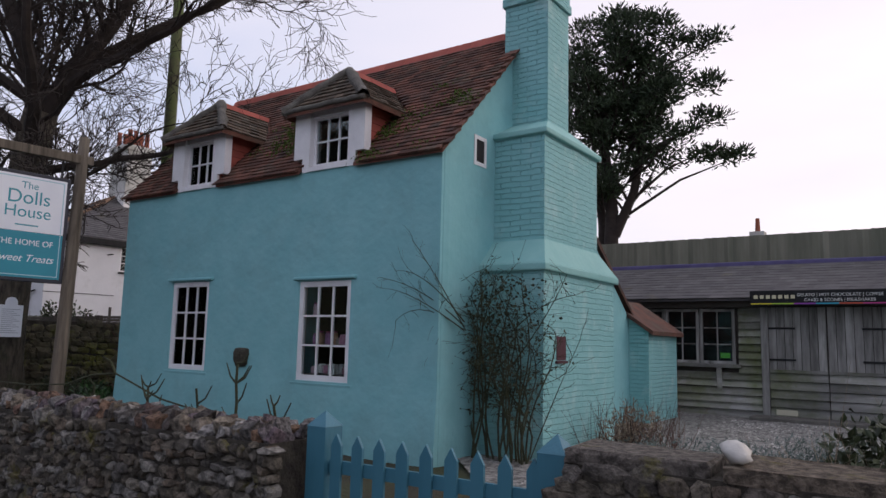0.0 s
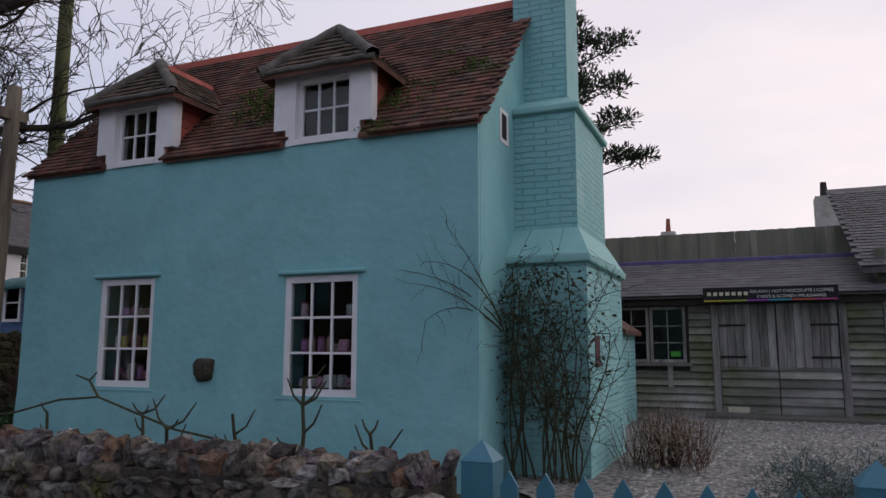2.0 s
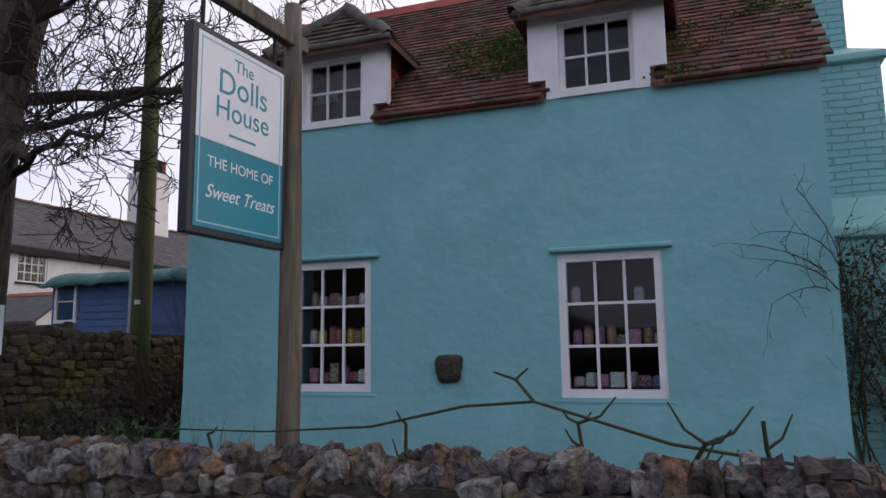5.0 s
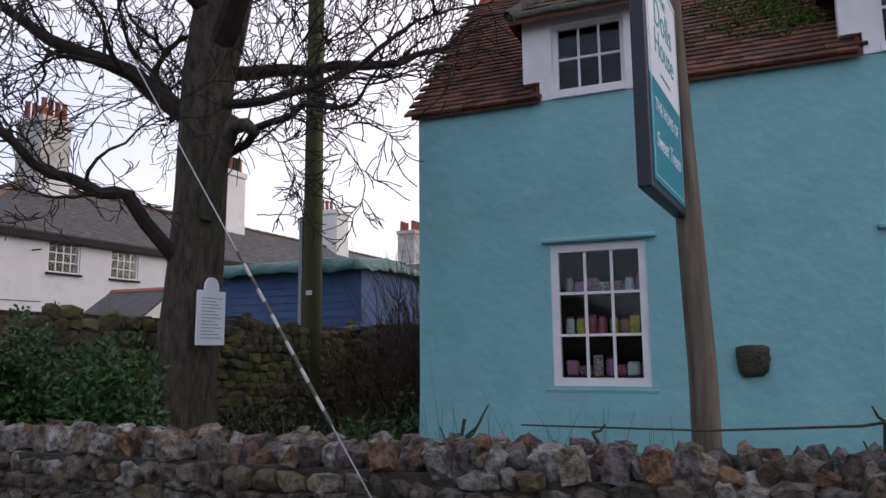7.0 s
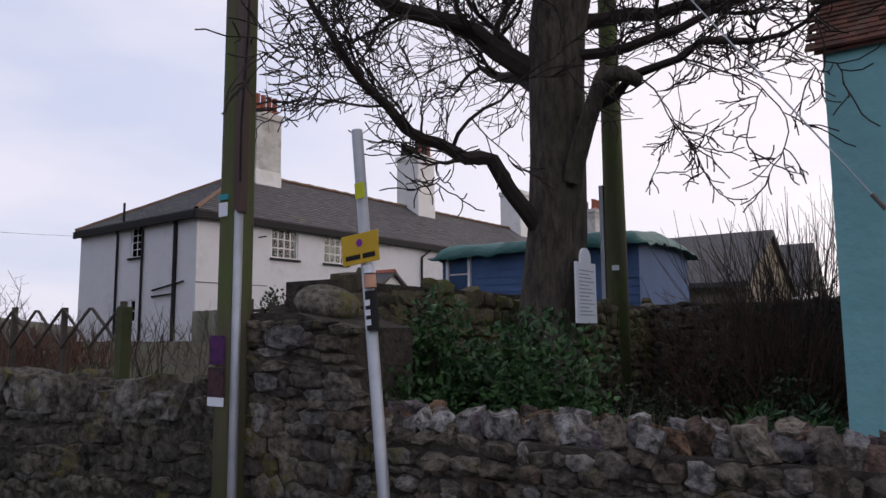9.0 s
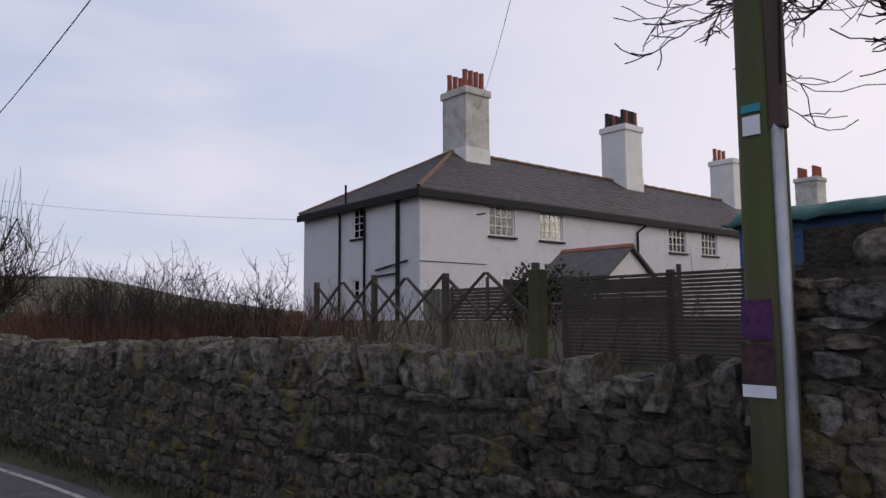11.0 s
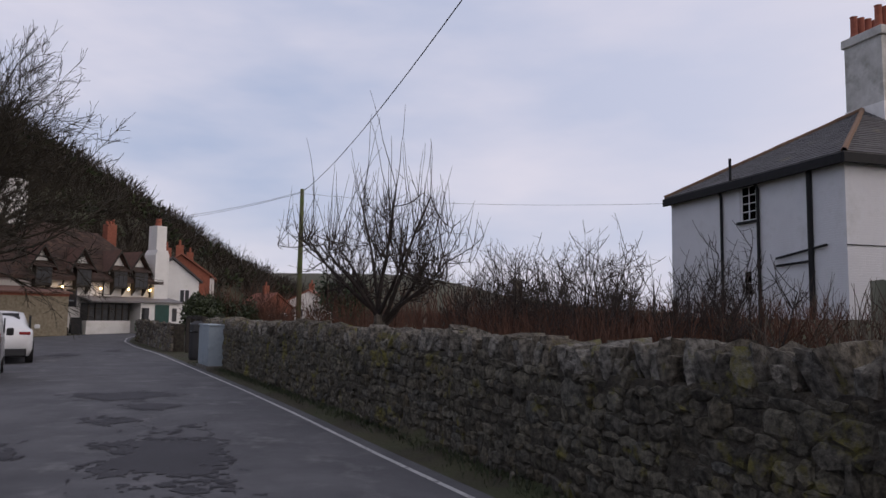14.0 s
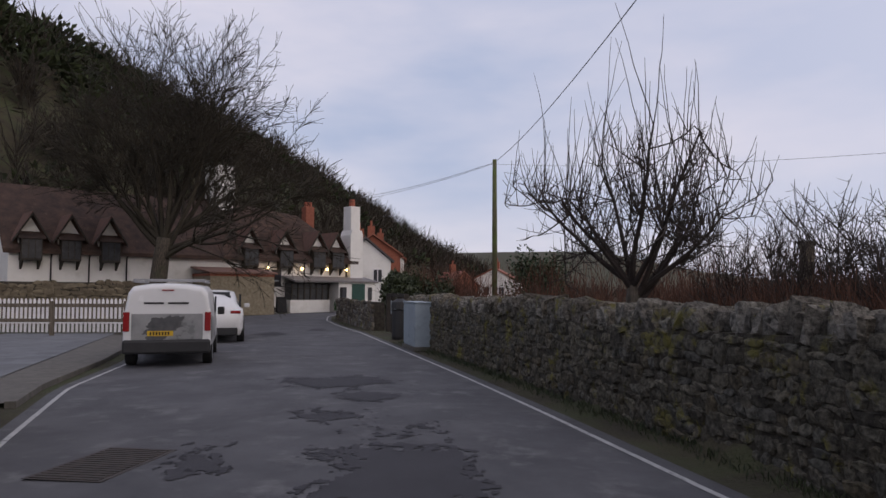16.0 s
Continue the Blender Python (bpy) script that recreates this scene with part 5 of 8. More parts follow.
s.done("tile_run", SLATE_ISL, nroof)["kind"] = "stuff"
rp = thing("far_chimney", "small red chimney pot beyond the fence", "chimney", pose(-4.66, 24, 5.5))
part("chimney_shaft", B(-0.22, 0.22, -0.2, 0.2, -5.2, 0.22, 0.02), CHIMW, rp)
part("chimney_pot", L([(0.08, 0.22), (0.06, 0.65)], 10), POT, rp)

# gravel yard
part_g = part("gravel_yard", ([(-8.5, 11.5, 0.665), (2.5, 9.0, 0.665), (2.5, 16.15, 0.665), (-8.5, 16.15, 0.665), (-3.6, 6.0, 0.665), (-2.2, 4.7, 0.665), (2.5, 6.0, 0.665)], [(0, 1, 2, 3), (0, 4, 6, 1), (4, 5, 6)]), GRAVEL)
tagged(part_g, "pale gravel yard before the barn", "yard", kind="structure")

s, r_ = Soup(), random.Random(64)
for k in range(5200):
    x, y = r_.uniform(-3.6, 1.6), 6.6 + 9.2 * r_.random() ** 1.3
    q, a = r_.uniform(0.014, 0.034), r_.uniform(0, 6.28)
    b0 = len(s.v)
    s.v += [Vector((x + q * math.cos(a + i * 1.571) * r_.uniform(0.7, 1.2), y + q * math.sin(a + i * 1.571), 0.664)) for i in range(4)] + [Vector((x + q * 0.2, y, 0.665 + q * r_.uniform(0.4, 0.9)))]
    s.f += [(b0 + i, b0 + (i + 1) % 4, b0 + 4) for i in range(4)]
tagged(s.done("gravel", mat("gravel_stone", (0.16, 0.15, 0.14), (0.42, 0.40, 0.37), 3.0, 0.9, 0.3, 60, island=0.55)), "loose pale pebbles over the yard", "gravel", kind="stuff")
tagged(part("barn_threshold", B(-3.3, 0.2, 15.55, 16.14, 0.55, 0.735, 0.015), KERB), "worn concrete threshold before the barn doors", "step", kind="structure")

# ---- hanging sign on its post ----
sign = thing("hanging_sign", "tall oak post with bracket and hanging painted name board", "sign", pose(-8.63, 4.5, 0.55))
s = Soup()
s.tube([(0, 0, 0), (0.0, 0.03, 1.2), (-0.04, 0.08, 2.4), (-0.07, 0.12, 3.3), (-0.09, 0.14, 3.92)], [0.085, 0.08, 0.074, 0.068, 0.064], 12)
s.done("post", OAKPOST, sign, smooth=True)
SA = 265.0
SM = pose(-0.07, 0.05, 0, 0, 0, SA)
bm = bmesh.new()
box(bm, -0.2, 1.02, -0.04, 0.04, 3.58, 3.69, 0.01, SM)
part("bracket", bm, OAKPOST, sign)
for x in (0.15, 0.85):
    part("hanger", B(x - 0.012, x + 0.012, -0.008, 0.008, 3.34, 3.6, 0, SM), BLACK, sign)
nb = part("name_board", B(0.05, 0.96, -0.035, 0.035, 2.08, 3.36, 0.008, SM), NAVY, sign)
for side in (-1, 1):
    q = SM @ (pose(0.96, 0.036, 0, 0, 0, 180) if side > 0 else pose(0.05, -0.036, 0))
    part("upper_panel", B(0.045, 0.865, -0.004, 0.0, 2.66, 3.315, 0, q), PAPER, nb)
    part("lower_panel", B(0.045, 0.865, -0.004, 0.0, 2.125, 2.657, 0, q), SIGNBLUE, nb)
    for a, b, c, d in ((0.07, 0.84, 2.15, 2.16), (0.07, 0.84, 3.28, 3.29), (0.07, 0.08, 2.15, 3.29), (0.83, 0.84, 2.15, 3.29)):
        part("border_line", B(a, b, -0.006, -0.0041, c, d, 0, q), mat("pale_blue_line", (0.35, 0.55, 0.62), None, 4, 0.5), nb)
    for word, size, z, ink in (("The", 0.12, 3.16, SIGNINK), ("Dolls", 0.225, 2.985, SIGNINK), ("House", 0.195, 2.825, SIGNINK), ("THE HOME OF", 0.095, 2.50, PAPER)):
        lettering(word, size, q @ pose(0.455, -0.0045, z, 90, 0, 0), ink, nb, align="CENTER")
    part("small_print", B(0.33, 0.58, -0.006, -0.0041, 2.725, 2.74, 0, q), SIGNINK, nb)
    lettering("Sweet Treats", 0.12, q @ pose(0.455, -0.0045, 2.31, 90, 0, 0), PAPER, nb, align="CENTER", shear=0.35)

# ---- white terrace beyond the garden ----
terrace = thing("white_terrace", "long white-painted terrace with hipped slate roof and tall chimneys", "house", pose(-34.3, 16.95, 1.4, 0, 0, -2.3))
TL, TD, TE, TR = 52.0, 9.15, 5.36, 8.4   # length, depth, eaves, ridge above base
bm = bmesh.new()
wins = [(3.6, 5.08), (6.62, 8.12), (16.4, 18.0), (19.5, 21.1), (29.0, 30.6), (37.5, 39.1)]
# long face looks towards +x: build along y with openings
def long_face(bm, holes):
    ys = sorted({0.0, TL, *[h for w in holes for h in w[:2]]})
    for a, b in zip(ys, ys[1:]):
        hs = [h for h in holes if h[0] < (a + b) / 2 < h[1]]
        if hs:
            box(bm, -0.3, 0, a, b, -1, hs[0][2])
            box(bm, -0.3, 0, a, b, hs[0][3], TE)
        else:
            box(bm, -0.3, 0, a, b, -1, TE)
holes = [(a, b, 3.78, 5.07) for a, b in wins]
long_face(bm, holes)
weld(bm)
part("east_wall", bm, LIME, terrace)
bm = bmesh.new()
holed(bm, -TD, -0.3, -1, TE, 0, 0.3, [(-4.8, -3.95, 3.80, 5.1), (-4.75, -4.25, 1.1, 2.05)])
part("end_wall", bm, LIME, terrace)
part("rear_wall", B(-TD, -TD + 0.3, 0.3, TL, -1, TE), LIME, terrace)
part("far_wall", B(-TD + 0.3, -0.3, TL - 0.3, TL, -1, TE), LIME, terrace)
# added near-black screens, imitating dark rooms behind the sashes
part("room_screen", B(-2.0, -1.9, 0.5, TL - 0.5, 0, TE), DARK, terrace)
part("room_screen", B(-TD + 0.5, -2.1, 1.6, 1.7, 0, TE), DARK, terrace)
for a, b, c, d in holes:
    sash(terrace, pose(-0.05, a, c, 0, 0, 90), b - a, d - c, 4, 3, 0.07, 0.035)
    part("sill", B(-0.05, 0.1, a - 0.08, b + 0.08, c - 0.09, c, 0.01), BLACK, terrace)
sash(terrace, pose(-4.8, 0.05, 3.80), 0.85, 1.3, 2, 4, 0.06, 0.03)
part("sill", B(-4.9, -3.85, -0.1, 0.05, 3.71, 3.80, 0.01), BLACK, terrace)
sash(terrace, pose(-4.75, 0.05, 1.1), 0.5, 0.95, 1, 2, 0.06, 0.03)
# ground-floor openings seen over the fence
for y in (4.2, 7.4):
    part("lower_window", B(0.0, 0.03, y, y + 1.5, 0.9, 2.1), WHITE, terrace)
    # opaque pane, its near-black standing in for the unlit room
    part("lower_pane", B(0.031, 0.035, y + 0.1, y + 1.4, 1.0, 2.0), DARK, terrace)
# hipped roof
o = 0.2
v = [(o, -o, TE), (o, TL + o, TE), (-TD - o, TL + o, TE), (-TD - o, -o, TE), (-TD / 2, 5.5, TR), (-TD / 2, TL - 4.9, TR)]
v += [(x, y, z - 0.14) for x, y, z in v]
f = [(0, 1, 5, 4), (1, 2, 5), (2, 3, 4, 5), (3, 0, 4), (6, 7, 1, 0), (7, 8, 2, 1), (8, 9, 3, 2), (9, 6, 0, 3), (6, 9, 8, 7)]
troof = part("roof", (v, f), SLATE_ISL, terrace)
rng = random.Random(8)
s = Soup()


def slates(a, b, t0, t1, rows, w):
    a, b, t0, t1 = (Vector(q) for q in (a, b, t0, t1))
    nrm = (b - a).cross(t0 - a).normalized()
    for r in range(rows):
        p, q, p2, q2 = a.lerp(t0, r / rows), b.lerp(t1, r / rows), a.lerp(t0, (r + 1.1) / rows), b.lerp(t1, (r + 1.1) / rows)
        cnt = max(1, int((q - p).length / w))
        for i in range(cnt):
            off = nrm * rng.uniform(0.022, 0.03)
            c0, c1, h1, h0 = p.lerp(q, i / cnt), p.lerp(q, (i + 0.97) / cnt), p2.lerp(q2, (i + 0.97) / cnt), p2.lerp(q2, i / cnt)
            n0 = len(s.v)
            s.v += [c0 + off, c1 + off, h1 + nrm * 0.006, h0 + nrm * 0.006, c0, c1]
            s.f += [(n0, n0 + 1, n0 + 2, n0 + 3), (n0 + 4, n0 + 5, n0 + 1, n0)]


slates(v[0], (o, 28, TE), v[4], (-TD / 2, 28, TR), 24, 0.36)
slates(v[3], v[0], v[4], v[4], 24, 0.36)
s.done("slate_run", SLATE_ISL, troof)["kind"] = "stuff"
part("gutter", B(o, o + 0.11, -o - 0.1, TL + o, TE - 0.36, TE - 0.05, 0.02), BLACK, terrace)
part("gutter", B(-TD - o, o, -o - 0.11, -o, TE - 0.36, TE - 0.05, 0.02), BLACK, terrace)
part("soffit", B(-TD - 0.16, 0.18, -0.18, TL + 0.16, TE - 0.30, TE - 0.145), BLACK, terrace)
s = Soup()
for e0, e1 in (((o, -o, TE + 0.03), (-TD / 2, 5.5, TR + 0.04)), ((-TD - o, -o, TE + 0.03), (-TD / 2, 5.5, TR + 0.04))):
    s.tube([Vector(e0).lerp(Vector(e1), i / 20) + rvec(rng) * 0.01 for i in range(21)], [0.09] * 21, 6)
s.tube([(-TD / 2, 5.5 + i * (TL - 9.8) / 90, TR + 0.05 + 0.03 * (i % 2)) for i in range(91)], [0.10] * 91, 6)
s.done("ridge_tiles", mat("lichen_ridge", (0.13, 0.075, 0.05), (0.2, 0.13, 0.085), 3, 0.9, 0.4, 20), troof)


def stack(y, top, w, d, pots, potm, body, base=7.2):
    CX = -TD / 2 + 0.1
    c = part("chimney", B(CX - w / 2, CX + w / 2, y - d / 2, y + d / 2, base, top - 0.35), body, terrace)
    part("chimney_cap", B(CX - w / 2 - 0.09, CX + w / 2 + 0.09, y - d / 2 - 0.09, y + d / 2 + 0.09, top - 0.35, top, 0.03), body, c)
    for i in range(pots):
        for k in range(2 if pots > 3 else 1):
            part("chimney_pot", L([(0.15, top), (0.17, top + 0.08), (0.13, top + 0.2), (0.125, top + 0.85), (0.15, top + 0.9)], 10, pose(CX - w / 2 + 0.3 + k * (w - 0.6), y - d / 2 + 0.22 + i * (d - 0.44) / max(1, pots - 1), 0)), potm[(i + k) % len(potm)], c)
    part("flashing_skirt", B(CX - w / 2 - 0.03, CX + w / 2 + 0.03, y - d / 2 - 0.03, y + d / 2 + 0.03, base, TR + 0.12), LIME2, c)


stack(6.25, 11.45, 1.75, 1.5, 4, [POT], CHIMW)
stack(18.6, 11.7, 1.75, 1.6, 5, [POTK, POTK, POT], LIME2)
stack(30.6, 11.3, 1.75, 1.6, 3, [POT], LIME2)
stack(43.4, 11.6, 1.75, 1.6, 5, [POT], CHIMW)
# drainpipes
for pts, r in (([(-5.75, -0.2, TE - 0.1), (-5.75, -0.08, TE - 0.5), (-5.75, -0.08, -0.8)], 0.055), ([(-3.75, -0.3, TE - 0.1), (-3.75, -0.08, TE - 0.5), (-3.75, -0.08, -0.8)], 0.055), ([(-1.35, -0.08, TE - 0.15), (-1.35, -0.08, -0.8)], 0.085), ([(-2.9, -0.08, 2.35), (-0.7, -0.08, 2.62)], 0.04), ([(-2.9, -0.08, 2.1), (-1.4, -0.08, 2.16)], 0.04), ([(0.08, 13.6, 2.6), (0.08, 13.6, 4.6), (0.3, 14.0, 4.95)], 0.06), ([(-4.9, -0.3, TE), (-4.9, -0.3, TE + 0.8)], 0.05)):
    s = Soup()
    s.tube(pts, [r] * len(pts), 8)
    s.done("drainpipe", BLACK, terrace, "black cast-iron pipe")
part("cable", B(0.005, 0.02, -0.02, 3.4, 2.55, 2.58), BLACK, terrace)
part("lamp_bracket", B(0.0, 0.5, 2.9, 2.95, 4.55, 4.6), BLACK, terrace)

# outbuilding with its gable by the fence
ob_ = thing("outbuilding", "small slate-roofed outbuilding with a white gable", "shed", pose(-29.4, 18.4, 1.4))
part("wall_shell", P([(0, 0), (2.4, 0), (2.4, 1.75), (1.2, 2.6), (0, 1.75)], 0, 2.6, "x"), LIME2, ob_)
part("roof", P([(-0.25, 1.6), (1.2, 2.63), (2.65, 1.6), (2.65, 1.7), (1.2, 2.73), (-0.25, 1.7)], -0.2, 2.75, "x"), SLATE_ISL, ob_)
part("ridge_tile", P([(1.08, 2.67), (1.2, 2.79), (1.32, 2.67)], -0.2, 2.75, "x"), POT, ob_)

# lattice-topped garden fence
TRELLIS = mat("dark_trellis_wood", (0.05, 0.042, 0.035), (0.09, 0.075, 0.06), 6, 0.9, 0.5, 30)
lat = thing("trellis_fence", "open diamond trellis on dark posts behind the road wall", "fence", pose(-19.55, 3.43, 0.75, 0, 0, 1.5))
for i in range(4):
    part("post", B(i * 0.95 - 0.022, i * 0.95 + 0.022, -0.022, 0.022, -0.1, 1.40 + 0.03 * (i % 2)), TRELLIS, lat)
for i in range(6):
    x = i * 0.475
    for a, b in ((1.02, 1.38), (1.38, 1.02)):
        s = Soup()
        s.tube([(x, -0.03 + 0.02 * (a > b), a), (x + 0.475, -0.03 + 0.02 * (a > b), b)], [0.014, 0.014], 4)
        s.done("lattice_bar", TRELLIS, lat)
part("rail", B(0, 2.85, -0.025, 0.025, 0.62, 0.67), TRELLIS, lat)
gp = part("gate_post", B(-0.05, 0.05, -0.05, 0.05, 0, 1.38, 0.01), mat("mossy_post", (0.035, 0.042, 0.018), (0.075, 0.085, 0.035), 5, 0.95, 0.5, 30))
gp.matrix_world = pose(-16.68, 3.5, 0.75)
tagged(gp, "thick square wooden post green with algae", "post")

# blue shed with its tarpaulin
shed = thing("blue_shed", "blue-painted board shed under a green tarpaulin", "shed", pose(-19.6, 12.5, 1.3))
swall = part("shed_wall", B(0.02, 4.3, 0.02, 3.0, -0.3, 2.35), BLUE, shed)
for k in range(16):
    part("board", P([(-0.012, 0), (0.02, 0), (0.02, 0.155), (0.006, 0.155)], 0, 4.32, "x"), BLUE, swall).matrix_local = pose(0, 0, -0.1 + k * 0.152)
bm = bmesh.new()
bmesh.ops.create_grid(bm, x_segments=40, y_segments=22, size=0.5)
for v in bm.verts:
    x, y = v.co.x, v.co.y
    u = min(1, max(abs(x), abs(y)) * 2)
    z = 2.55 - 0.28 * smooth01(0.86, 1.0, u) - abs(y) * 0.25
    v.co = Vector((2.15 + x * 4.75, 1.5 + y * 3.5, float(z) + 0.05 * noise.noise(Vector((x * 9, y * 9, 0))) - (0.08 * noise.noise(Vector((x * 14, y * 14, 3))) if u > 0.9 else 0)))
tp = part("tarpaulin", bm, TARP, shed, "creased green tarpaulin roof cover", smooth=True)
tp.modifiers.new("thickness", "SOLIDIFY").thickness = 0.02
sash(shed, pose(0.12, -0.06, 1.35), 0.62, 0.95, 1, 2, 0.07, 0.03)

# grey stone barn behind
gb = thing("stone_barn", "grey stone barn with a stone-tiled gable roof", "barn", pose(-18.6, 18.0, 1.2))
part("wall_shell", P([(0, -0.5), (6.0, -0.5), (6.0, 1.85), (3.0, 3.25), (0, 1.85)], 0, 3.9, "x"), OCHRE_STONE, gb)
part("roof", P([(-0.25, 1.75), (3.0, 3.3), (6.25, 1.75), (6.25, 1.87), (3.0, 3.45), (-0.25, 1.87)], -0.1, 4.02, "x"), SLATE_ISL, gb)
fb = thing("far_cottage_roof", "long low slate roof beyond the gardens", "house", pose(-32, 34, 1.4))
part("wall_shell", B(2, 16, 0, 6, -0.5, 2.5), LIME2, fb)
part("roof", P([(-0.3, 2.4), (3.0, 4.6), (6.3, 2.4)], 1.8, 16.2, "x"), SLATE_ISL, fb)

# ---- the big bare tree by the cottage ----
rng = random.Random(77)
tree = thing("sycamore_tree", "large bare tree with a thick mossy trunk and crooked limbs", "tree", pose(-14.0, 6.3, 0.55))
TO = Vector((-14.0, 6.3, 0.55))


def tp_(x, z, y=6.3):
    return Vector((x, y, z)) - TO


s = Soup()
spine = [tp_(-14.12, 0.4), tp_(-14.08, 0.9), tp_(-14.0, 1.5), tp_(-13.93, 2.2), tp_(-13.86, 2.9), tp_(-13.83, 3.6), tp_(-13.82, 4.3), tp_(-13.80, 4.9), tp_(-13.72, 5.5, 6.35), tp_(-13.60, 6.1, 6.4)]
n = 16
rad = [0.52, 0.42, 0.345, 0.31, 0.29, 0.275, 0.275, 0.285, 0.30, 0.28]
b0 = len(s.v)
s.tube(spine, rad, n)
for i, v in enumerate(s.v):
    a = 2 * math.pi * (i % n) / n
    ring = i // n
    k = 1 + (0.10 if ring > 1 else 0.24) * math.sin(a * 3 + ring * 0.35) * 0.6 + 0.04 * math.sin(a * 5 + ring)
    c = spine[min(ring, len(spine) - 1)]
    s.v[i] = c + (v - c) * k
s.done("trunk", BARK, tree, smooth=True)
s = Soup()


def boughs(path, r0, r1, depth, kids, length, ratio=0.62):
    """A hand-laid limb with random side branches."""
    pts = [Vector(path[0])]
    for a, b in zip(path, path[1:]):
        for k in (1, 2, 3):
            pts.append(Vector(a).lerp(Vector(b), k / 3) + rvec(rng) * 0.03)
    m = len(pts) - 1
    radii = [r0 + (r1 - r0) * i / m for i in range(m + 1)]
    s.tube(pts, radii, 7)
    for k in range(kids + 1):
        f = rng.uniform(0.15, 1.0)
        i = min(m - 1, int(f * m))
        d = (pts[i + 1] - pts[i]).normalized()
        limb(s, rng, pts[i], (d + rvec(rng) * 0.9 + Vector((0, 0, 0.15))).normalized(), length * rng.uniform(0.6, 1.15) * (1.1 - 0.3 * f), radii[i] * rng.uniform(0.26, 0.42), depth, 0.03, 0.40, (2, 4), ratio, 0.95, 5, 0.4, 0.0062)
    d = (pts[-1] - pts[-2]).normalized()
    limb(s, rng, pts[-1], d, length, r1, depth, 0.04, 0.42, (2, 4), ratio, 0.95, 5, 0.4, 0.0062)


boughs([tp_(-13.95, 2.85, 6.15), tp_(-14.18, 3.47, 5.62), tp_(-14.41, 3.53, 5.3), tp_(-14.62, 3.7, 4.85), tp_(-14.85, 4.2, 4.4), tp_(-15.2, 5.0, 4.1)], 0.085, 0.025, 3, 8, 1.0)
boughs([tp_(-14.0, 4.5), tp_(-14.6, 5.0, 6.0), tp_(-15.5, 5.4, 5.6), tp_(-16.4, 6.1, 5.3)], 0.13, 0.04, 3, 8, 1.4)
boughs([tp_(-13.9, 4.3), tp_(-14.5, 4.75, 6.9), tp_(-15.2, 5.1, 7.6), tp_(-15.9, 5.6, 8.2)], 0.11, 0.035, 3, 7, 1.4)
boughs([tp_(-13.6, 3.9), tp_(-13.0, 4.2, 6.2), tp_(-12.3, 4.3, 6.0), tp_(-11.6, 4.15, 5.8)], 0.055, 0.02, 3, 6, 1.2)
boughs([tp_(-13.6, 4.6), tp_(-12.9, 4.7, 6.6), tp_(-12.2, 5.0, 6.9), tp_(-11.6, 5.6, 7.2)], 0.06, 0.02, 3, 7, 1.3)
boughs([tp_(-13.7, 5.2), tp_(-12.9, 5.9, 5.9), tp_(-12.2, 6.8, 5.4), tp_(-11.6, 8.0, 5.0)], 0.15, 0.05, 3, 9, 1.9)
boughs([tp_(-13.60, 6.0, 6.4), tp_(-13.2, 6.9, 6.7), tp_(-12.7, 8.0, 7.2), tp_(-12.4, 9.3, 7.6)], 0.24, 0.07, 4, 8, 2.0)
boughs([tp_(-13.65, 6.0, 6.4), tp_(-13.9, 7.0, 6.3), tp_(-14.4, 8.2, 6.0), tp_(-14.9, 9.6, 5.8)], 0.26, 0.07, 4, 9, 2.1)
boughs([tp_(-13.7, 5.6, 6.3), tp_(-13.9, 6.1, 5.6), tp_(-14.4, 6.5, 4.8), tp_(-15.0, 7.0, 4.1)], 0.13, 0.05, 3, 8, 1.7)
boughs([tp_(-13.5, 6.3, 6.4), tp_(-12.6, 7.0, 6.9), tp_(-11.4, 7.6, 7.5), tp_(-10.2, 8.6, 8.2)], 0.12, 0.04, 3, 9, 2.0)
boughs([tp_(-13.6, 6.5, 6.5), tp_(-12.9, 7.8, 7.6), tp_(-12.0, 8.8, 8.8), tp_(-11.2, 9.6, 9.8)], 0.13, 0.04, 3, 9, 2.0)
boughs([tp_(-13.9, 6.2, 6.5), tp_(-14.8, 7.2, 7.4), tp_(-15.8, 8.2, 8.4), tp_(-16.8, 9.3, 9.0)], 0.13, 0.04, 3, 9, 2.0)
boughs([tp_(-13.9, 6.4, 6.3), tp_(-14.9, 7.2, 5.6), tp_(-15.5, 7.8, 5.2), tp_(-16.1, 8.6, 4.9)], 0.12, 0.04, 3, 9, 1.6)
boughs([tp_(-13.7, 5.0, 6.4), tp_(-13.1, 5.3, 7.3), tp_(-12.4, 5.6, 8.2), tp_(-11.8, 6.2, 9.2)], 0.09, 0.03, 3, 7, 1.6)
s.done("crown", TWIG, tree)
# sawn stub on the side of the trunk
s = Soup()
s.tube([tp_(-13.62, 3.3, 6.15), tp_(-13.42, 3.8, 6.1), tp_(-13.22, 4.22, 6.05), tp_(-13.15, 4.3, 6.05)], [0.10, 0.085, 0.08, 0.085], 9)
s.tube([tp_(-13.18, 4.22, 6.05), tp_(-13.0, 4.2, 6.0), tp_(-12.85, 4.08, 5.95)], [0.085, 0.075, 0.06], 8)
s.done("sawn_limb", BARK, tree, smooth=True)

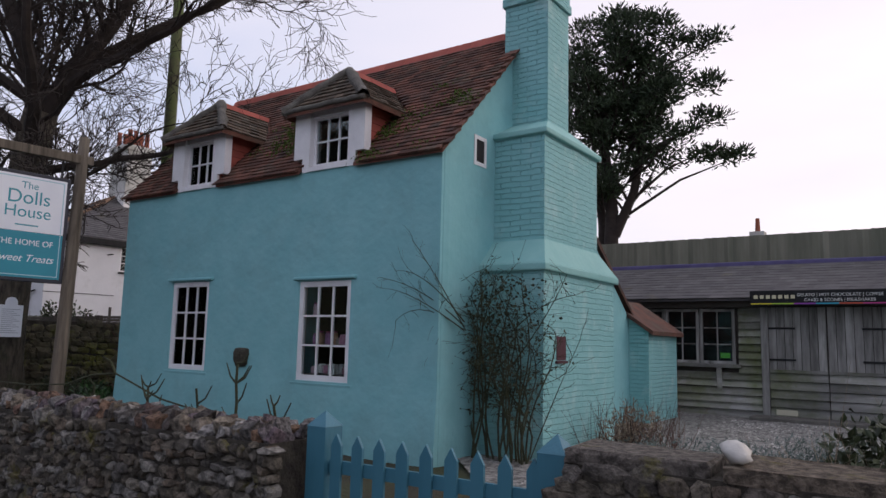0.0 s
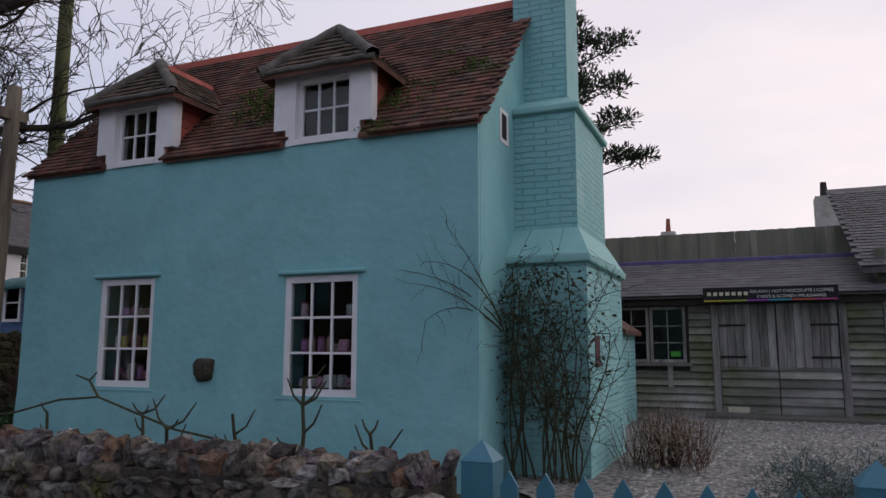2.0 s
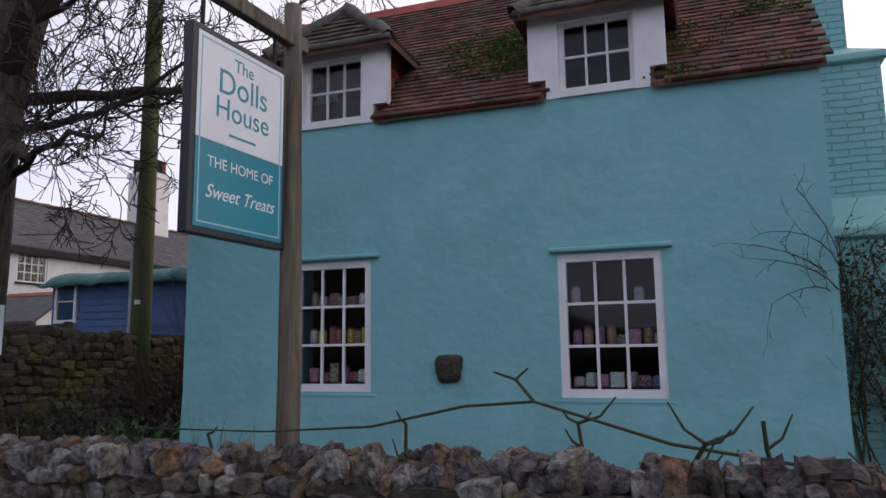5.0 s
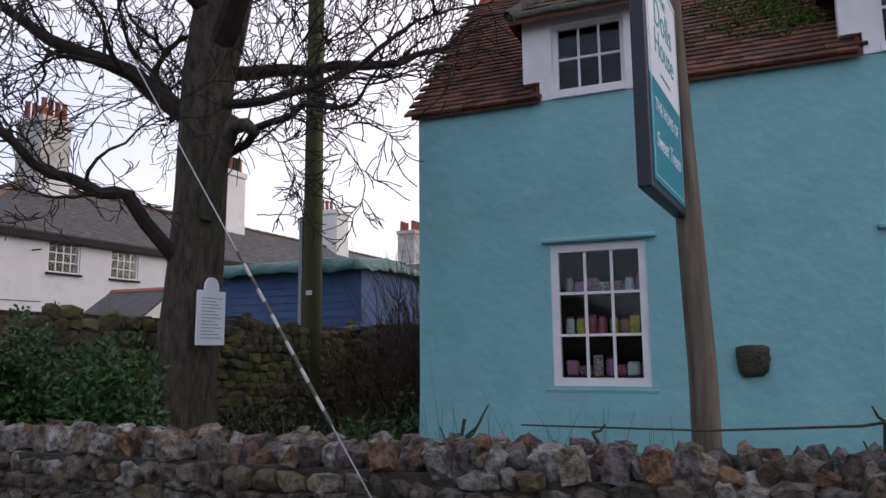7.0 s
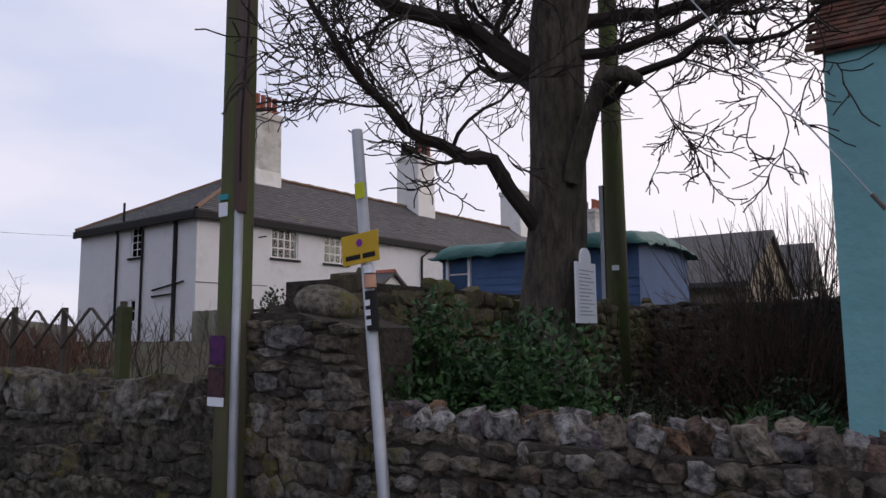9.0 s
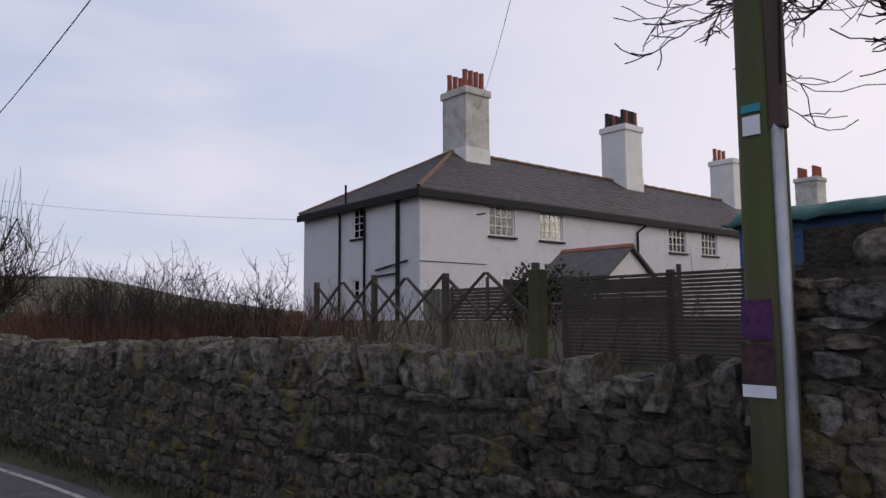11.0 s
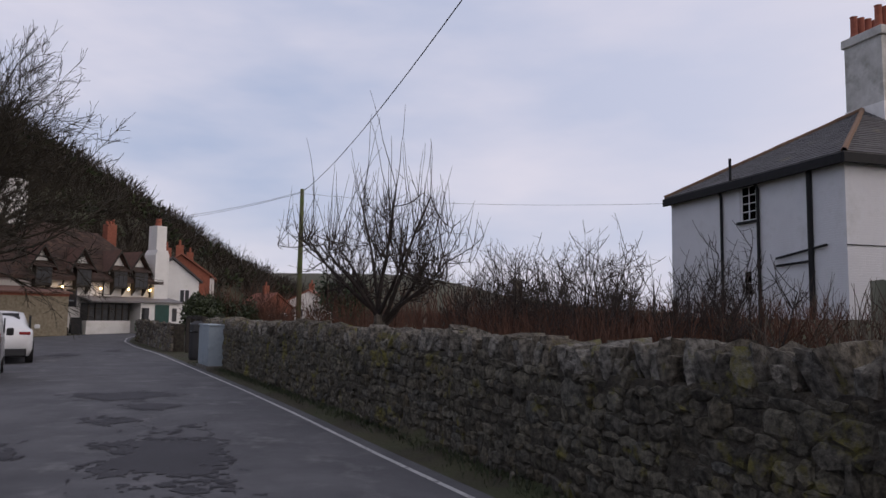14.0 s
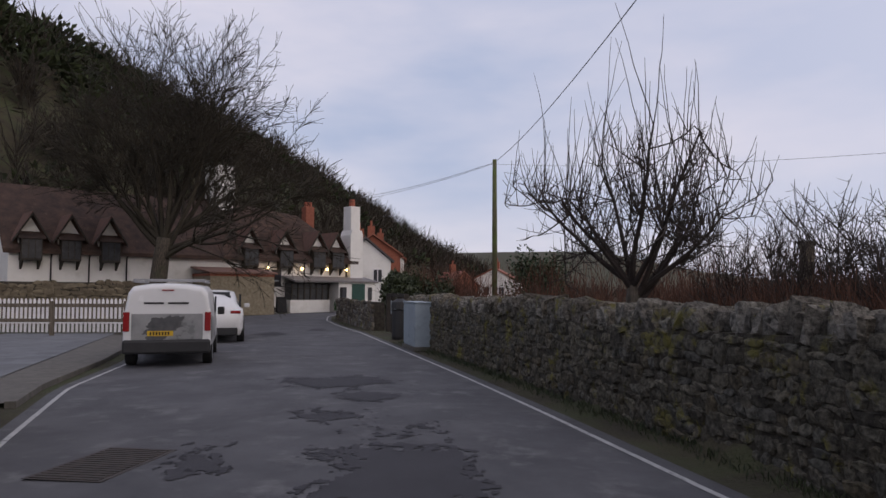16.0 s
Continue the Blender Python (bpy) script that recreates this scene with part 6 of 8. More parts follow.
# white history board on the trunk
hb = thing("notice_board", "white round-topped notice board fixed to the tree", "notice board", pose(-13.50, 6.15, 1.96, 0, 0, 88))
arch = [(-0.2, 0), (0.2, 0), (0.2, 0.56), (0.1, 0.56)] + [(0.1 * math.cos(a), 0.60 + 0.1 * math.sin(a)) for a in np.linspace(0, math.pi, 9)] + [(-0.1, 0.56), (-0.2, 0.56)]
part("board", P(arch, -0.012, 0.012, "y"), PAPER, hb)
INK = mat("grey_ink", (0.35, 0.36, 0.42), None, 4, 0.6)
for i in range(13):
    part("text_line", B(-0.15, 0.15 - 0.05 * ((i * 7) % 3), -0.0145, -0.0125, 0.07 + i * 0.034, 0.08 + i * 0.034), INK, hb)
part("bracket", B(-0.03, 0.03, 0.012, 0.06, 0.1, 0.5), TIMBER, hb)

# ---- poles ----
pole = thing("utility_pole", "green-stained wooden telegraph pole with a steel conduit", "pole", pose(-14.92, 3.28, 0.05))
part("shaft", L([(0.125, -0.2), (0.12, 1.5), (0.115, 4), (0.105, 9.0)], 16), POLEWOOD, pole, smooth=True)
s = Soup()
s.tube([(0.115, -0.075, 0.0), (0.112, -0.072, 1.5), (0.108, -0.07, 2.7)], [0.032] * 3, 10)
s.done("conduit", STEEL, pole, smooth=True)
part("cable_cover", B(0.075, 0.155, -0.10, -0.03, 2.68, 6.0, 0.01), mat("brown_cable_cover", (0.06, 0.035, 0.03), (0.085, 0.05, 0.042), 4, 0.6), pole)
s = Soup()
s.tube([(0.14, -0.08, 5.5), (0.2, -0.1, 4.6), (0.22, -0.12, 4.0), (0.17, -0.12, 3.3), (0.15, -0.1, 2.9)], [0.009] * 5, 6)
s.done("loose_cable", BLACK, pole)
part("poster", B(-0.095, 0.06, -0.13, -0.122, 1.62, 1.82), mat("purple_poster", (0.03, 0.008, 0.05), (0.12, 0.03, 0.13), 25, 0.5), pole)
part("poster", B(-0.10, 0.065, -0.134, -0.124, 1.40, 1.60), mat("dark_poster", (0.015, 0.012, 0.025), (0.10, 0.045, 0.04), 22, 0.5), pole)
part("poster_foot", B(-0.10, 0.065, -0.134, -0.124, 1.335, 1.395), PAPER, pole)
part("number_plate", B(-0.05, 0.05, -0.125, -0.118, 2.78, 2.82), mat("cyan_tag", (0.02, 0.25, 0.3), (0.03, 0.3, 0.35), 4, 0.5), pole)
part("number_plate", B(-0.045, 0.045, -0.125, -0.118, 2.66, 2.76), PAPER, pole)

bpole = thing("utility_pole", "dark weathered telegraph pole behind the side wall", "pole", pose(-14.62, 9.75, 0.8))
part("shaft", L([(0.16, -0.3), (0.155, 2), (0.14, 5), (0.12, 9.5)], 14), POLEWOOD, bpole, smooth=True)
part("tag", B(0.0, 0.1, -0.17, -0.15, 1.95, 2.02), PAPER, bpole)
part("guard_strip", B(-0.19, -0.13, -0.1, -0.02, 1.2, 3.2), STEEL, bpole)

fpole = thing("utility_pole", "far wooden telegraph pole carrying the street wires", "pole", pose(-58.84, 3.6, 0.5))
part("shaft", L([(0.15, -0.5), (0.14, 4), (0.11, 8.25)], 12), POLEWOOD, fpole, smooth=True)
for k in range(5):
    part("step_iron", B(-0.2, 0.2, -0.012, 0.012, 4.5 + k * 0.7, 4.525 + k * 0.7), BLACK, fpole)


def wire(a, b, sag, r=0.011, label="thin black overhead wire between poles"):
    s = Soup()
    a, b = Vector(a), Vector(b)
    s.tube([a.lerp(b, i / 24) - Vector((0, 0, sag * 4 * (i / 24) * (1 - i / 24))) for i in range(25)], [r] * 25, 5)
    tagged(s.done("overhead_wire", BLACK), label, "wire", group="overhead wires")


wire((-58.84, 3.6, 8.6), (-15.03, 3.28, 8.9), 1.0, 0.013)
wire((-58.84, 3.6, 8.6), (-73.5, -6.5, 8.2), 0.3)
wire((-58.84, 3.6, 8.55), (-73.5, -6.9, 7.9), 0.3)
wire((-58.84, 3.6, 8.5), (-43.2, 17.2, 6.5), 0.3, 0.007)
wire((-15.03, 3.28, 8.8), (-38.4, 24.0, 12.0), 0.8, 0.008)
wire((-15.03, 3.28, 8.6), (-14.62, 9.75, 9.5), 0.2)

# stay wire of the near pole, with its striped guard
gs = thing("stay_wire", "slanting steel stay wire with a black and white striped guard", "stay wire", pose(-10.02, 3.42, 1.0))
ga, gb_ = Vector((-10.02, 3.42, 1.0)), Vector((-14.98, 3.3, 8.5))
s = Soup()
s.tube([ga, gb_], [0.004, 0.004], 5)
under(s.done("wire", STEEL, gs), gs)
for k in range(13):
    s = Soup()
    s.tube([ga.lerp(gb_, 0.068 + k * 0.0095), ga.lerp(gb_, 0.068 + (k + 0.97) * 0.0095)], [0.010, 0.010], 7)
    under(s.done("guard_band", mat("dull_white_band", (0.42, 0.42, 0.40), (0.5, 0.5, 0.48), 9, 0.6) if k % 2 else mat("dark_band", (0.07, 0.068, 0.06), (0.11, 0.105, 0.09), 4, 0.6), gs), gs)

# leaning bus-stop post
bus = thing("sign_post", "leaning grey steel post with a yellow notice plate", "sign post", pose(-13.44, 3.27, 0.12))
lean = Vector((-0.33, 0.02, 3.05))
s = Soup()
s.tube([(0, 0, 0), lean], [0.038, 0.036], 12)
post_ = s.done("post", STEEL, bus, smooth=True)
BA = pose(0, 0, 0, 0, -5.4, 0)
part("yellow_plate", B(-0.17, 0.13, -0.052, -0.046, 2.19, 2.38, 0.004, BA), YELLOW, bus)
for a, b, c, d in ((-0.14, -0.02, 2.22, 2.25), (0.0, 0.1, 2.22, 2.25)):
    part("plate_print", B(a, b, -0.0545, -0.0525, c, d, 0, BA), BLACK, bus)
part("plate_print", L([(0.025, 0), (0.025, 0.002)], 12, BA @ pose(-0.02, -0.053, 2.32, 90, 0, 0)), mat("violet_print", (0.2, 0.03, 0.3), None, 4, 0.5), bus)
part("reflector", B(-0.036, 0.036, -0.046, -0.036, 2.60, 2.70, 0, BA), mat("lime_reflector", (0.5, 0.55, 0.02), (0.6, 0.62, 0.03), 4, 0.4), bus)
for z0, z1, m_ in ((1.78, 2.02, BLACK), (2.04, 2.12, mat("orange_tag", (0.5, 0.25, 0.15), (0.55, 0.3, 0.2), 4, 0.5)), (2.13, 2.18, PAPER)):
    part("sleeve", L([(0.0385, z0), (0.0385, z1)], 12, BA), m_, bus)
for k in range(3):
    part("sleeve_print", B(-0.02, 0.02, -0.0415, -0.0395, 1.81 + k * 0.06, 1.845 + k * 0.06, 0, BA), PAPER, bus)

# ---- conifer behind the barn ----
rng = random.Random(9)
con = thing("cypress_tree", "dark windswept evergreen with a forked bare trunk", "tree", pose(-9.95, 25.3, 1.5))
tr, ne = Soup(), Soup()
tr.tube([(-0.2, 0, -1.2), (-0.1, 0, 3), (0.0, 0, 5.5), (-0.3, 0, 8), (-0.6, 0.2, 11)], [0.35, 0.3, 0.24, 0.18, 0.08], 9)
tr.tube([(0.1, 0, 4.6), (0.8, 0.1, 6.2), (1.2, 0.2, 8.5), (1.0, 0.2, 11)], [0.2, 0.17, 0.12, 0.06], 8)
tr.tube([(-0.6, 0.3, -1.2), (-0.5, 0.3, 5), (-0.9, 0.2, 9)], [0.2, 0.16, 0.08], 7)
ends = []
for k in range(60):
    z = rng.uniform(6.2, 12.3)
    a = rng.uniform(0, 2 * math.pi)
    reach = 2.9 * math.sin(math.pi * min(1, max(0.12, (z - 4.8) / 9.0))) ** 0.7 * rng.uniform(0.55, 1.0)
    a0 = Vector((rng.choice([-0.3, 0.6]), 0.1, z - 1.0))
    tip = Vector((a0.x + reach * math.cos(a) * 1.0, reach * math.sin(a) * 0.8, z + rng.uniform(0, 1.2)))
    mid_ = a0.lerp(tip, 0.5) + Vector((0, 0, -0.2))
    tr.tube([a0, mid_, tip], [0.07, 0.045, 0.015], 4)
    for f in (0.5, 0.7, 0.85, 1.0):
        ends.append((a0.lerp(tip, f) + rvec(rng) * 0.35, 0.35 + 0.3 * f))
for q in ((3.4, 0, 7.4), (4.1, 0.2, 7.0), (2.8, -0.2, 8.2), (3.9, 0, 8.5), (3.5, 0.1, 9.8), (-1.0, 0, 12.9), (0.8, 0.3, 13.0), (1.7, 0, 12.4), (2.9, 0.1, 11.6), (3.6, 0.1, 11.3), (0, 0, 12.6)):
    tr.tube([(0.6, 0.1, q[2] - 1.6), (q[0] * 0.6, q[1], q[2] - 0.5), q], [0.07, 0.05, 0.015], 4)
    for j in range(4):
        ends.append((Vector(q) + Vector((rng.uniform(-0.6, 0.4), rng.uniform(-0.3, 0.3), rng.uniform(-0.2, 0.3))), 0.5))
for c, r in ends:
    for j in range(95):
        o = rvec(rng) * r * rng.random() ** 0.5
        o.z *= 0.55
        ne.leaf(c + o, o + Vector((0, 0, 0.25)) + rvec(rng) * 0.3, rng.uniform(0.14, 0.3), 0.07, rng)
tr.done("trunk", TWIG, con, smooth=True)
ne.done("crown", NEEDLE, con)["kind"] = "stuff"

# ---- climbing rose on the chimney ----
rng = random.Random(14)
vine = thing("climbing_rose", "half-bare climbing rose trained up the chimney breast", "plant", pose(-4.8, 7.8, 0.65))
VO = Vector((-4.8, 7.8, 0.65))
cs, lv = Soup(), Soup()
for k in range(26):
    x0 = rng.uniform(-5.25, -4.05)
    y0 = rng.uniform(7.60, 7.82)
    spread_ = rng.uniform(-0.55, 0.5)
    h = rng.uniform(1.3, 2.35)
    pts = []
    for i in range(9):
        f = i / 8
        pts.append(Vector((x0 + spread_ * f ** 1.5 + 0.06 * math.sin(f * 7 + k), y0 + 0.05 * math.sin(f * 9 + k * 2) - 0.25 * max(0, f - 0.75), 0.62 + h * f)) - VO)
    cs.tube(pts, [0.014 - 0.009 * i / 8 for i in range(9)], 4)
    for i in range(3, 9):
        for q in range(2):
            nd = (rvec(rng) + Vector((rng.choice([-0.7, 0.7]), -0.3, 0.3))).normalized()
            tw = limb(cs, rng, pts[i], nd, rng.uniform(0.15, 0.5), 0.005, 1, -0.02, 0.35, (1, 2), 0.6, 0.8, 3, 0.4, 0.0025, 4)
            for t_ in tw[1:]:
                if rng.random() < 0.6:
                    lv.leaf(t_, rvec(rng), rng.uniform(0.03, 0.06), 0.03, rng)
# long whips over the front wall
for a, b, c in (((-4.8, 7.4, 2.25), (-4.95, 6.75, 2.7), (-5.68, 6.9, 2.82)), ((-4.8, 7.4, 2.2), (-4.95, 6.6, 2.6), (-5.55, 6.88, 2.68)), ((-4.78, 7.4, 2.2), (-4.85, 6.9, 2.8), (-5.2, 6.85, 3.25)), ((-4.8, 7.4, 2.2), (-5.0, 6.75, 2.6), (-5.45, 6.88, 2.3)), ((-4.8, 7.4, 2.3), (-4.9, 6.7, 2.9), (-5.42, 6.85, 2.9)), ((-4.3, 7.7, 2.2), (-3.95, 7.8, 2.6), (-3.6, 8.0, 2.65)), ((-4.3, 7.7, 1.8), (-3.9, 7.9, 2.4), (-3.7, 7.95, 2.9)), ((-4.1, 7.8, 0.7), (-3.9, 8.0, 1.4), (-3.65, 8.2, 2.1))):
    A, Bv, C = (Vector(q) - VO for q in (a, b, c))
    pts = [A.lerp(Bv, f).lerp(Bv.lerp(C, f), f) for f in np.linspace(0, 1, 8)]
    cs.tube(pts, [0.008 - 0.005 * i / 7 for i in range(8)], 4)
    for i in range(2, 8):
        limb(cs, rng, pts[i], (pts[i] - pts[i - 1]) * 4 + rvec(rng) * 0.7, rng.uniform(0.12, 0.3), 0.004, 1, 0.02, 0.3, (1, 2), 0.6, 0.8, 3, 0.4, 0.0022, 3)
for k in range(650):
    lv.leaf(Vector((rng.gauss(-4.5, 0.34), rng.uniform(7.62, 7.9), rng.choice([rng.uniform(1.2, 2.9), rng.uniform(2.1, 2.85)]))) - VO, rvec(rng), rng.uniform(0.035, 0.075), 0.036, rng)
cs.done("cane_tangle", GREENCANE, vine)["kind"] = "stuff"
lv.done("foliage", LEAF_DARK, vine)["kind"] = "stuff"

# ---- pruned roses along the garden wall ----


def pruned_rose(x, y, h, seed, tilt):
    r = random.Random(seed)
    ob = thing("pruned_rose", "hard-pruned leafless rose bush behind the garden wall", "plant", pose(x, y, 0.6), group="pruned roses")
    d, p = Vector((tilt, r.uniform(-0.1, 0.1), 1)).normalized(), Vector((0, 0, 0))
    pts = [p]
    for i in range(7):
        d = (d + rvec(r) * 0.16).normalized()
        p = p + d * h / 7
        pts.append(p)
    s = Soup()
    s.tube(pts, [0.018 - 0.001 * i for i in range(8)], 6)
    s.done("main_cane", GREENCANE, ob)
    for k in range(r.randint(4, 6)):
        i = r.randint(4, 7)
        s = Soup()
        dd = Vector((r.choice((-1, 1)) * r.uniform(0.5, 1.0), r.uniform(-0.3, 0.3), r.uniform(0.1, 0.7)))
        l = r.uniform(0.08, 0.24)
        mid2 = pts[i] + dd * l * 0.6
        s.tube([pts[i], mid2, mid2 + (dd + Vector((0, 0, 0.8))) * l * 0.45], [0.010, 0.008, 0.005], 5)
        s.done("side_shoot", GREENCANE, ob)


for i, (x, h, tl) in enumerate(((-5.32, 1.25, 0.22), (-5.55, 1.0, -0.05), (-6.35, 1.02, 0.15), (-6.55, 0.95, -0.3), (-7.75, 0.92, 0.1), (-8.9, 0.9, -0.1), (-10.1, 0.9, 0.15), (-4.65, 0.9, 0.1))):
    pruned_rose(x, 4.35, h, 100 + i, tl)
s = Soup()
s.tube([(-5.6, 4.3, 1.36), (-6.2, 4.25, 1.45), (-6.9, 4.2, 1.66), (-7.3, 4.2, 1.63), (-7.9, 4.25, 1.50), (-8.6, 4.2, 1.46), (-9.6, 4.2, 1.46)], [0.010, 0.010, 0.009, 0.009, 0.008, 0.006, 0.005], 6)
s.tube([(-6.9, 4.2, 1.66), (-7.0, 4.2, 1.78), (-7.12, 4.18, 1.82)], [0.011, 0.01, 0.006], 5)
s.tube([(-7.0, 4.2, 1.78), (-6.93, 4.2, 1.84)], [0.009, 0.006], 5)
tagged(s.done("rose_whip", GREENCANE), "long green rose shoot trained along the wall top", "plant")

# ---- shrubs ----


def leaf_mound(name, label, cat, centre, size, leaves, length, width, material, seed, stems=None, group=""):
    """A loose mound of separate leaves on a few stems, with a ragged outline."""
    r = random.Random(seed)
    ob = thing(name, label, cat, pose(*centre), group=group)
    s, st = Soup(), Soup()
    lobes = [(Vector((r.uniform(-0.7, 0.7) * size[0], r.uniform(-0.7, 0.7) * size[1], r.uniform(0.25, 0.8) * size[2])), r.uniform(0.25, 0.5)) for _ in range(14)]
    for c, rr in lobes:
        st.tube([(c.x * 0.3, c.y * 0.3, -0.1), c * 0.6, c], [0.02, 0.014, 0.006], 4)
    for k in range(leaves):
        c, rr = r.choice(lobes)
        o = rvec(r) * r.random() ** 0.4 * rr
        p = c + Vector((o.x * size[0], o.y * size[1], o.z * size[2]))
        if p.z < 0.0:
            p.z = r.uniform(0, 0.2)
        s.leaf(p, o + rvec(r) * 0.6 + Vector((0, 0, 0.2)), length * r.uniform(0.7, 1.2), width, r)
    st.done("stem_tangle", TWIG, ob)["kind"] = "stuff"
    s.done("foliage", material, ob)["kind"] = "stuff"
    return ob


leaf_mound("laurel_shrub", "dense dark green evergreen shrub behind the low wall", "shrub", (-13.75, 4.75, 0.7), (1.35, 0.55, 1.25), 8200, 0.075, 0.036, LEAF, 41)
leaf_mound("laurel_shrub", "dark evergreen shrub beside the wall pier", "shrub", (-14.25, 4.3, 0.9), (0.7, 0.55, 1.2), 3600, 0.07, 0.034, LEAF, 42)
leaf_mound("bramble_patch", "tangled dark brambles in the shaded side garden", "shrub", (-12.6, 8.9, 0.6), (1.0, 1.0, 0.95), 3000, 0.08, 0.04, LEAF_DARK, 43)
leaf_mound("bramble_patch", "tangled dark brambles below the side wall", "shrub", (-13.4, 7.6, 0.6), (0.9, 0.8, 0.6), 1800, 0.07, 0.04, LEAF_DARK, 44)
leaf_mound("fern_clump", "low green ferns at the cottage corner", "plant", (-12.0, 7.2, 0.6), (0.5, 0.8, 0.55), 1200, 0.14, 0.03, LEAF, 45)
leaf_mound("lavender_bush", "soft grey-green lavender bush behind the wall", "shrub", (-1.75, 6.3, 0.66), (0.75, 0.6, 0.62), 9000, 0.06, 0.009, LAVENDER, 46)
leaf_mound("lavender_bush", "grey-green lavender by the gravel", "shrub", (-0.9, 7.4, 0.66), (0.9, 0.7, 0.55), 8000, 0.06, 0.009, LAVENDER, 47)
leaf_mound("hydrangea_bush", "half-dead flowering bush over the low wall", "shrub", (-0.15, 5.3, 0.66), (0.8, 0.6, 0.95), 2600, 0.07, 0.04, LEAF_DARK, 48)
leaf_mound("winter_bed", "brown dormant plants at the chimney foot", "plant", (-3.35, 9.2, 0.66), (0.45, 0.7, 0.6), 900, 0.08, 0.02, DRYSTEM, 49)


def stems(name, label, cat, region, count, h, material, seed, r0=0.006, lean_=0.25, base=None, fork=True):
    """Upright bare stems over a patch of ground."""
    r = random.Random(seed)
    ob = thing(name, label, cat, pose(region[0], region[2], 0))
    s = Soup()
    for k in range(count):
        x, y = r.uniform(region[0], region[1]), r.uniform(region[2], region[3])
        z = float(ground_z(x, y)) if base is None else base
        hh = r.uniform(*h)
        p = [Vector((x - region[0], y - region[2], z - 0.05))]
        d = Vector((r.gauss(0, lean_), r.gauss(0, lean_), 1))
        for i in range(4):
            d = (d + rvec(r) * 0.16).normalized()
            p.append(p[-1] + d * hh / 4)
        s.tube(p, [r0, r0 * 0.9, r0 * 0.75, r0 * 0.6, r0 * 0.35], 3)
        if fork:
            for q in range(r.randint(1, 3)):
                i = r.randint(1, 3)
                s.tube([p[i], p[i] + (d + rvec(r) * 0.6) * hh * r.uniform(0.15, 0.4)], [r0 * 0.6, r0 * 0.25], 3)
    s.done("brush", material, ob)["kind"] = "stuff"
    return ob


stems("winter_bush", "bare many-stemmed bush against the side wall", "shrub", (-13.1, -12.1, 9.3, 10.4), 130, (1.6, 3.0), TWIG_FAR, 51, 0.009, 0.3)
stems("winter_bush", "tall bare bush rising beside the cottage", "shrub", (-12.8, -11.7, 10.4, 11.6), 110, (2.4, 3.4), TWIG_FAR, 56, 0.009, 0.3)
stems("winter_bush", "brown leafless thicket in the side garden", "shrub", (-13.4, -11.9, 8.2, 10.2), 230, (1.0, 2.1), REDSTEM, 57, 0.007, 0.35)
stems("dry_stalks", "pale dead stalks among the brambles", "plant", (-12.9, -11.9, 4.5, 5.4), 60, (0.4, 0.85), DRYSTEM, 52, 0.003, 0.2)
stems("dead_flower_stems", "bleached dead flower stems over the wall", "plant", (-0.8, 0.6, 4.6, 5.6), 150, (0.6, 1.15), DRYSTEM, 53, 0.004, 0.35)
stems("dry_stalks", "brown seed stalks at the chimney foot", "plant", (-3.8, -2.9, 8.6, 10.2), 160, (0.4, 0.85), REDSTEM, 54, 0.004, 0.25)
stems("wall_weeds", "thin weeds growing along the garden wall", "plant", (-11.3, -8.6, 4.15, 4.5), 40, (0.85, 1.1), GREENCANE, 55, 0.003, 0.15, 0.6)

# ---- garden behind the road wall ----
rng = random.Random(61)
apple = thing("orchard_tree", "leafless fruit tree with upright shoots behind the road wall", "tree", pose(-31.0, 1.96, 0.85))
s = Soup()
s.tube([(0, 0, -0.2), (0.03, 0, 0.4), (0.0, 0.03, 0.85)], [0.14, 0.115, 0.10], 9)
s.done("trunk", BARK, apple, smooth=True)


def swept(soup, r, start, d, length, r0, r1, lift, steps=7):
    """A branch that starts along d and bends upwards."""
    p, d, pts = Vector(start), Vector(d).normalized(), [Vector(start)]
    for i in range(steps):
        d = (d + Vector((0, 0, lift)) + rvec(r) * 0.13).normalized()
        p = p + d * length / steps
        pts.append(p.copy())
    soup.tube(pts, [r0 + (r1 - r0) * i / steps for i in range(steps + 1)], 6 if r0 > 0.02 else 4)
    return pts


s = Soup()
for k in range(10):
    a = 2 * math.pi * k / 10 + rng.uniform(-0.25, 0.25)
    lead = k % 4 == 1
    flat = 0.3 if lead else rng.uniform(0.7, 1.25)
    main = swept(s, rng, (0, 0, rng.uniform(0.45, 0.9)), (math.cos(a) * flat, math.sin(a) * flat + 0.12, 0.8), rng.uniform(2.3, 2.8) if lead else rng.uniform(1.5, 2.0), 0.052, 0.016, 0.06)
    for j in range(9):
        i = rng.randint(2, 7)
        out = rvec(rng) + Vector((math.cos(a) * 0.5, math.sin(a) * 0.5, 0.15))
        sec = swept(s, rng, main[i], out, rng.uniform(0.5, 1.05), 0.014, 0.007, 0.1, 6)
        for q in range(9):
            wild = rng.random() < 0.6
            tw = swept(s, rng, sec[rng.randint(1, 6)], rvec(rng) * (1.0 if wild else 0.45) + Vector((0, 0, 0.2 if wild else 0.8)), rng.uniform(0.2, 0.55) if wild else rng.uniform(0.4, 1.1), 0.008, 0.003, 0.06 if wild else 0.12, 5)
            swept(s, rng, tw[2], rvec(rng) + Vector((0, 0, 0.3)), rng.uniform(0.1, 0.3), 0.005, 0.0025, 0.1, 3)
    for j in range(4):
        swept(s, rng, main[rng.randint(5, 7)], rvec(rng) * 0.35 + Vector((0, 0.08, 1)), rng.uniform(1.2, 2.3), 0.010, 0.0035, 0.1, 6)
s.done("crown", TWIG, apple)
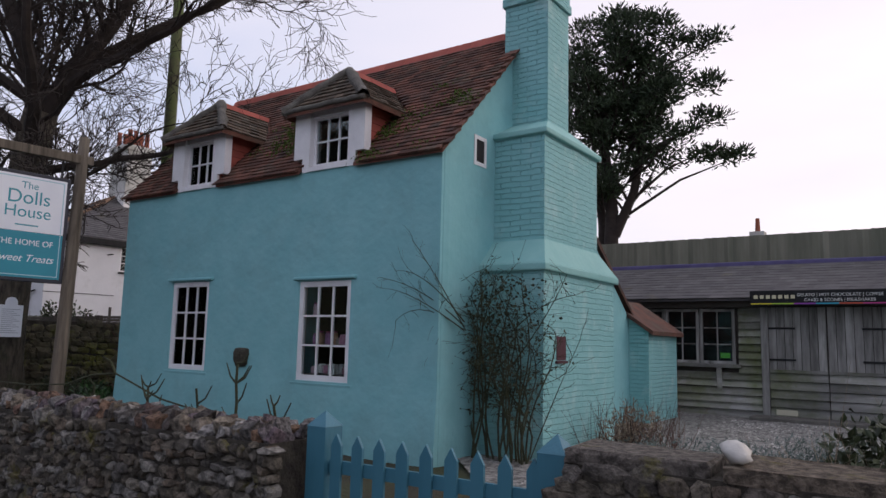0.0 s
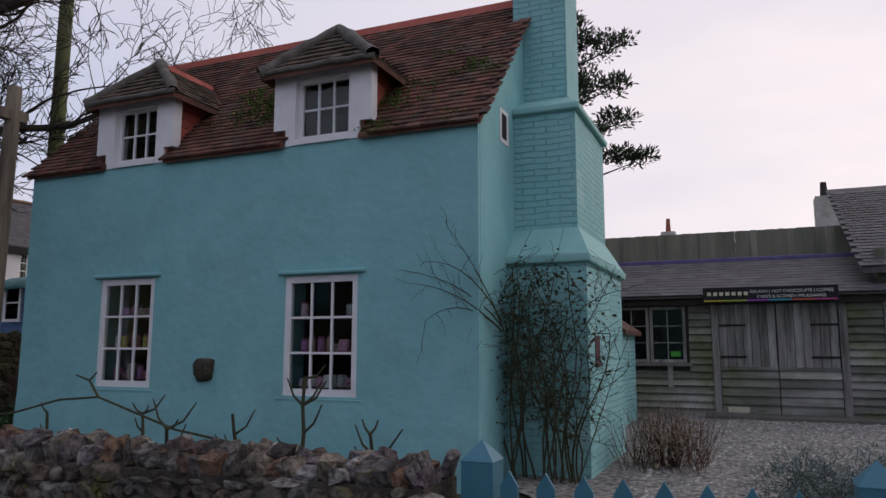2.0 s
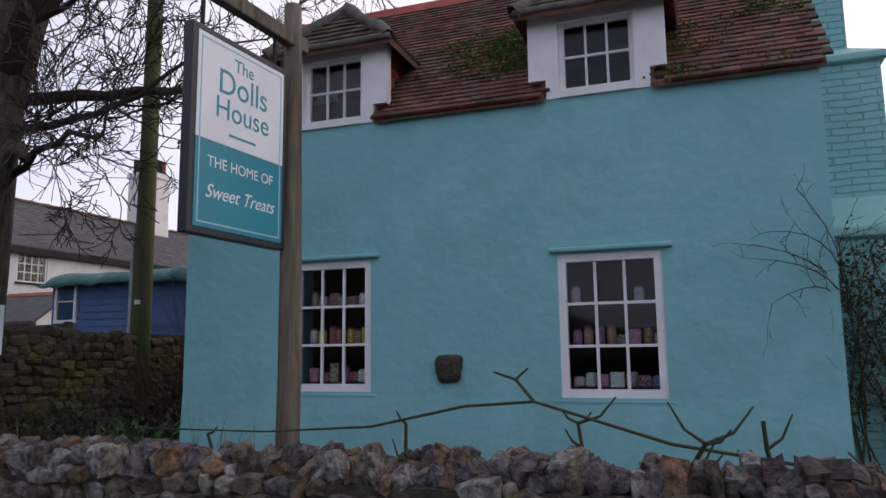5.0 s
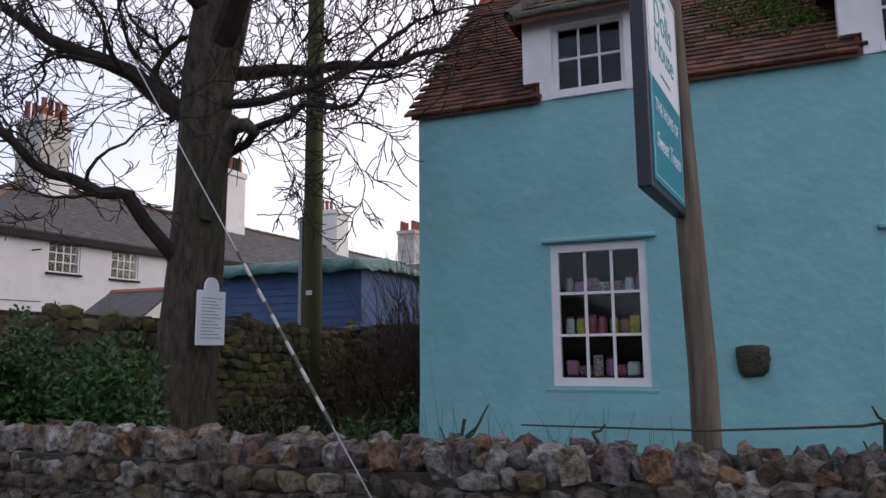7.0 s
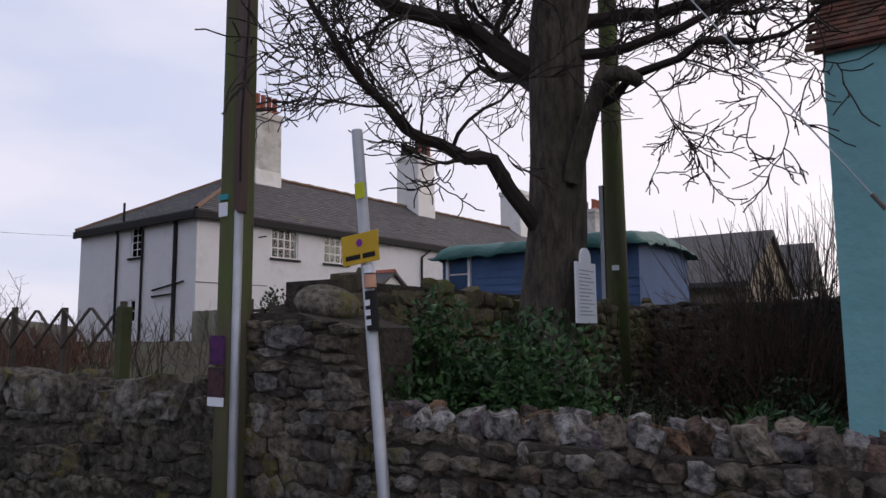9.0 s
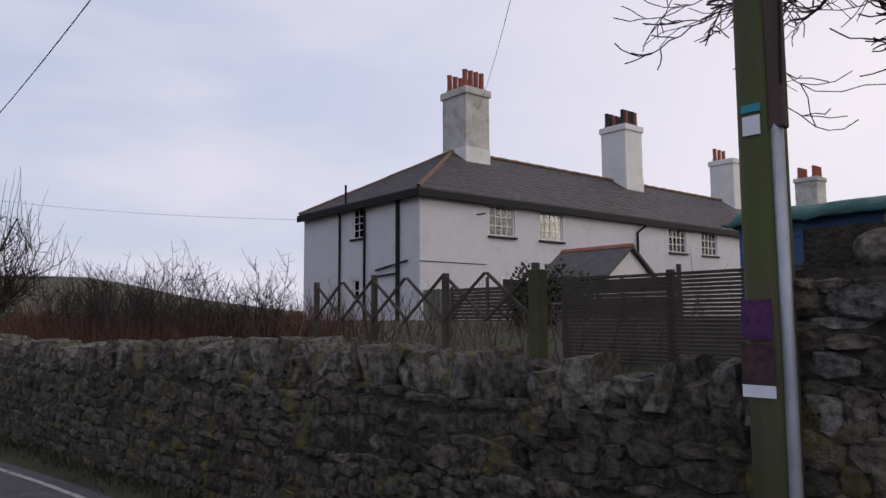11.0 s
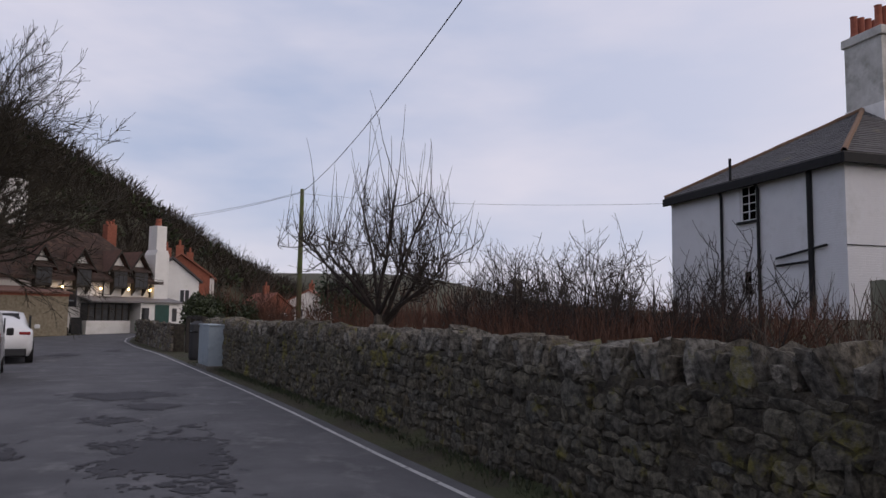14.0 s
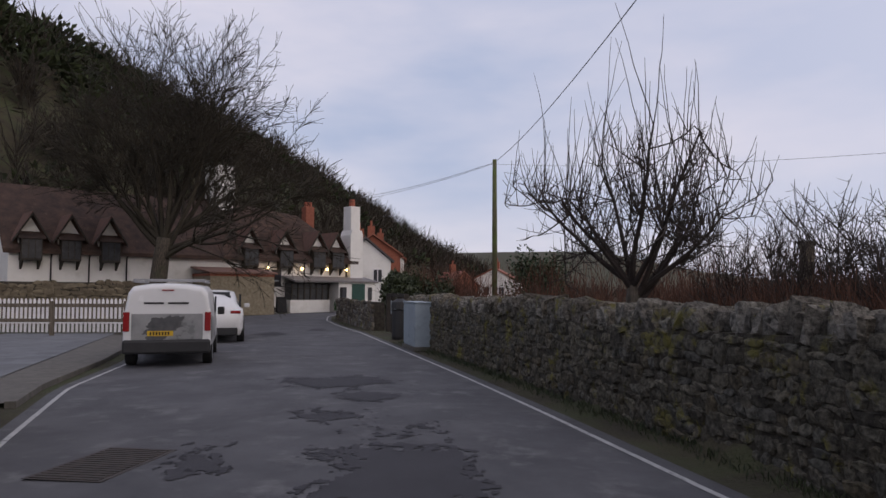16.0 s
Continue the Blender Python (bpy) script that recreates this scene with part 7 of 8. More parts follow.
stems("willow_bed", "russet bare shrub stems behind the road wall", "shrub", (-37, -25.5, 4.0, 9.0), 3200, (0.4, 1.05), REDSTEM, 62, 0.008, 0.3)
stems("willow_bed", "russet bare stems close behind the wall", "shrub", (-30.5, -24.0, 2.9, 4.2), 420, (0.6, 1.2), REDSTEM, 63, 0.006, 0.2)
for k, (x, y) in enumerate(((-33.4, 4.6), (-32.6, 5.4), (-31.6, 4.4), (-31.2, 6.0), (-30.6, 5.0), (-29.8, 4.2), (-29.4, 5.6), (-28.6, 4.6), (-27.9, 5.4), (-27.2, 4.3), (-26.4, 5.2), (-25.4, 5.8), (-30.2, 7.0), (-28.2, 7.2))):
    hs_ = thing("hedge_shrub", "tall dark bare shoots of an unpruned hedge", "shrub", pose(x, y, float(ground_z(x, y)) - 0.1), group="unpruned hedge shrubs")
    s = Soup()
    for j in range(9):
        a, top_ = rng.uniform(0, 6.28), rng.uniform(1.1, 2.1) if x < -28 else rng.uniform(0.8, 1.4)
        stem = swept(s, rng, (0.15 * math.cos(a), 0.15 * math.sin(a), 0), (0.55 * math.cos(a), 0.55 * math.sin(a), 1), top_, 0.013, 0.006, 0.1, 6)
        for q in range(12):
            tw = swept(s, rng, stem[rng.randint(2, 6)], rvec(rng) * 0.8 + Vector((0, 0, 0.6)), rng.uniform(0.25, 0.8), 0.0065, 0.003, 0.14, 5)
            for w_ in range(3):
                swept(s, rng, tw[rng.randint(1, 4)], rvec(rng) + Vector((0, 0, 0.4)), rng.uniform(0.1, 0.3), 0.0045, 0.0025, 0.1, 3)
    s.done("brush", TWIG, hs_)["kind"] = "stuff"
stems("hedge_whips", "tall dark bare shoots beside the white house", "shrub", (-32, -27, 8.5, 11.5), 50, (0.7, 1.4), TWIG_FAR, 65, 0.012, 0.3)
stems("willow_bed", "russet brush running on along the lane", "shrub", (-56, -37, 1.5, 9), 1500, (0.8, 1.9), REDSTEM, 66, 0.010, 0.2)
stems("winter_bush", "bare shrubs along the trellis", "shrub", (-26, -18.5, 5.0, 12), 260, (0.5, 1.4), TWIG_FAR, 67, 0.010, 0.35)
fp = part("fence_post", B(-0.1, 0.1, -0.08, 0.08, -0.2, 1.5, 0.015), OAKPOST)
fp.matrix_world = pose(-31.95, 5.23, 0.97, 0, 2, 0)
tagged(fp, "single weathered wooden post behind the road wall", "post")
leaf_mound("ivy_mound", "green ivy over the garden fence", "shrub", (-24.5, 12.9, 1.5), (1.3, 0.5, 1.5), 1800, 0.12, 0.08, LEAF_DARK, 71)

# slatted and boarded fence panels by the pier
sf = thing("slatted_fence", "weathered horizontal slat fence panel by the pier", "fence", pose(-20.6, 8.6, 1.1))
for k in range(24):
    part("slat", B(0, 5.6, -0.02, 0.02, k * 0.055, k * 0.055 + 0.042), TRELLIS, sf)
for x in (0.0, 1.87, 3.73, 5.6):
    part("post", B(x - 0.05, x + 0.05, 0.02, 0.1, -0.2, 1.35), TRELLIS, sf)
bf = thing("garden_fence", "weathered board and slat garden fence below the white house", "fence", pose(-32.05, 15.24, 1.3))
mesh0 = None
for k in range(10):
    if mesh0 is None:
        ob = part("board", B(0, 0.135, 0, 0.02, -0.3, 1.44), FENCEB, bf)
        mesh0 = ob.data
    else:
        ob = new("board", mesh0)
        ob.parent = bf
    ob.matrix_local = pose(k * 0.142, 0, 0.01 * (k % 3))
for k in range(14):
    part("slat", B(1.5, 9.6, -0.01 + 0.02 * (k % 2), 0.01 + 0.02 * (k % 2), -0.1 + k * 0.11, k * 0.11), TRELLIS, bf)
for k in range(6):
    part("post", B(1.45 + k * 1.62, 1.55 + k * 1.62, -0.07, -0.015, -0.3, 1.75 if k % 2 else 1.5), TRELLIS, bf)

# grey street cabinet at the wall's end, bin and gate
cab = thing("street_cabinet", "grey steel street cabinet on a concrete base", "utility cabinet", pose(-40.5, -1.02, 0.0, 0, 0, 11))
part("cabinet_body", B(-0.75, 0.75, -0.22, 0.22, 0.12, 1.28, 0.015), CABINET, cab)
for x in (-0.375, 0.375):
    part("cabinet_door", B(x - 0.36, x + 0.36, -0.235, -0.221, 0.18, 1.24, 0.004), CABINET, cab)
part("cabinet_lid", B(-0.78, 0.78, -0.25, 0.25, 1.281, 1.33, 0.012), CABINET, cab)
part("plinth", B(-0.8, 0.8, -0.27, 0.27, 0, 0.12, 0.01), KERB, cab)
binn = thing("litter_bin", "black upright litter bin beside the gateway", "bin", pose(-44.6, -1.5, 0))
part("bin_body", L([(0.24, 0), (0.27, 0.1), (0.27, 0.95), (0.29, 1.0)], 14), PLASTIC, binn)
part("bin_hood", L([(0.29, 1.02), (0.27, 1.25), (0.12, 1.36)], 14), PLASTIC, binn)
gw_ = thing("field_gate", "dark timber gateway posts and rail at the lane side", "gate", pose(-47.5, -1.6, 0, 0, 0, 10))
for x in (-2.0, -0.9, 0.6, 1.8):
    part("post", B(x - 0.09, x + 0.09, -0.09, 0.09, 0, 1.5, 0.01), TIMBER, gw_)
part("top_rail", B(-2.0, 1.8, -0.05, 0.05, 1.4, 1.52), TIMBER, gw_)
for k in range(2):
    part("notice", B(-0.75 + k * 0.8, -0.45 + k * 0.8, -0.11, -0.1, 0.75, 1.25), mat("grey_notice", (0.3, 0.32, 0.33), (0.36, 0.38, 0.39), 4, 0.6), gw_)
rubble("lane_wall", "low dark stone wall beyond the gateway", [(-50.0, -2.6), (-56, -3.9), (-61.5, -5.0), (-63, -4.4)], lambda x: 0.0, lambda x: 1.15, 0.5, (0, 0), 38, cope=False, row=(0.12, 0.24), long=(0.2, 0.5), limit=0)
leaf_mound("lane_shrubs", "overgrown dark green shrubs over the lane wall", "shrub", (-54.5, -1.4, 0.4), (3.2, 0.9, 1.9), 5000, 0.22, 0.14, LEAF_DARK, 72)
leaf_mound("lane_shrubs", "dark evergreen bush in the garden", "shrub", (-58.5, -0.3, 0.2), (2.2, 1.8, 2.5), 3500, 0.2, 0.12, LEAF_DARK, 73)
leaf_mound("holm_bush", "rounded dark evergreen in the field", "shrub", (-62, 6.5, 0.3), (2.2, 2.2, 3.2), 4000, 0.22, 0.12, NEEDLE, 74)
stems("winter_bush", "reddish bare shrubs before the far houses", "shrub", (-66, -57, -1.5, 3.0), 900, (1.2, 3.4), REDSTEM, 75, 0.016, 0.3)

# ---- road details ----


def blob(cx, cy, rx, ry, ang, seed, n=110):
    r = random.Random(seed)
    ph = [r.uniform(0, 6.28) for _ in range(4)]
    out = []
    for i in range(n):
        a = 2 * math.pi * i / n
        k = 1 + 0.16 * math.sin(2 * a + ph[0]) + 0.12 * math.sin(3 * a + ph[1]) + 0.08 * math.sin(5 * a + ph[2]) + 0.07 * math.sin(9 * a + ph[3]) + 0.05 * math.sin(17 * a + ph[1]) + 0.04 * math.sin(31 * a + ph[0])
        x, y = rx * k * math.cos(a), ry * k * math.sin(a)
        out.append((cx + x * math.cos(ang) - y * math.sin(ang), cy + x * math.sin(ang) + y * math.cos(ang)))
    return out


def road_level(x, y):
    l = np.interp(x, [p[0] for p in ROAD_L[::-1]], [p[1] for p in ROAD_L[::-1]]) - 0.15
    r = np.interp(x, [p[0] for p in ROAD_R[::-1]], [p[1] for p in ROAD_R[::-1]]) + 0.18
    t = min(1, max(0, (y - l) / (r - l)))
    return float(road_z(x)) + 0.01 + 0.03 * math.sin(math.pi * t)


def worn_patch(cx, cy, rx, ry, seed, cut=0.42, cell=0.034):
    """A thin ragged overlay of darker tarmac with islands and gaps, as a sheet of small cells."""
    v, f, at = [], [], {}
    off = Vector((seed * 7.3, seed * 3.1, 0))
    for i in range(int(-rx * 1.4 / cell), int(rx * 1.4 / cell) + 1):
        for j in range(int(-ry * 1.4 / cell), int(ry * 1.4 / cell) + 1):
            x, y = i * cell, j * cell
            q = Vector((x, y, 0)) + off
            k = 1.15 - math.hypot(x / rx, y / ry) + 0.55 * noise.noise(q * 1.1) + 0.42 * noise.noise(q * 3.7) + 0.38 * noise.noise(q * 9) + 0.25 * noise.noise(q * 21)
            if k < cut:
                continue
            ids = []
            for a, b in ((i, j), (i + 1, j), (i + 1, j + 1), (i, j + 1)):
                if (a, b) not in at:
                    wx, wy = cx + a * cell, cy + b * cell
                    w = Vector((wx, wy, 3)) * 25
                    wx, wy = wx + 0.014 * noise.noise(w), wy + 0.014 * noise.noise(w + Vector((9, 9, 9)))
                    at[a, b] = len(v)
                    v.append((wx, wy, road_level(wx, wy) + 0.006))
                ids.append(at[a, b])
            f.append(tuple(ids))
    return v, f


for i, (cx, cy, rx, ry, cut) in enumerate(((-33.0, -2.6, 0.95, 1.25, 0.42), (-31.3, -2.0, 0.55, 0.75, 0.5), (-29.6, -2.2, 1.2, 1.1, 0.86), (-26.6, -1.45, 2.2, 0.95, 0.42), (-23.6, -1.3, 1.6, 0.9, 0.45), (-27.5, -3.4, 1.6, 0.6, 0.9), (-47, -6.2, 1.6, 0.6, 0.45), (-50, -4.8, 1.3, 0.45, 0.45))):
    tagged(part("road_patch", worn_patch(cx, cy, rx, ry, 3 + i, cut), PATCH), "dark ragged tarmac repair worn into the road", "road patch", kind="structure")
dr = thing("drain_cover", "rusty cast-iron ribbed drain cover in the road", "drain cover", pose(-27.2, -4.2, road_level(-27.2, -4.2) + 0.004, 0, 0, -12))
IRON = mat("rusty_iron", (0.035, 0.031, 0.03), (0.07, 0.058, 0.052), 12, 0.8, 0.4, 60)
part("cover_frame", B(-0.62, 0.62, -0.36, 0.36, 0, 0.004), IRON, dr)
for k in range(16):
    x = -0.56 + k * 0.075
    part("rib", B(x - 0.022, x + 0.022, -0.32, 0.32, 0.004, 0.011), IRON, dr)
# kerb and paved forecourt
KL = refine([(-30.6, -6.75), (-32.5, -7.3), (-36.6, -8.0), (-42, -9.2), (-46, -10.2)], 0.9)
kerb = thing("kerb", "low stone kerb along the paved forecourt", "kerb", kind="structure")
for a, b in zip(KL, KL[1:]):
    d = math.atan2(b[1] - a[1], b[0] - a[0])
    k = part("kerb_stone", B(0, math.dist(a, b) - 0.008, -0.02, 0.13, -0.1, 0.10, 0.012), KERB, kerb)
    k.matrix_local = pose(a[0], a[1], 0, 0, 0, math.degrees(d))
pav = part("forecourt", ([(-30.6, -6.85, 0.07), (-36.6, -8.15, 0.07), (-46, -10.35, 0.07), (-47, -15.5, 0.07), (-31.5, -14.5, 0.07)], [(0, 1, 2, 3, 4)]), KERB)
tagged(pav, "grey paved forecourt beside the road", "pavement", kind="structure")
bm = B(0, 0.592, 0, 0.592, 0, 0.024, 0.004)
slab_me = bpy.data.meshes.new("slab")
bm.to_mesh(slab_me)
bm.free()
slab_me.materials.append(PAVING)
for i in range(26):
    for j in range(12):
        x, y = -31.6 - i * 0.6, -7.75 - j * 0.6 - i * 0.14
        if y > -14.6 and x > -46.5:
            o = new("slab", slab_me)
            o.parent = pav
            o.matrix_local = pose(x, y - 0.3, 0.071, rng.uniform(-0.2, 0.2), rng.uniform(-0.2, 0.2), 193)

# rail fence and white pickets across the forecourt
rf = thing("rail_fence", "brown post-and-rail fence behind the forecourt", "fence", pose(-45.3, -10.7, 0))
for k in range(5):
    part("post", B(-0.06, 0.06, -k * 2.4 - 0.06, -k * 2.4 + 0.06, 0, 1.25, 0.01), OAKPOST, rf)
for z in (0.6, 1.1):
    part("rail", B(-0.03, 0.03, -9.8, 0.3, z - 0.06, z + 0.06), OAKPOST, rf)
wp = thing("picket_fence", "white-painted picket fence before the inn garden", "fence", pose(-47.2, -10.9, 0.1))
mesh0 = None
for k in range(80):
    if mesh0 is None:
        ob = part("picket", P([(0, 0), (0.085, 0), (0.085, 1.15), (0.042, 1.22), (0, 1.15)], -0.01, 0.01, "x"), WHITE, wp)
        mesh0 = ob.data
    else:
        ob = new("picket", mesh0)
        ob.parent = wp
    ob.matrix_local = pose(0, -k * 0.15, 0)
for z in (0.35, 0.95):
    part("rail", B(0.012, 0.05, -12, 0, z - 0.04, z + 0.04), WHITE, wp)
leaf_mound("ivy_mound", "green ivy hanging over the verge wall end", "shrub", (-29.9, -7.4, 0.5), (0.35, 0.4, 1.25), 1500, 0.09, 0.06, LEAF, 76)
s = Soup()
r_ = random.Random(78)
for k in range(5200):
    t_ = r_.random()
    (x, y), d = along(WALL_R, t_ * line_length(WALL_R) * 0.999)
    o = abs(r_.gauss(0, 0.16)) + 0.01
    x, y = x - d[1] * o, y + d[0] * o
    s.leaf((x, y, float(road_z(x))), Vector((r_.gauss(0, 0.4), r_.gauss(0, 0.4), 1)), r_.uniform(0.04, 0.14), 0.014, r_)
tagged(s.done("verge_grass", LEAF_DARK), "rough grass and weeds at the foot of the road wall", "grass", kind="stuff")

# ---- parked vehicles ----


def wheel(parent, x, y, r, w, side):
    wh = part("wheel", L([(r * 0.5, -w / 2), (r * 0.96, -w / 2), (r, -w * 0.32), (r, w * 0.32), (r * 0.96, w / 2), (r * 0.5, w / 2)], 24, pose(x, y, r, 90, 0, 0)), RUBBER, parent, smooth=False)
    part("rim", L([(0.02, w / 2 - 0.03), (r * 0.55, w / 2 - 0.03), (r * 0.66, w / 2 + 0.004), (r * 0.7, w / 2 + 0.004)], 20, pose(x, y, r, 90 if side < 0 else -90, 0, 0)), ALLOY, wh)


def skin(sections):
    """A closed body lofted through cross-sections: (x, half-width pairs (y, z) from sill to roof centre)."""
    bm = bmesh.new()
    rings = []
    for x, prof in sections:
        pts = [(-y, z) for y, z in prof] + [(y, z) for y, z in prof[::-1]]
        rings.append([bm.verts.new((x, y, z)) for y, z in pts])
    for a, b in zip(rings, rings[1:]):
        n = len(a)
        for i in range(n):
            bm.faces.new((a[i], a[(i + 1) % n], b[(i + 1) % n], b[i]))
    bm.faces.new(rings[0])
    bm.faces.new(rings[-1])
    return bm


VH = 102.0
van = thing("panel_van", "white panel van with grey printed rear, parked at the kerb", "van", pose(-35.7, -6.33, 0.02, 0, 0, VH - 90) @ Matrix.Diagonal((1, 0.97, 0.955, 1)))
# its own x runs backwards from the rear (0) to the nose (-4.4)


def vprof(w, roof, crown=0.04):
    return [(w * 0.93, 0.32), (w, 0.5), (w, 0.95), (w * 0.985, 1.15), (w * 0.90, roof - 0.16), (w * 0.80, roof - 0.03), (w * 0.4, roof + crown * 0.7), (0.02, roof + crown)]


bm = skin([(0.0, vprof(0.86, 1.70)), (-0.06, vprof(0.89, 1.77)), (-0.3, vprof(0.905, 1.79)), (-2.4, vprof(0.905, 1.80)), (-2.9, vprof(0.90, 1.76)), (-3.5, [(0.84, 0.32), (0.90, 0.5), (0.90, 0.9), (0.88, 1.0), (0.80, 1.12), (0.7, 1.16), (0.4, 1.2), (0.02, 1.21)]), (-4.2, [(0.74, 0.32), (0.84, 0.5), (0.83, 0.8), (0.78, 0.86), (0.7, 0.9), (0.6, 0.92), (0.3, 0.94), (0.02, 0.95)]), (-4.38, [(0.6, 0.34), (0.7, 0.5), (0.68, 0.7), (0.62, 0.74), (0.55, 0.76), (0.45, 0.77), (0.25, 0.78), (0.02, 0.79)])])
vb = part("van_body", bm, VANWHITE, van, smooth=False)
mod = vb.modifiers.new("round", "BEVEL")
mod.width, mod.segments, mod.limit_method, mod.angle_limit = 0.035, 3, "ANGLE", radians(28)
part("rear_bumper", B(-0.25, 0.10, -0.885, 0.885, 0.30, 0.60, 0.05), PLASTIC, van)
part("rear_print", B(0.0, 0.012, -0.72, 0.72, 0.60, 1.16, 0.004), VANGREY, van, "grey photographic print on the doors")
part("number_plate", B(0.012, 0.024, -0.40, 0.12, 0.68, 0.79, 0.003), YELLOW, van)
for k in range(7):
    part("plate_mark", B(0.024, 0.026, -0.35 + k * 0.06, -0.315 + k * 0.06, 0.70, 0.77), BLACK, van)
bm = bmesh.new()
pts = blob(-0.10, 0.86, 0.42, 0.22, 0.25, 900)
prism(bm, pts, 0.0125, 0.017, "x")
part("print_figure", bm, mat("dark_print", (0.05, 0.052, 0.055), (0.10, 0.10, 0.105), 6, 0.35), van, "dark rock shape in the print")
for y in (-0.82, 0.82):
    part("tail_light", B(-0.10, 0.035, y - 0.065, y + 0.065, 0.78, 1.20, 0.02), REDLENS, van, "red tail light")
part("brake_light", B(0.0, 0.02, -0.12, 0.12, 1.66, 1.685), REDLENS, van)
# the firm's name stays two plain bars
for y0, y1 in ((-0.48, -0.08), (0.0, 0.42)):
    part("name_bar", B(0.006, 0.012, y0, y1, 1.37, 1.41), BLACK, van)
for x in (-0.35, -2.2):
    part("roof_bar", B(x - 0.03, x + 0.03, -0.75, 0.75, 1.88, 1.92, 0.01), ALLOY, van)
for y in (-0.72, 0.72):
    part("rack_rail", B(-2.6, -0.15, y - 0.02, y + 0.02, 1.84, 1.88, 0.008), ALLOY, van)
part("side_window", B(-2.75, -1.9, 0.885, 0.90, 1.12, 1.52, 0.01), BLACK, van)
part("wing_mirror", B(-2.95, -2.78, 0.93, 1.10, 1.05, 1.25, 0.03), PLASTIC, van)
part("side_print", B(-2.0, -0.1, 0.908, 0.914, 0.55, 1.1), VANGREY, van)
for x, y, sd in ((-0.75, 0.80, 1), (-0.75, -0.80, -1), (-3.55, 0.80, 1), (-3.55, -0.80, -1)):
    wheel(van, x, y, 0.32, 0.2, sd)

car = thing("parked_car", "white electric hatchback parked before the van", "car", pose(-42.4, -7.15, 0.02, 0, 0, VH - 90))


def cprof(w, belt, roof, top_w):
    return [(w * 0.92, 0.25), (w, 0.45), (w, 0.72), (w * 0.97, belt), (w * 0.9, belt + 0.04), (top_w, roof - 0.05), (top_w * 0.6, roof), (0.02, roof + 0.015)]


bm = skin([(0.0, cprof(0.80, 0.85, 1.0, 0.6)), (-0.12, cprof(0.90, 0.98, 1.1, 0.66)), (-0.5, cprof(0.94, 1.02, 1.34, 0.62)), (-1.3, cprof(0.95, 1.02, 1.58, 0.62)), (-2.3, cprof(0.95, 1.0, 1.61, 0.63)), (-3.0, cprof(0.95, 0.98, 1.45, 0.62)), (-3.7, cprof(0.94, 0.95, 1.02, 0.66)), (-4.4, cprof(0.88, 0.78, 0.84, 0.6)), (-4.7, cprof(0.72, 0.6, 0.66, 0.5))])
cb_ = part("car_body", bm, VANWHITE, car, smooth=True)
part("rear_window", P([(0.02 - 0.30, 1.12), (-0.28, 1.10), (-1.02, 1.53), (-1.05, 1.55)], -0.52, 0.52, "y"), BLACK, car)
part("rear_glass", B(-0.02, 0.0, -0.55, 0.55, 0, 0.68, 0.01, pose(-0.24, 0, 1.13, 0, -62, 0)), BLACK, car)
part("side_glass", P([(-0.9, 1.07), (-3.1, 1.06), (-2.5, 1.46), (-1.2, 1.48)], 0.80, 0.86, "y"), BLACK, car)
part("rear_bumper", B(-0.1, 0.05, -0.78, 0.78, 0.25, 0.48, 0.03), PLASTIC, car)
for y in (-0.72, 0.72):
    part("tail_light", B(-0.16, 0.01, y - 0.16, y + 0.14, 0.90, 0.99, 0.015), REDLENS, car)
part("wing_mirror", B(-3.05, -2.9, 0.96, 1.14, 1.02, 1.16, 0.03), VANWHITE, car)
for x, y, sd in ((-0.8, 0.86, 1), (-0.8, -0.86, -1), (-3.75, 0.86, 1), (-3.75, -0.86, -1)):
    wheel(car, x, y, 0.35, 0.22, sd)

# ---- the inn at the bend ----
inn = thing("old_inn", "long white inn under a stone-tiled roof with gabled dormers", "inn", pose(-60.8, -25.8, 0.0, 0, 0, -50.6) @ Matrix.Diagonal((-1, 1, 1, 1)))
bpy.context.view_layer.update()
# its own x runs along the front towards the bend, y into the hill (negative is the street)
IL, IE, IR, ID = 26.5, 4.05, 8.1, 7.0


def ip(name, bm, material, parent=None, label=""):
    return part(name, bm, material, parent or inn, label)


bm = bmesh.new()
ip("front_wall", B(2.8, IL, -0.3, 0, -0.5, IE), LIME2)
ip("end_wall", P([(-0.3, -0.5), (-0.3, IE), (-ID / 2, IR - 0.1), (-ID, IE), (-ID, -0.5)], 2.8, 3.1, "x"), LIME2)
ip("end_wall", P([(-0.3, -0.5), (-0.3, IE), (-ID / 2, IE + 0.2), (-ID, IE), (-ID, -0.5)], IL - 0.3, IL, "x"), LIME2)
ip("back_wall", B(2.8, IL, -ID, -ID + 0.3, -0.5, IE), LIME2)
# roof in two lengths: a long gabled wing and a hipped wing by the bend
v = [(2.45, 0.45, IE - 0.1), (15.5, 0.45, IE - 0.1), (15.5, -ID / 2, IR), (2.45, -ID / 2, IR), (2.45, -ID - 0.4, IE - 0.1), (15.5, -ID - 0.4, IE - 0.1)]
v2 = [(15.5, 0.5, IE - 0.1), (IL + 0.4, 0.5, IE - 0.1), (IL - 2.8, -ID / 2, IR - 0.5), (15.5, -ID / 2, IR + 0.25), (IL + 0.4, -ID - 0.4, IE - 0.1), (15.5, -ID - 0.4, IE - 0.1)]
iroof = ip("roof", (v + [(x, y, z - 0.25) for x, y, z in v], [(0, 1, 2, 3), (3, 2, 5, 4), (6, 7, 1, 0), (6, 9, 8, 7), (9, 10, 11, 8), (0, 3, 9, 6), (3, 4, 10, 9)]), THATCHTILE)
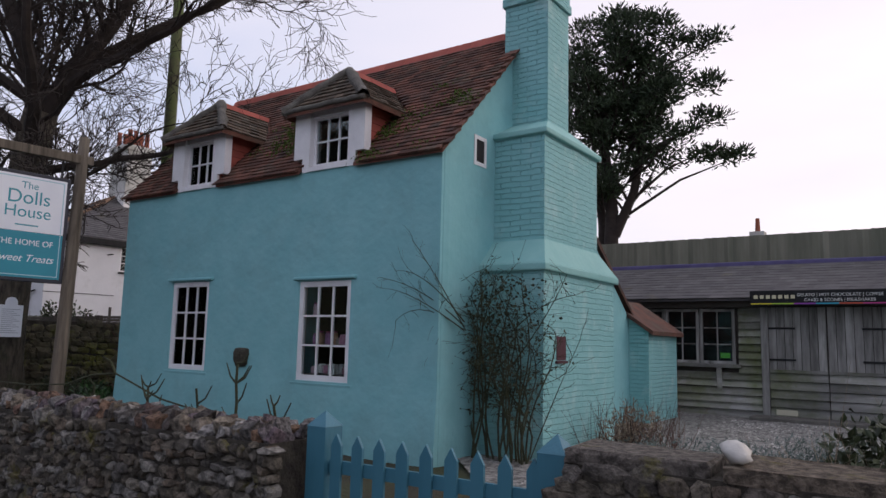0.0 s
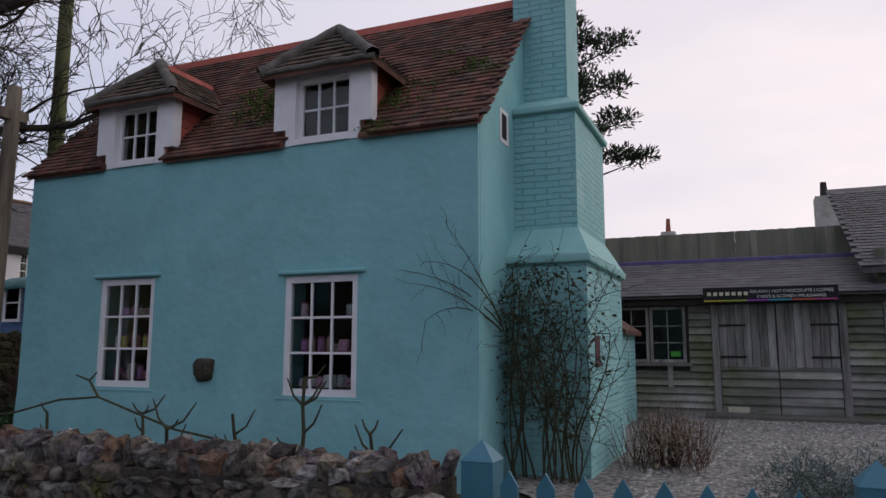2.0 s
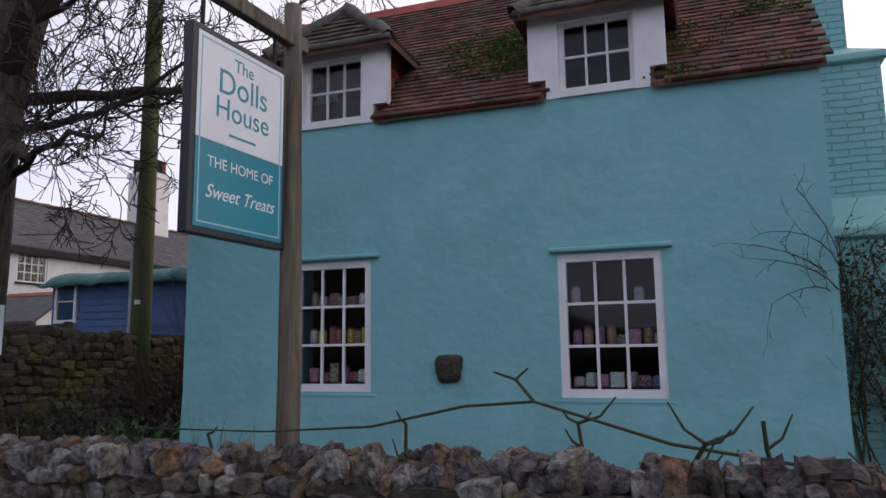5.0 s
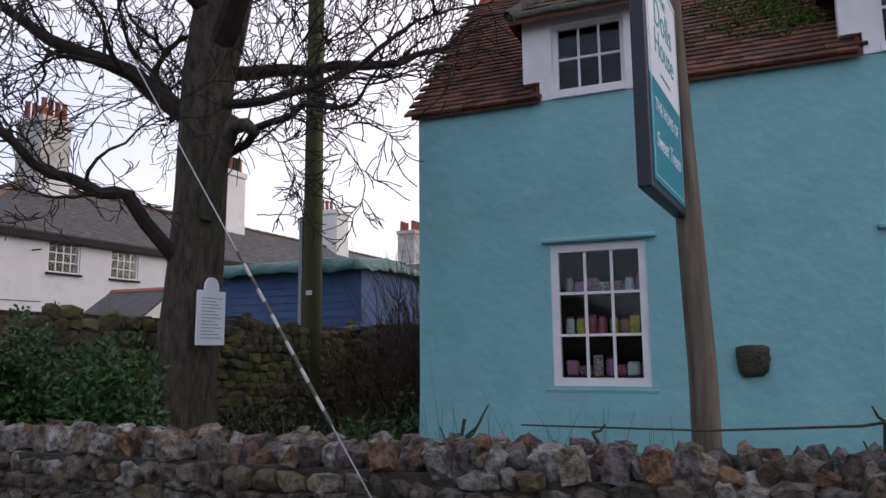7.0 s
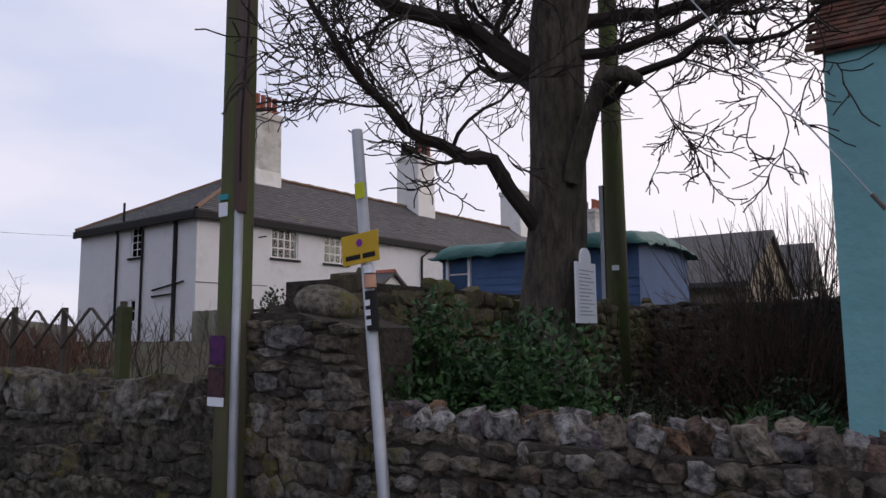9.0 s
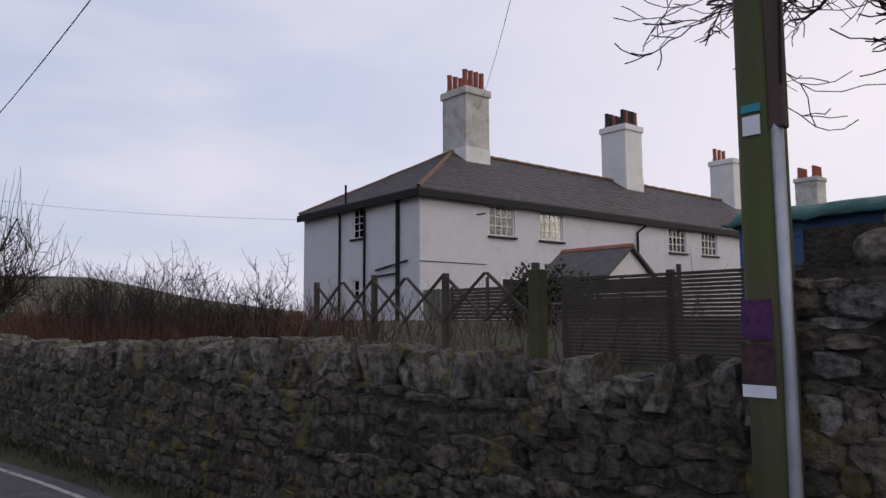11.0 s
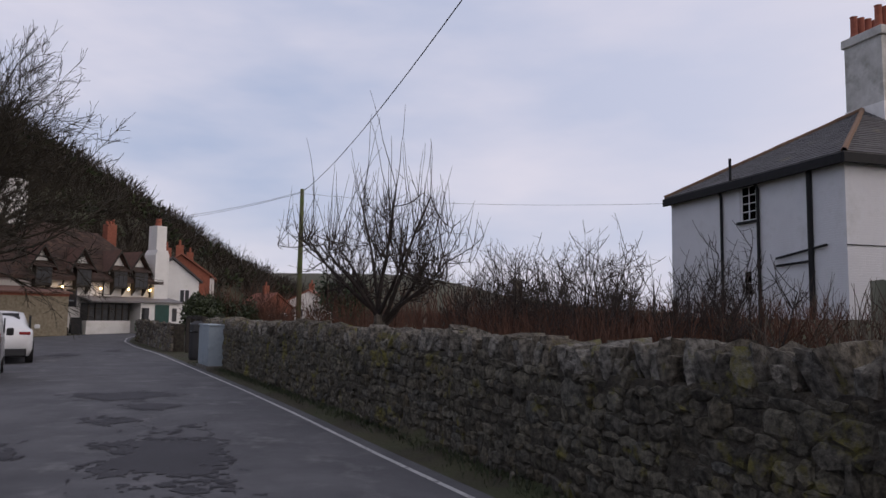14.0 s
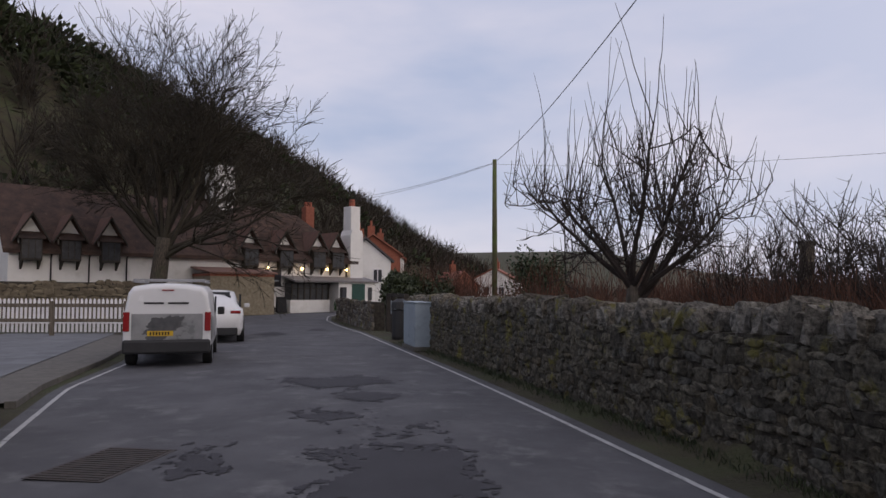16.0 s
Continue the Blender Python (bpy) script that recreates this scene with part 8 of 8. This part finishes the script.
ip("hipped_roof", (v2 + [(x, y, z - 0.25) for x, y, z in v2], [(0, 1, 2, 3), (3, 2, 4, 5), (1, 4, 2), (6, 7, 1, 0), (7, 10, 4, 1), (6, 9, 8, 7), (0, 3, 9, 6), (3, 5, 11, 9)]), THATCHTILE)
rng = random.Random(91)
s = Soup()


def stone_tiles(a, b, t0, t1, rows, w):
    a, b, t0, t1 = (Vector(q) for q in (a, b, t0, t1))
    nrm = (b - a).cross(t0 - a).normalized()
    for r in range(rows):
        p, q, p2, q2 = a.lerp(t0, r / rows), b.lerp(t1, r / rows), a.lerp(t0, (r + 1.15) / rows), b.lerp(t1, (r + 1.15) / rows)
        cnt = max(1, int((q - p).length / w))
        for i in range(cnt):
            off = nrm * rng.uniform(0.04, 0.09)
            c0, c1, h1, h0 = p.lerp(q, i / cnt), p.lerp(q, (i + 0.96) / cnt), p2.lerp(q2, (i + 0.96) / cnt), p2.lerp(q2, i / cnt)
            n0 = len(s.v)
            s.v += [c0 + off, c1 + off, h1 + nrm * 0.01, h0 + nrm * 0.01, c0, c1]
            s.f += [(n0, n0 + 1, n0 + 2, n0 + 3), (n0 + 4, n0 + 5, n0 + 1, n0)]


stone_tiles(v[0], v[1], v[3], v[2], 18, 0.4)
stone_tiles(v2[0], v2[1], v2[3], v2[2], 18, 0.4)
s.done("tile_run", THATCHTILE, iroof)["kind"] = "stuff"
INNGLASS = mat("dark_leaded_glass", (0.02, 0.022, 0.026), (0.05, 0.052, 0.06), 3, 0.35, 0.05, 20, spec=0.3)
LAMPON = lamp_glow("warm_bulb", (1.0, 0.62, 0.25), 9.0)


def inn_dormer(u):
    d = ip("dormer", P([(u - 0.62, IE - 0.6), (u + 0.62, IE - 0.6), (u + 0.62, IE + 0.75), (u, IE + 1.75), (u - 0.62, IE + 0.75)], -1.6, 0.12, "y"), LIME2)
    ov = [(u - 0.95, IE + 0.32), (u, IE + 1.92), (u + 0.95, IE + 0.32), (u + 0.95, IE + 0.46), (u, IE + 2.1), (u - 0.95, IE + 0.46)]
    part("dormer_roof", P(ov, -3.0, 0.5, "y"), mat("dormer_clay", (0.085, 0.05, 0.04), (0.14, 0.075, 0.055), 2, 0.9, 0.5, 20), d)
    for sgn in (-1, 1):
        part("barge_board", P([(u + sgn * 0.98, IE + 0.25), (u, IE + 1.86), (u, IE + 2.02), (u + sgn * 0.98, IE + 0.42)], 0.5, 0.58, "y"), TIMBER, d)
    bay = part("oriel", B(u - 0.55, u + 0.55, 0.12, 0.62, IE - 0.75, IE + 0.55), TIMBER, d, "dark timber oriel window")
    part("oriel_roof", P([(0.1, IE + 0.55), (0.78, IE + 0.5), (0.1, IE + 0.95)], u - 0.7, u + 0.7, "x"), THATCHTILE, d)
    for k in range(3):
        part("light", B(u - 0.5 + k * 0.345, u - 0.2 + k * 0.345, 0.621, 0.64, IE - 0.62, IE + 0.45), INNGLASS, bay)
    for k in (-0.45, 0.45):
        part("bracket", P([(0.12, IE - 0.75), (0.6, IE - 0.75), (0.12, IE - 1.25)], u + k - 0.06, u + k + 0.06, "x"), TIMBER, d)


U0 = 3.0
for u in (0.85, 2.94, 5.19, 14.6, 17.4, 20.2, 21.9):
    inn_dormer(u + U0)
for u in (16.0, 18.8, 21.0, 22.8):
    lamp = ip("wall_lamp", B(u + U0 - 0.05, u + U0 + 0.05, 0, 0.4, 3.35, 3.4), BLACK)
    part("bulb", L([(0.02, 0), (0.09, 0.05), (0.09, 0.14), (0.03, 0.2)], 8, pose(u + U0, 0.42, 3.15)), LAMPON, lamp)
# downpipes
for u in (2.0, 4.1, 6.3, 8.0, 16.2, 19.2, 23.0):
    s = Soup()
    s.tube([(u + U0, 0.3, IE - 0.2), (u + U0, 0.08, IE - 0.5), (u + U0, 0.08, 0)], [0.05] * 3, 6)
    s.done("downpipe", BLACK, inn)
# white chimney stack on the front and another behind
ic = ip("chimney", B(26.1, 27.3, -0.9, 0.5, -0.3, 6.0), LIME2)
part("chimney_shaft", B(26.25, 27.15, -0.75, 0.3, 5.9, 8.3, 0.05), LIME2, ic)
part("shoulder", P([(26.1, 6.0), (27.3, 6.0), (27.15, 6.4), (26.25, 6.4)], -0.9, 0.5, "y"), LIME2, ic)
part("chimney_pot", L([(0.22, 8.3), (0.25, 8.4), (0.2, 8.9)], 10, pose(26.7, -0.2, 0)), POT, ic)
ic = ip("chimney", B(16.2, 18.0, -ID / 2 - 0.6, -ID / 2 + 0.6, 6, 10.8, 0.05), LIME2)
ic = ip("chimney", B(24.3, 25.1, -ID / 2 - 0.35, -ID / 2 + 0.35, 6, 8.4, 0.05), BRICKRED)
for k in range(3):
    part("chimney_pot", L([(0.11, 8.4), (0.1, 8.8)], 8, pose(24.45 + k * 0.25, -ID / 2, 0)), POT, ic)
# stone outhouse before the front
out = thing("stone_outhouse", "ochre stone outhouse with a brick-topped lean-to roof", "outbuilding", inn.matrix_world @ pose(13.6, 0, 0))
part("wall_shell", B(0, 4.6, 0.02, 2.7, -0.3, 2.55), OCHRE_STONE, out)
part("brick_band", B(-0.02, 4.62, 0.02, 2.72, 2.55, 2.72), BRICKRED, out)
part("roof", P([(0.02, 3.1), (2.9, 2.72), (2.9, 2.82), (0.02, 3.22)], -0.15, 4.75, "x"), mat("outhouse_tile", (0.13, 0.075, 0.06), (0.2, 0.11, 0.085), 2, 0.9, 0.5, 20), out)
part("door", B(4.602, 4.63, 0.5, 1.5, 0, 2.15), GREYDOOR, out, "plain grey door")
# dark slab on the uncut wall, drawing the doorway's shade
part("opening", B(4.602, 4.62, 1.6, 2.3, 0, 2.15), DARK, out)
part("canopy", B(4.6, 5.1, 0.3, 2.4, 2.25, 2.35), GREYDOOR, out)
# bay and porch of the bar
bar = thing("bar_front", "inn bay window and green porch under a slate canopy", "porch", inn.matrix_world @ pose(20.5, 0, 0))
part("bay_base", B(0, 3.4, 0.02, 1.0, -0.3, 0.95), LIME2, bar)
part("bay_glazing", B(0.1, 3.3, 0.02, 0.95, 0.95, 2.2), INNGLASS, bar)
for k in range(7):
    part("mullion", B(0.08 + k * 0.52, 0.18 + k * 0.52, 0.951, 1.0, 0.95, 2.2), TIMBER, bar)
part("transom", B(0.08, 3.32, 0.955, 0.995, 1.75, 1.82), TIMBER, bar)
part("canopy", P([(0, 2.6), (1.9, 2.25), (1.9, 2.36), (0, 2.72)], -0.2, 7.3, "x"), mat("canopy_lead", (0.13, 0.12, 0.12), (0.2, 0.19, 0.19), 2, 0.7, 0.3, 20), bar)
part("porch_wall", B(3.7, 7.1, 0.02, 1.7, -0.3, 2.25), LIME2, bar)
part("porch_door", B(4.9, 6.1, 1.702, 1.75, 0, 2.15), GREENDOOR, bar, "dark green porch door")
for x in (4.2, 6.6):
    part("porch_window", B(x - 0.2, x + 0.2, 1.702, 1.72, 0.9, 1.9), INNGLASS, bar)
part("menu_case", B(3.8, 4.0, 1.702, 1.76, 1.0, 1.9), BLACK, bar)
pub = thing("inn_sign", "dark hanging inn sign on an iron bracket", "sign", inn.matrix_world @ pose(19.4, 0.0, 0))
part("bracket", B(-0.03, 0.03, 0, 1.5, 3.25, 3.31), BLACK, pub)
part("sign_board", B(-0.04, 0.04, 0.3, 1.5, 1.9, 3.1, 0.01), NAVY, pub)
for k in range(3):
    part("sign_print", B(0.041, 0.045, 0.5, 1.3, 2.2 + k * 0.25, 2.28 + k * 0.25), INK, pub)
cb1 = thing("chalk_board", "black A-board standing by the inn wall", "sign", inn.matrix_world @ pose(19.6, 1.4, 0))
part("panel", B(-0.4, 0.4, 0, 0.05, 0.05, 1.15, 0.01, pose(0, 0, 0, 8, 0, 0)), BLACK, cb1)
part("panel", B(-0.4, 0.4, -0.3, -0.25, 0.05, 1.15, 0.01, pose(0, 0, 0, -8, 0, 0)), BLACK, cb1)
leaf_mound("box_bush", "clipped round green bush by the inn porch", "shrub", tuple(inn.matrix_world @ Vector((24.0, 2.2, 0))), (0.55, 0.55, 0.95), 1400, 0.10, 0.07, LEAF, 95)
for k, (u, w_) in enumerate(((18.6, 0.9), (17.9, 0.6))):
    pl = thing("planter", "dark planter box by the inn wall", "planter", inn.matrix_world @ pose(u, 1.0, 0))
    part("box", B(-w_ / 2, w_ / 2, 0, 0.4, 0, 0.5, 0.02), TIMBER, pl)
nt = ip("notice_case", B(18.2, 18.75, 0.001, 0.06, 1.2, 2.0), PAPER)

rubble("terrace_wall", "ochre rubble retaining wall below the inn garden", [(-58.6, -13.8), (-56.2, -17), (-52, -22), (-48, -27)], lambda x: 0.0, lambda x: 2.0, 0.5, (0, 0), 39, cope=False, row=(0.12, 0.26), long=(0.2, 0.6), limit=0, face_run=mat("ochre_rubble_run", (0.08, 0.066, 0.046), (0.17, 0.143, 0.10), 4, 0.95, 0.6, 20, island=0.3))

# houses beyond the inn
for i, (d, lat_, w_, h_, rz, m_, rm) in enumerate(((74, -8.6, 5, 4.6, 12, LIME2, "grey"), (82, -8.2, 6, 5.6, 5, BRICKRED, "red"), (92, -8.0, 6, 5.6, 0, LIME2, "red"), (112, 1.5, 5, 2.4, 20, BRICKRED, "red"), (120, 9, 8, 3.2, -15, LIME2, "red"))):
    x, y, _ = street(d, lat_)
    h = thing("far_house", "village house with tiled roof at the end of the lane", "house", pose(x, y, 0, 0, 0, rz), group="houses down the lane")
    part("wall_shell", P([(-w_ / 2, -1), (w_ / 2, -1), (w_ / 2, h_), (0, h_ + 2.0), (-w_ / 2, h_)], -4, 4, "x"), m_, h)
    rmat = RIDGE if rm == "red" else SLATE_ISL
    part("roof", P([(-w_ / 2 - 0.3, h_ - 0.2), (0, h_ + 2.1), (w_ / 2 + 0.3, h_ - 0.2), (w_ / 2 + 0.3, h_), (0, h_ + 2.3), (-w_ / 2 - 0.3, h_)], -4.3, 4.3, "x"), mat("far_red_tile", (0.20, 0.075, 0.05), (0.28, 0.11, 0.075), 1.5, 0.9, 0.5, 12) if rm == "red" else SLATE_ISL, h)
    for k in (-1.2, 1.2):
        wf = part("window", B(4.001, 4.05, k - 0.5, k + 0.5, h_ - 2.2, h_ - 0.8), WHITE, h)
        part("pane", B(4.051, 4.06, k - 0.4, k - 0.04, h_ - 2.1, h_ - 0.9), INNGLASS, wf)
        part("pane", B(4.051, 4.06, k + 0.04, k + 0.4, h_ - 2.1, h_ - 0.9), INNGLASS, wf)
    ch_ = part("chimney", B(-0.4, 0.4, -0.4, 0.4, h_ + 1.4, h_ + 3.4), BRICKRED, h)
    part("chimney_pot", L([(0.14, h_ + 3.4), (0.12, h_ + 4.0)], 8), POT, ch_)

# ---- bare roadside tree before the inn ----
rng = random.Random(33)
lt = thing("ash_tree", "large spreading leafless tree before the inn", "tree", pose(*street(39.5, -15.6, 1.3)))
s = Soup()
s.tube([(0, 0, -1.5), (0, 0, 0.5), (0.1, 0.2, 2.2), (0.1, 0.3, 3.2)], [0.6, 0.46, 0.42, 0.36], 12)
s.done("trunk", BARK, lt, smooth=True)
s = Soup()
for k in range(17):
    phi = radians(-52 + 116 * k / 16 + rng.uniform(-6, 6))
    reach = 1 / math.hypot(math.sin(phi) / (9.6 if phi > 0 else 8.0), math.cos(phi) / 13.2)
    d = Vector((rng.uniform(-0.55, 0.55), math.sin(phi), math.cos(phi)))
    limb(s, rng, (0.1, 0.3, rng.uniform(1.9, 3.1)), d, reach * rng.uniform(0.45, 0.53), 0.16, 4, 0.015, 0.24, (3, 5), 0.6, 0.7, 6, 0.42, 0.013)
s.done("crown", mat("ash_twig", (0.02, 0.017, 0.012), (0.045, 0.038, 0.026), 1.2, 0.95, 0.1, 30, island=0.25), lt)

# ---- wooded hillside ----
rng = random.Random(55)
bare, green = Soup(), Soup()
for k in range(1500):
    d = rng.uniform(42, 235)
    crest = -60 + (d - 60) * 0.357
    lat_ = crest + rng.uniform(-9, 38) * (1.0 if rng.random() < 0.7 else 0.3)
    x, y, _ = street(d, lat_)
    z = float(ground_z(x, y))
    if z < 3.5:
        continue
    h = rng.uniform(3.5, 7.0)
    c = Vector((x, y, z))
    ever = rng.random() < (0.75 if d < 95 and lat_ < crest + 16 else 0.14)
    if ever:
        r = rng.uniform(1.6, 3.2)
        for j in range(46):
            o = rvec(rng) * r * rng.random() ** 0.35
            o.z = abs(o.z) * 0.9
            green.leaf(c + o + Vector((0, 0, h * 0.35)), o + rvec(rng) * 0.5, rng.uniform(0.7, 1.3), 0.6, rng)
    else:
        for j in range(30):
            o = Vector((rng.gauss(0, 0.55), rng.gauss(0, 0.55), 1.0)).normalized()
            p = c + Vector((0, 0, h * rng.uniform(0.1, 0.5)))
            q = p + o * h * rng.uniform(0.35, 0.75)
            bare.tube([p, p.lerp(q, 0.5) + rvec(rng) * 0.2, q], [0.07, 0.05, 0.02], 3)
        for j in range(16):
            o = rvec(rng) * h * 0.33
            bare.leaf(c + Vector((0, 0, h * 0.5)) + o, o + Vector((0, 0, 0.5)), rng.uniform(0.8, 1.5), 0.22, rng)
tagged(bare.done("hill_wood", HILLTWIG), "leafless brown woodland covering the hillside", "woodland", kind="stuff")
tagged(green.done("hill_evergreens", mat("hill_evergreen", (0.012, 0.02, 0.008), (0.035, 0.045, 0.016), 0.3, 0.9, 0.1, 5, island=0.4)), "dark evergreen trees on the hillside", "woodland", kind="stuff")
# far hedges and trees over the fields
far = Soup()
for k in range(700):
    d, lat_ = rng.uniform(90, 330), rng.uniform(-20, 210)
    if rng.random() < 0.5:
        lat_ = round(lat_ / 30) * 30 + rng.uniform(-2, 2)
    x, y, _ = street(d, lat_)
    if y > 60 and x > -60:
        continue
    z = float(ground_z(x, y))
    h = rng.uniform(2, 5)
    for j in range(26):
        o = Vector((rng.gauss(0, 0.7), rng.gauss(0, 0.7), 1.0)).normalized()
        p = Vector((x, y, z)) + Vector((rng.uniform(-1, 1), rng.uniform(-1, 1), 0))
        far.tube([p, p + o * h * rng.uniform(0.5, 1.0)], [0.12, 0.03], 3)
tagged(far.done("field_hedges", TWIG_FAR), "distant bare hedgerows across the fields", "hedge", kind="stuff")
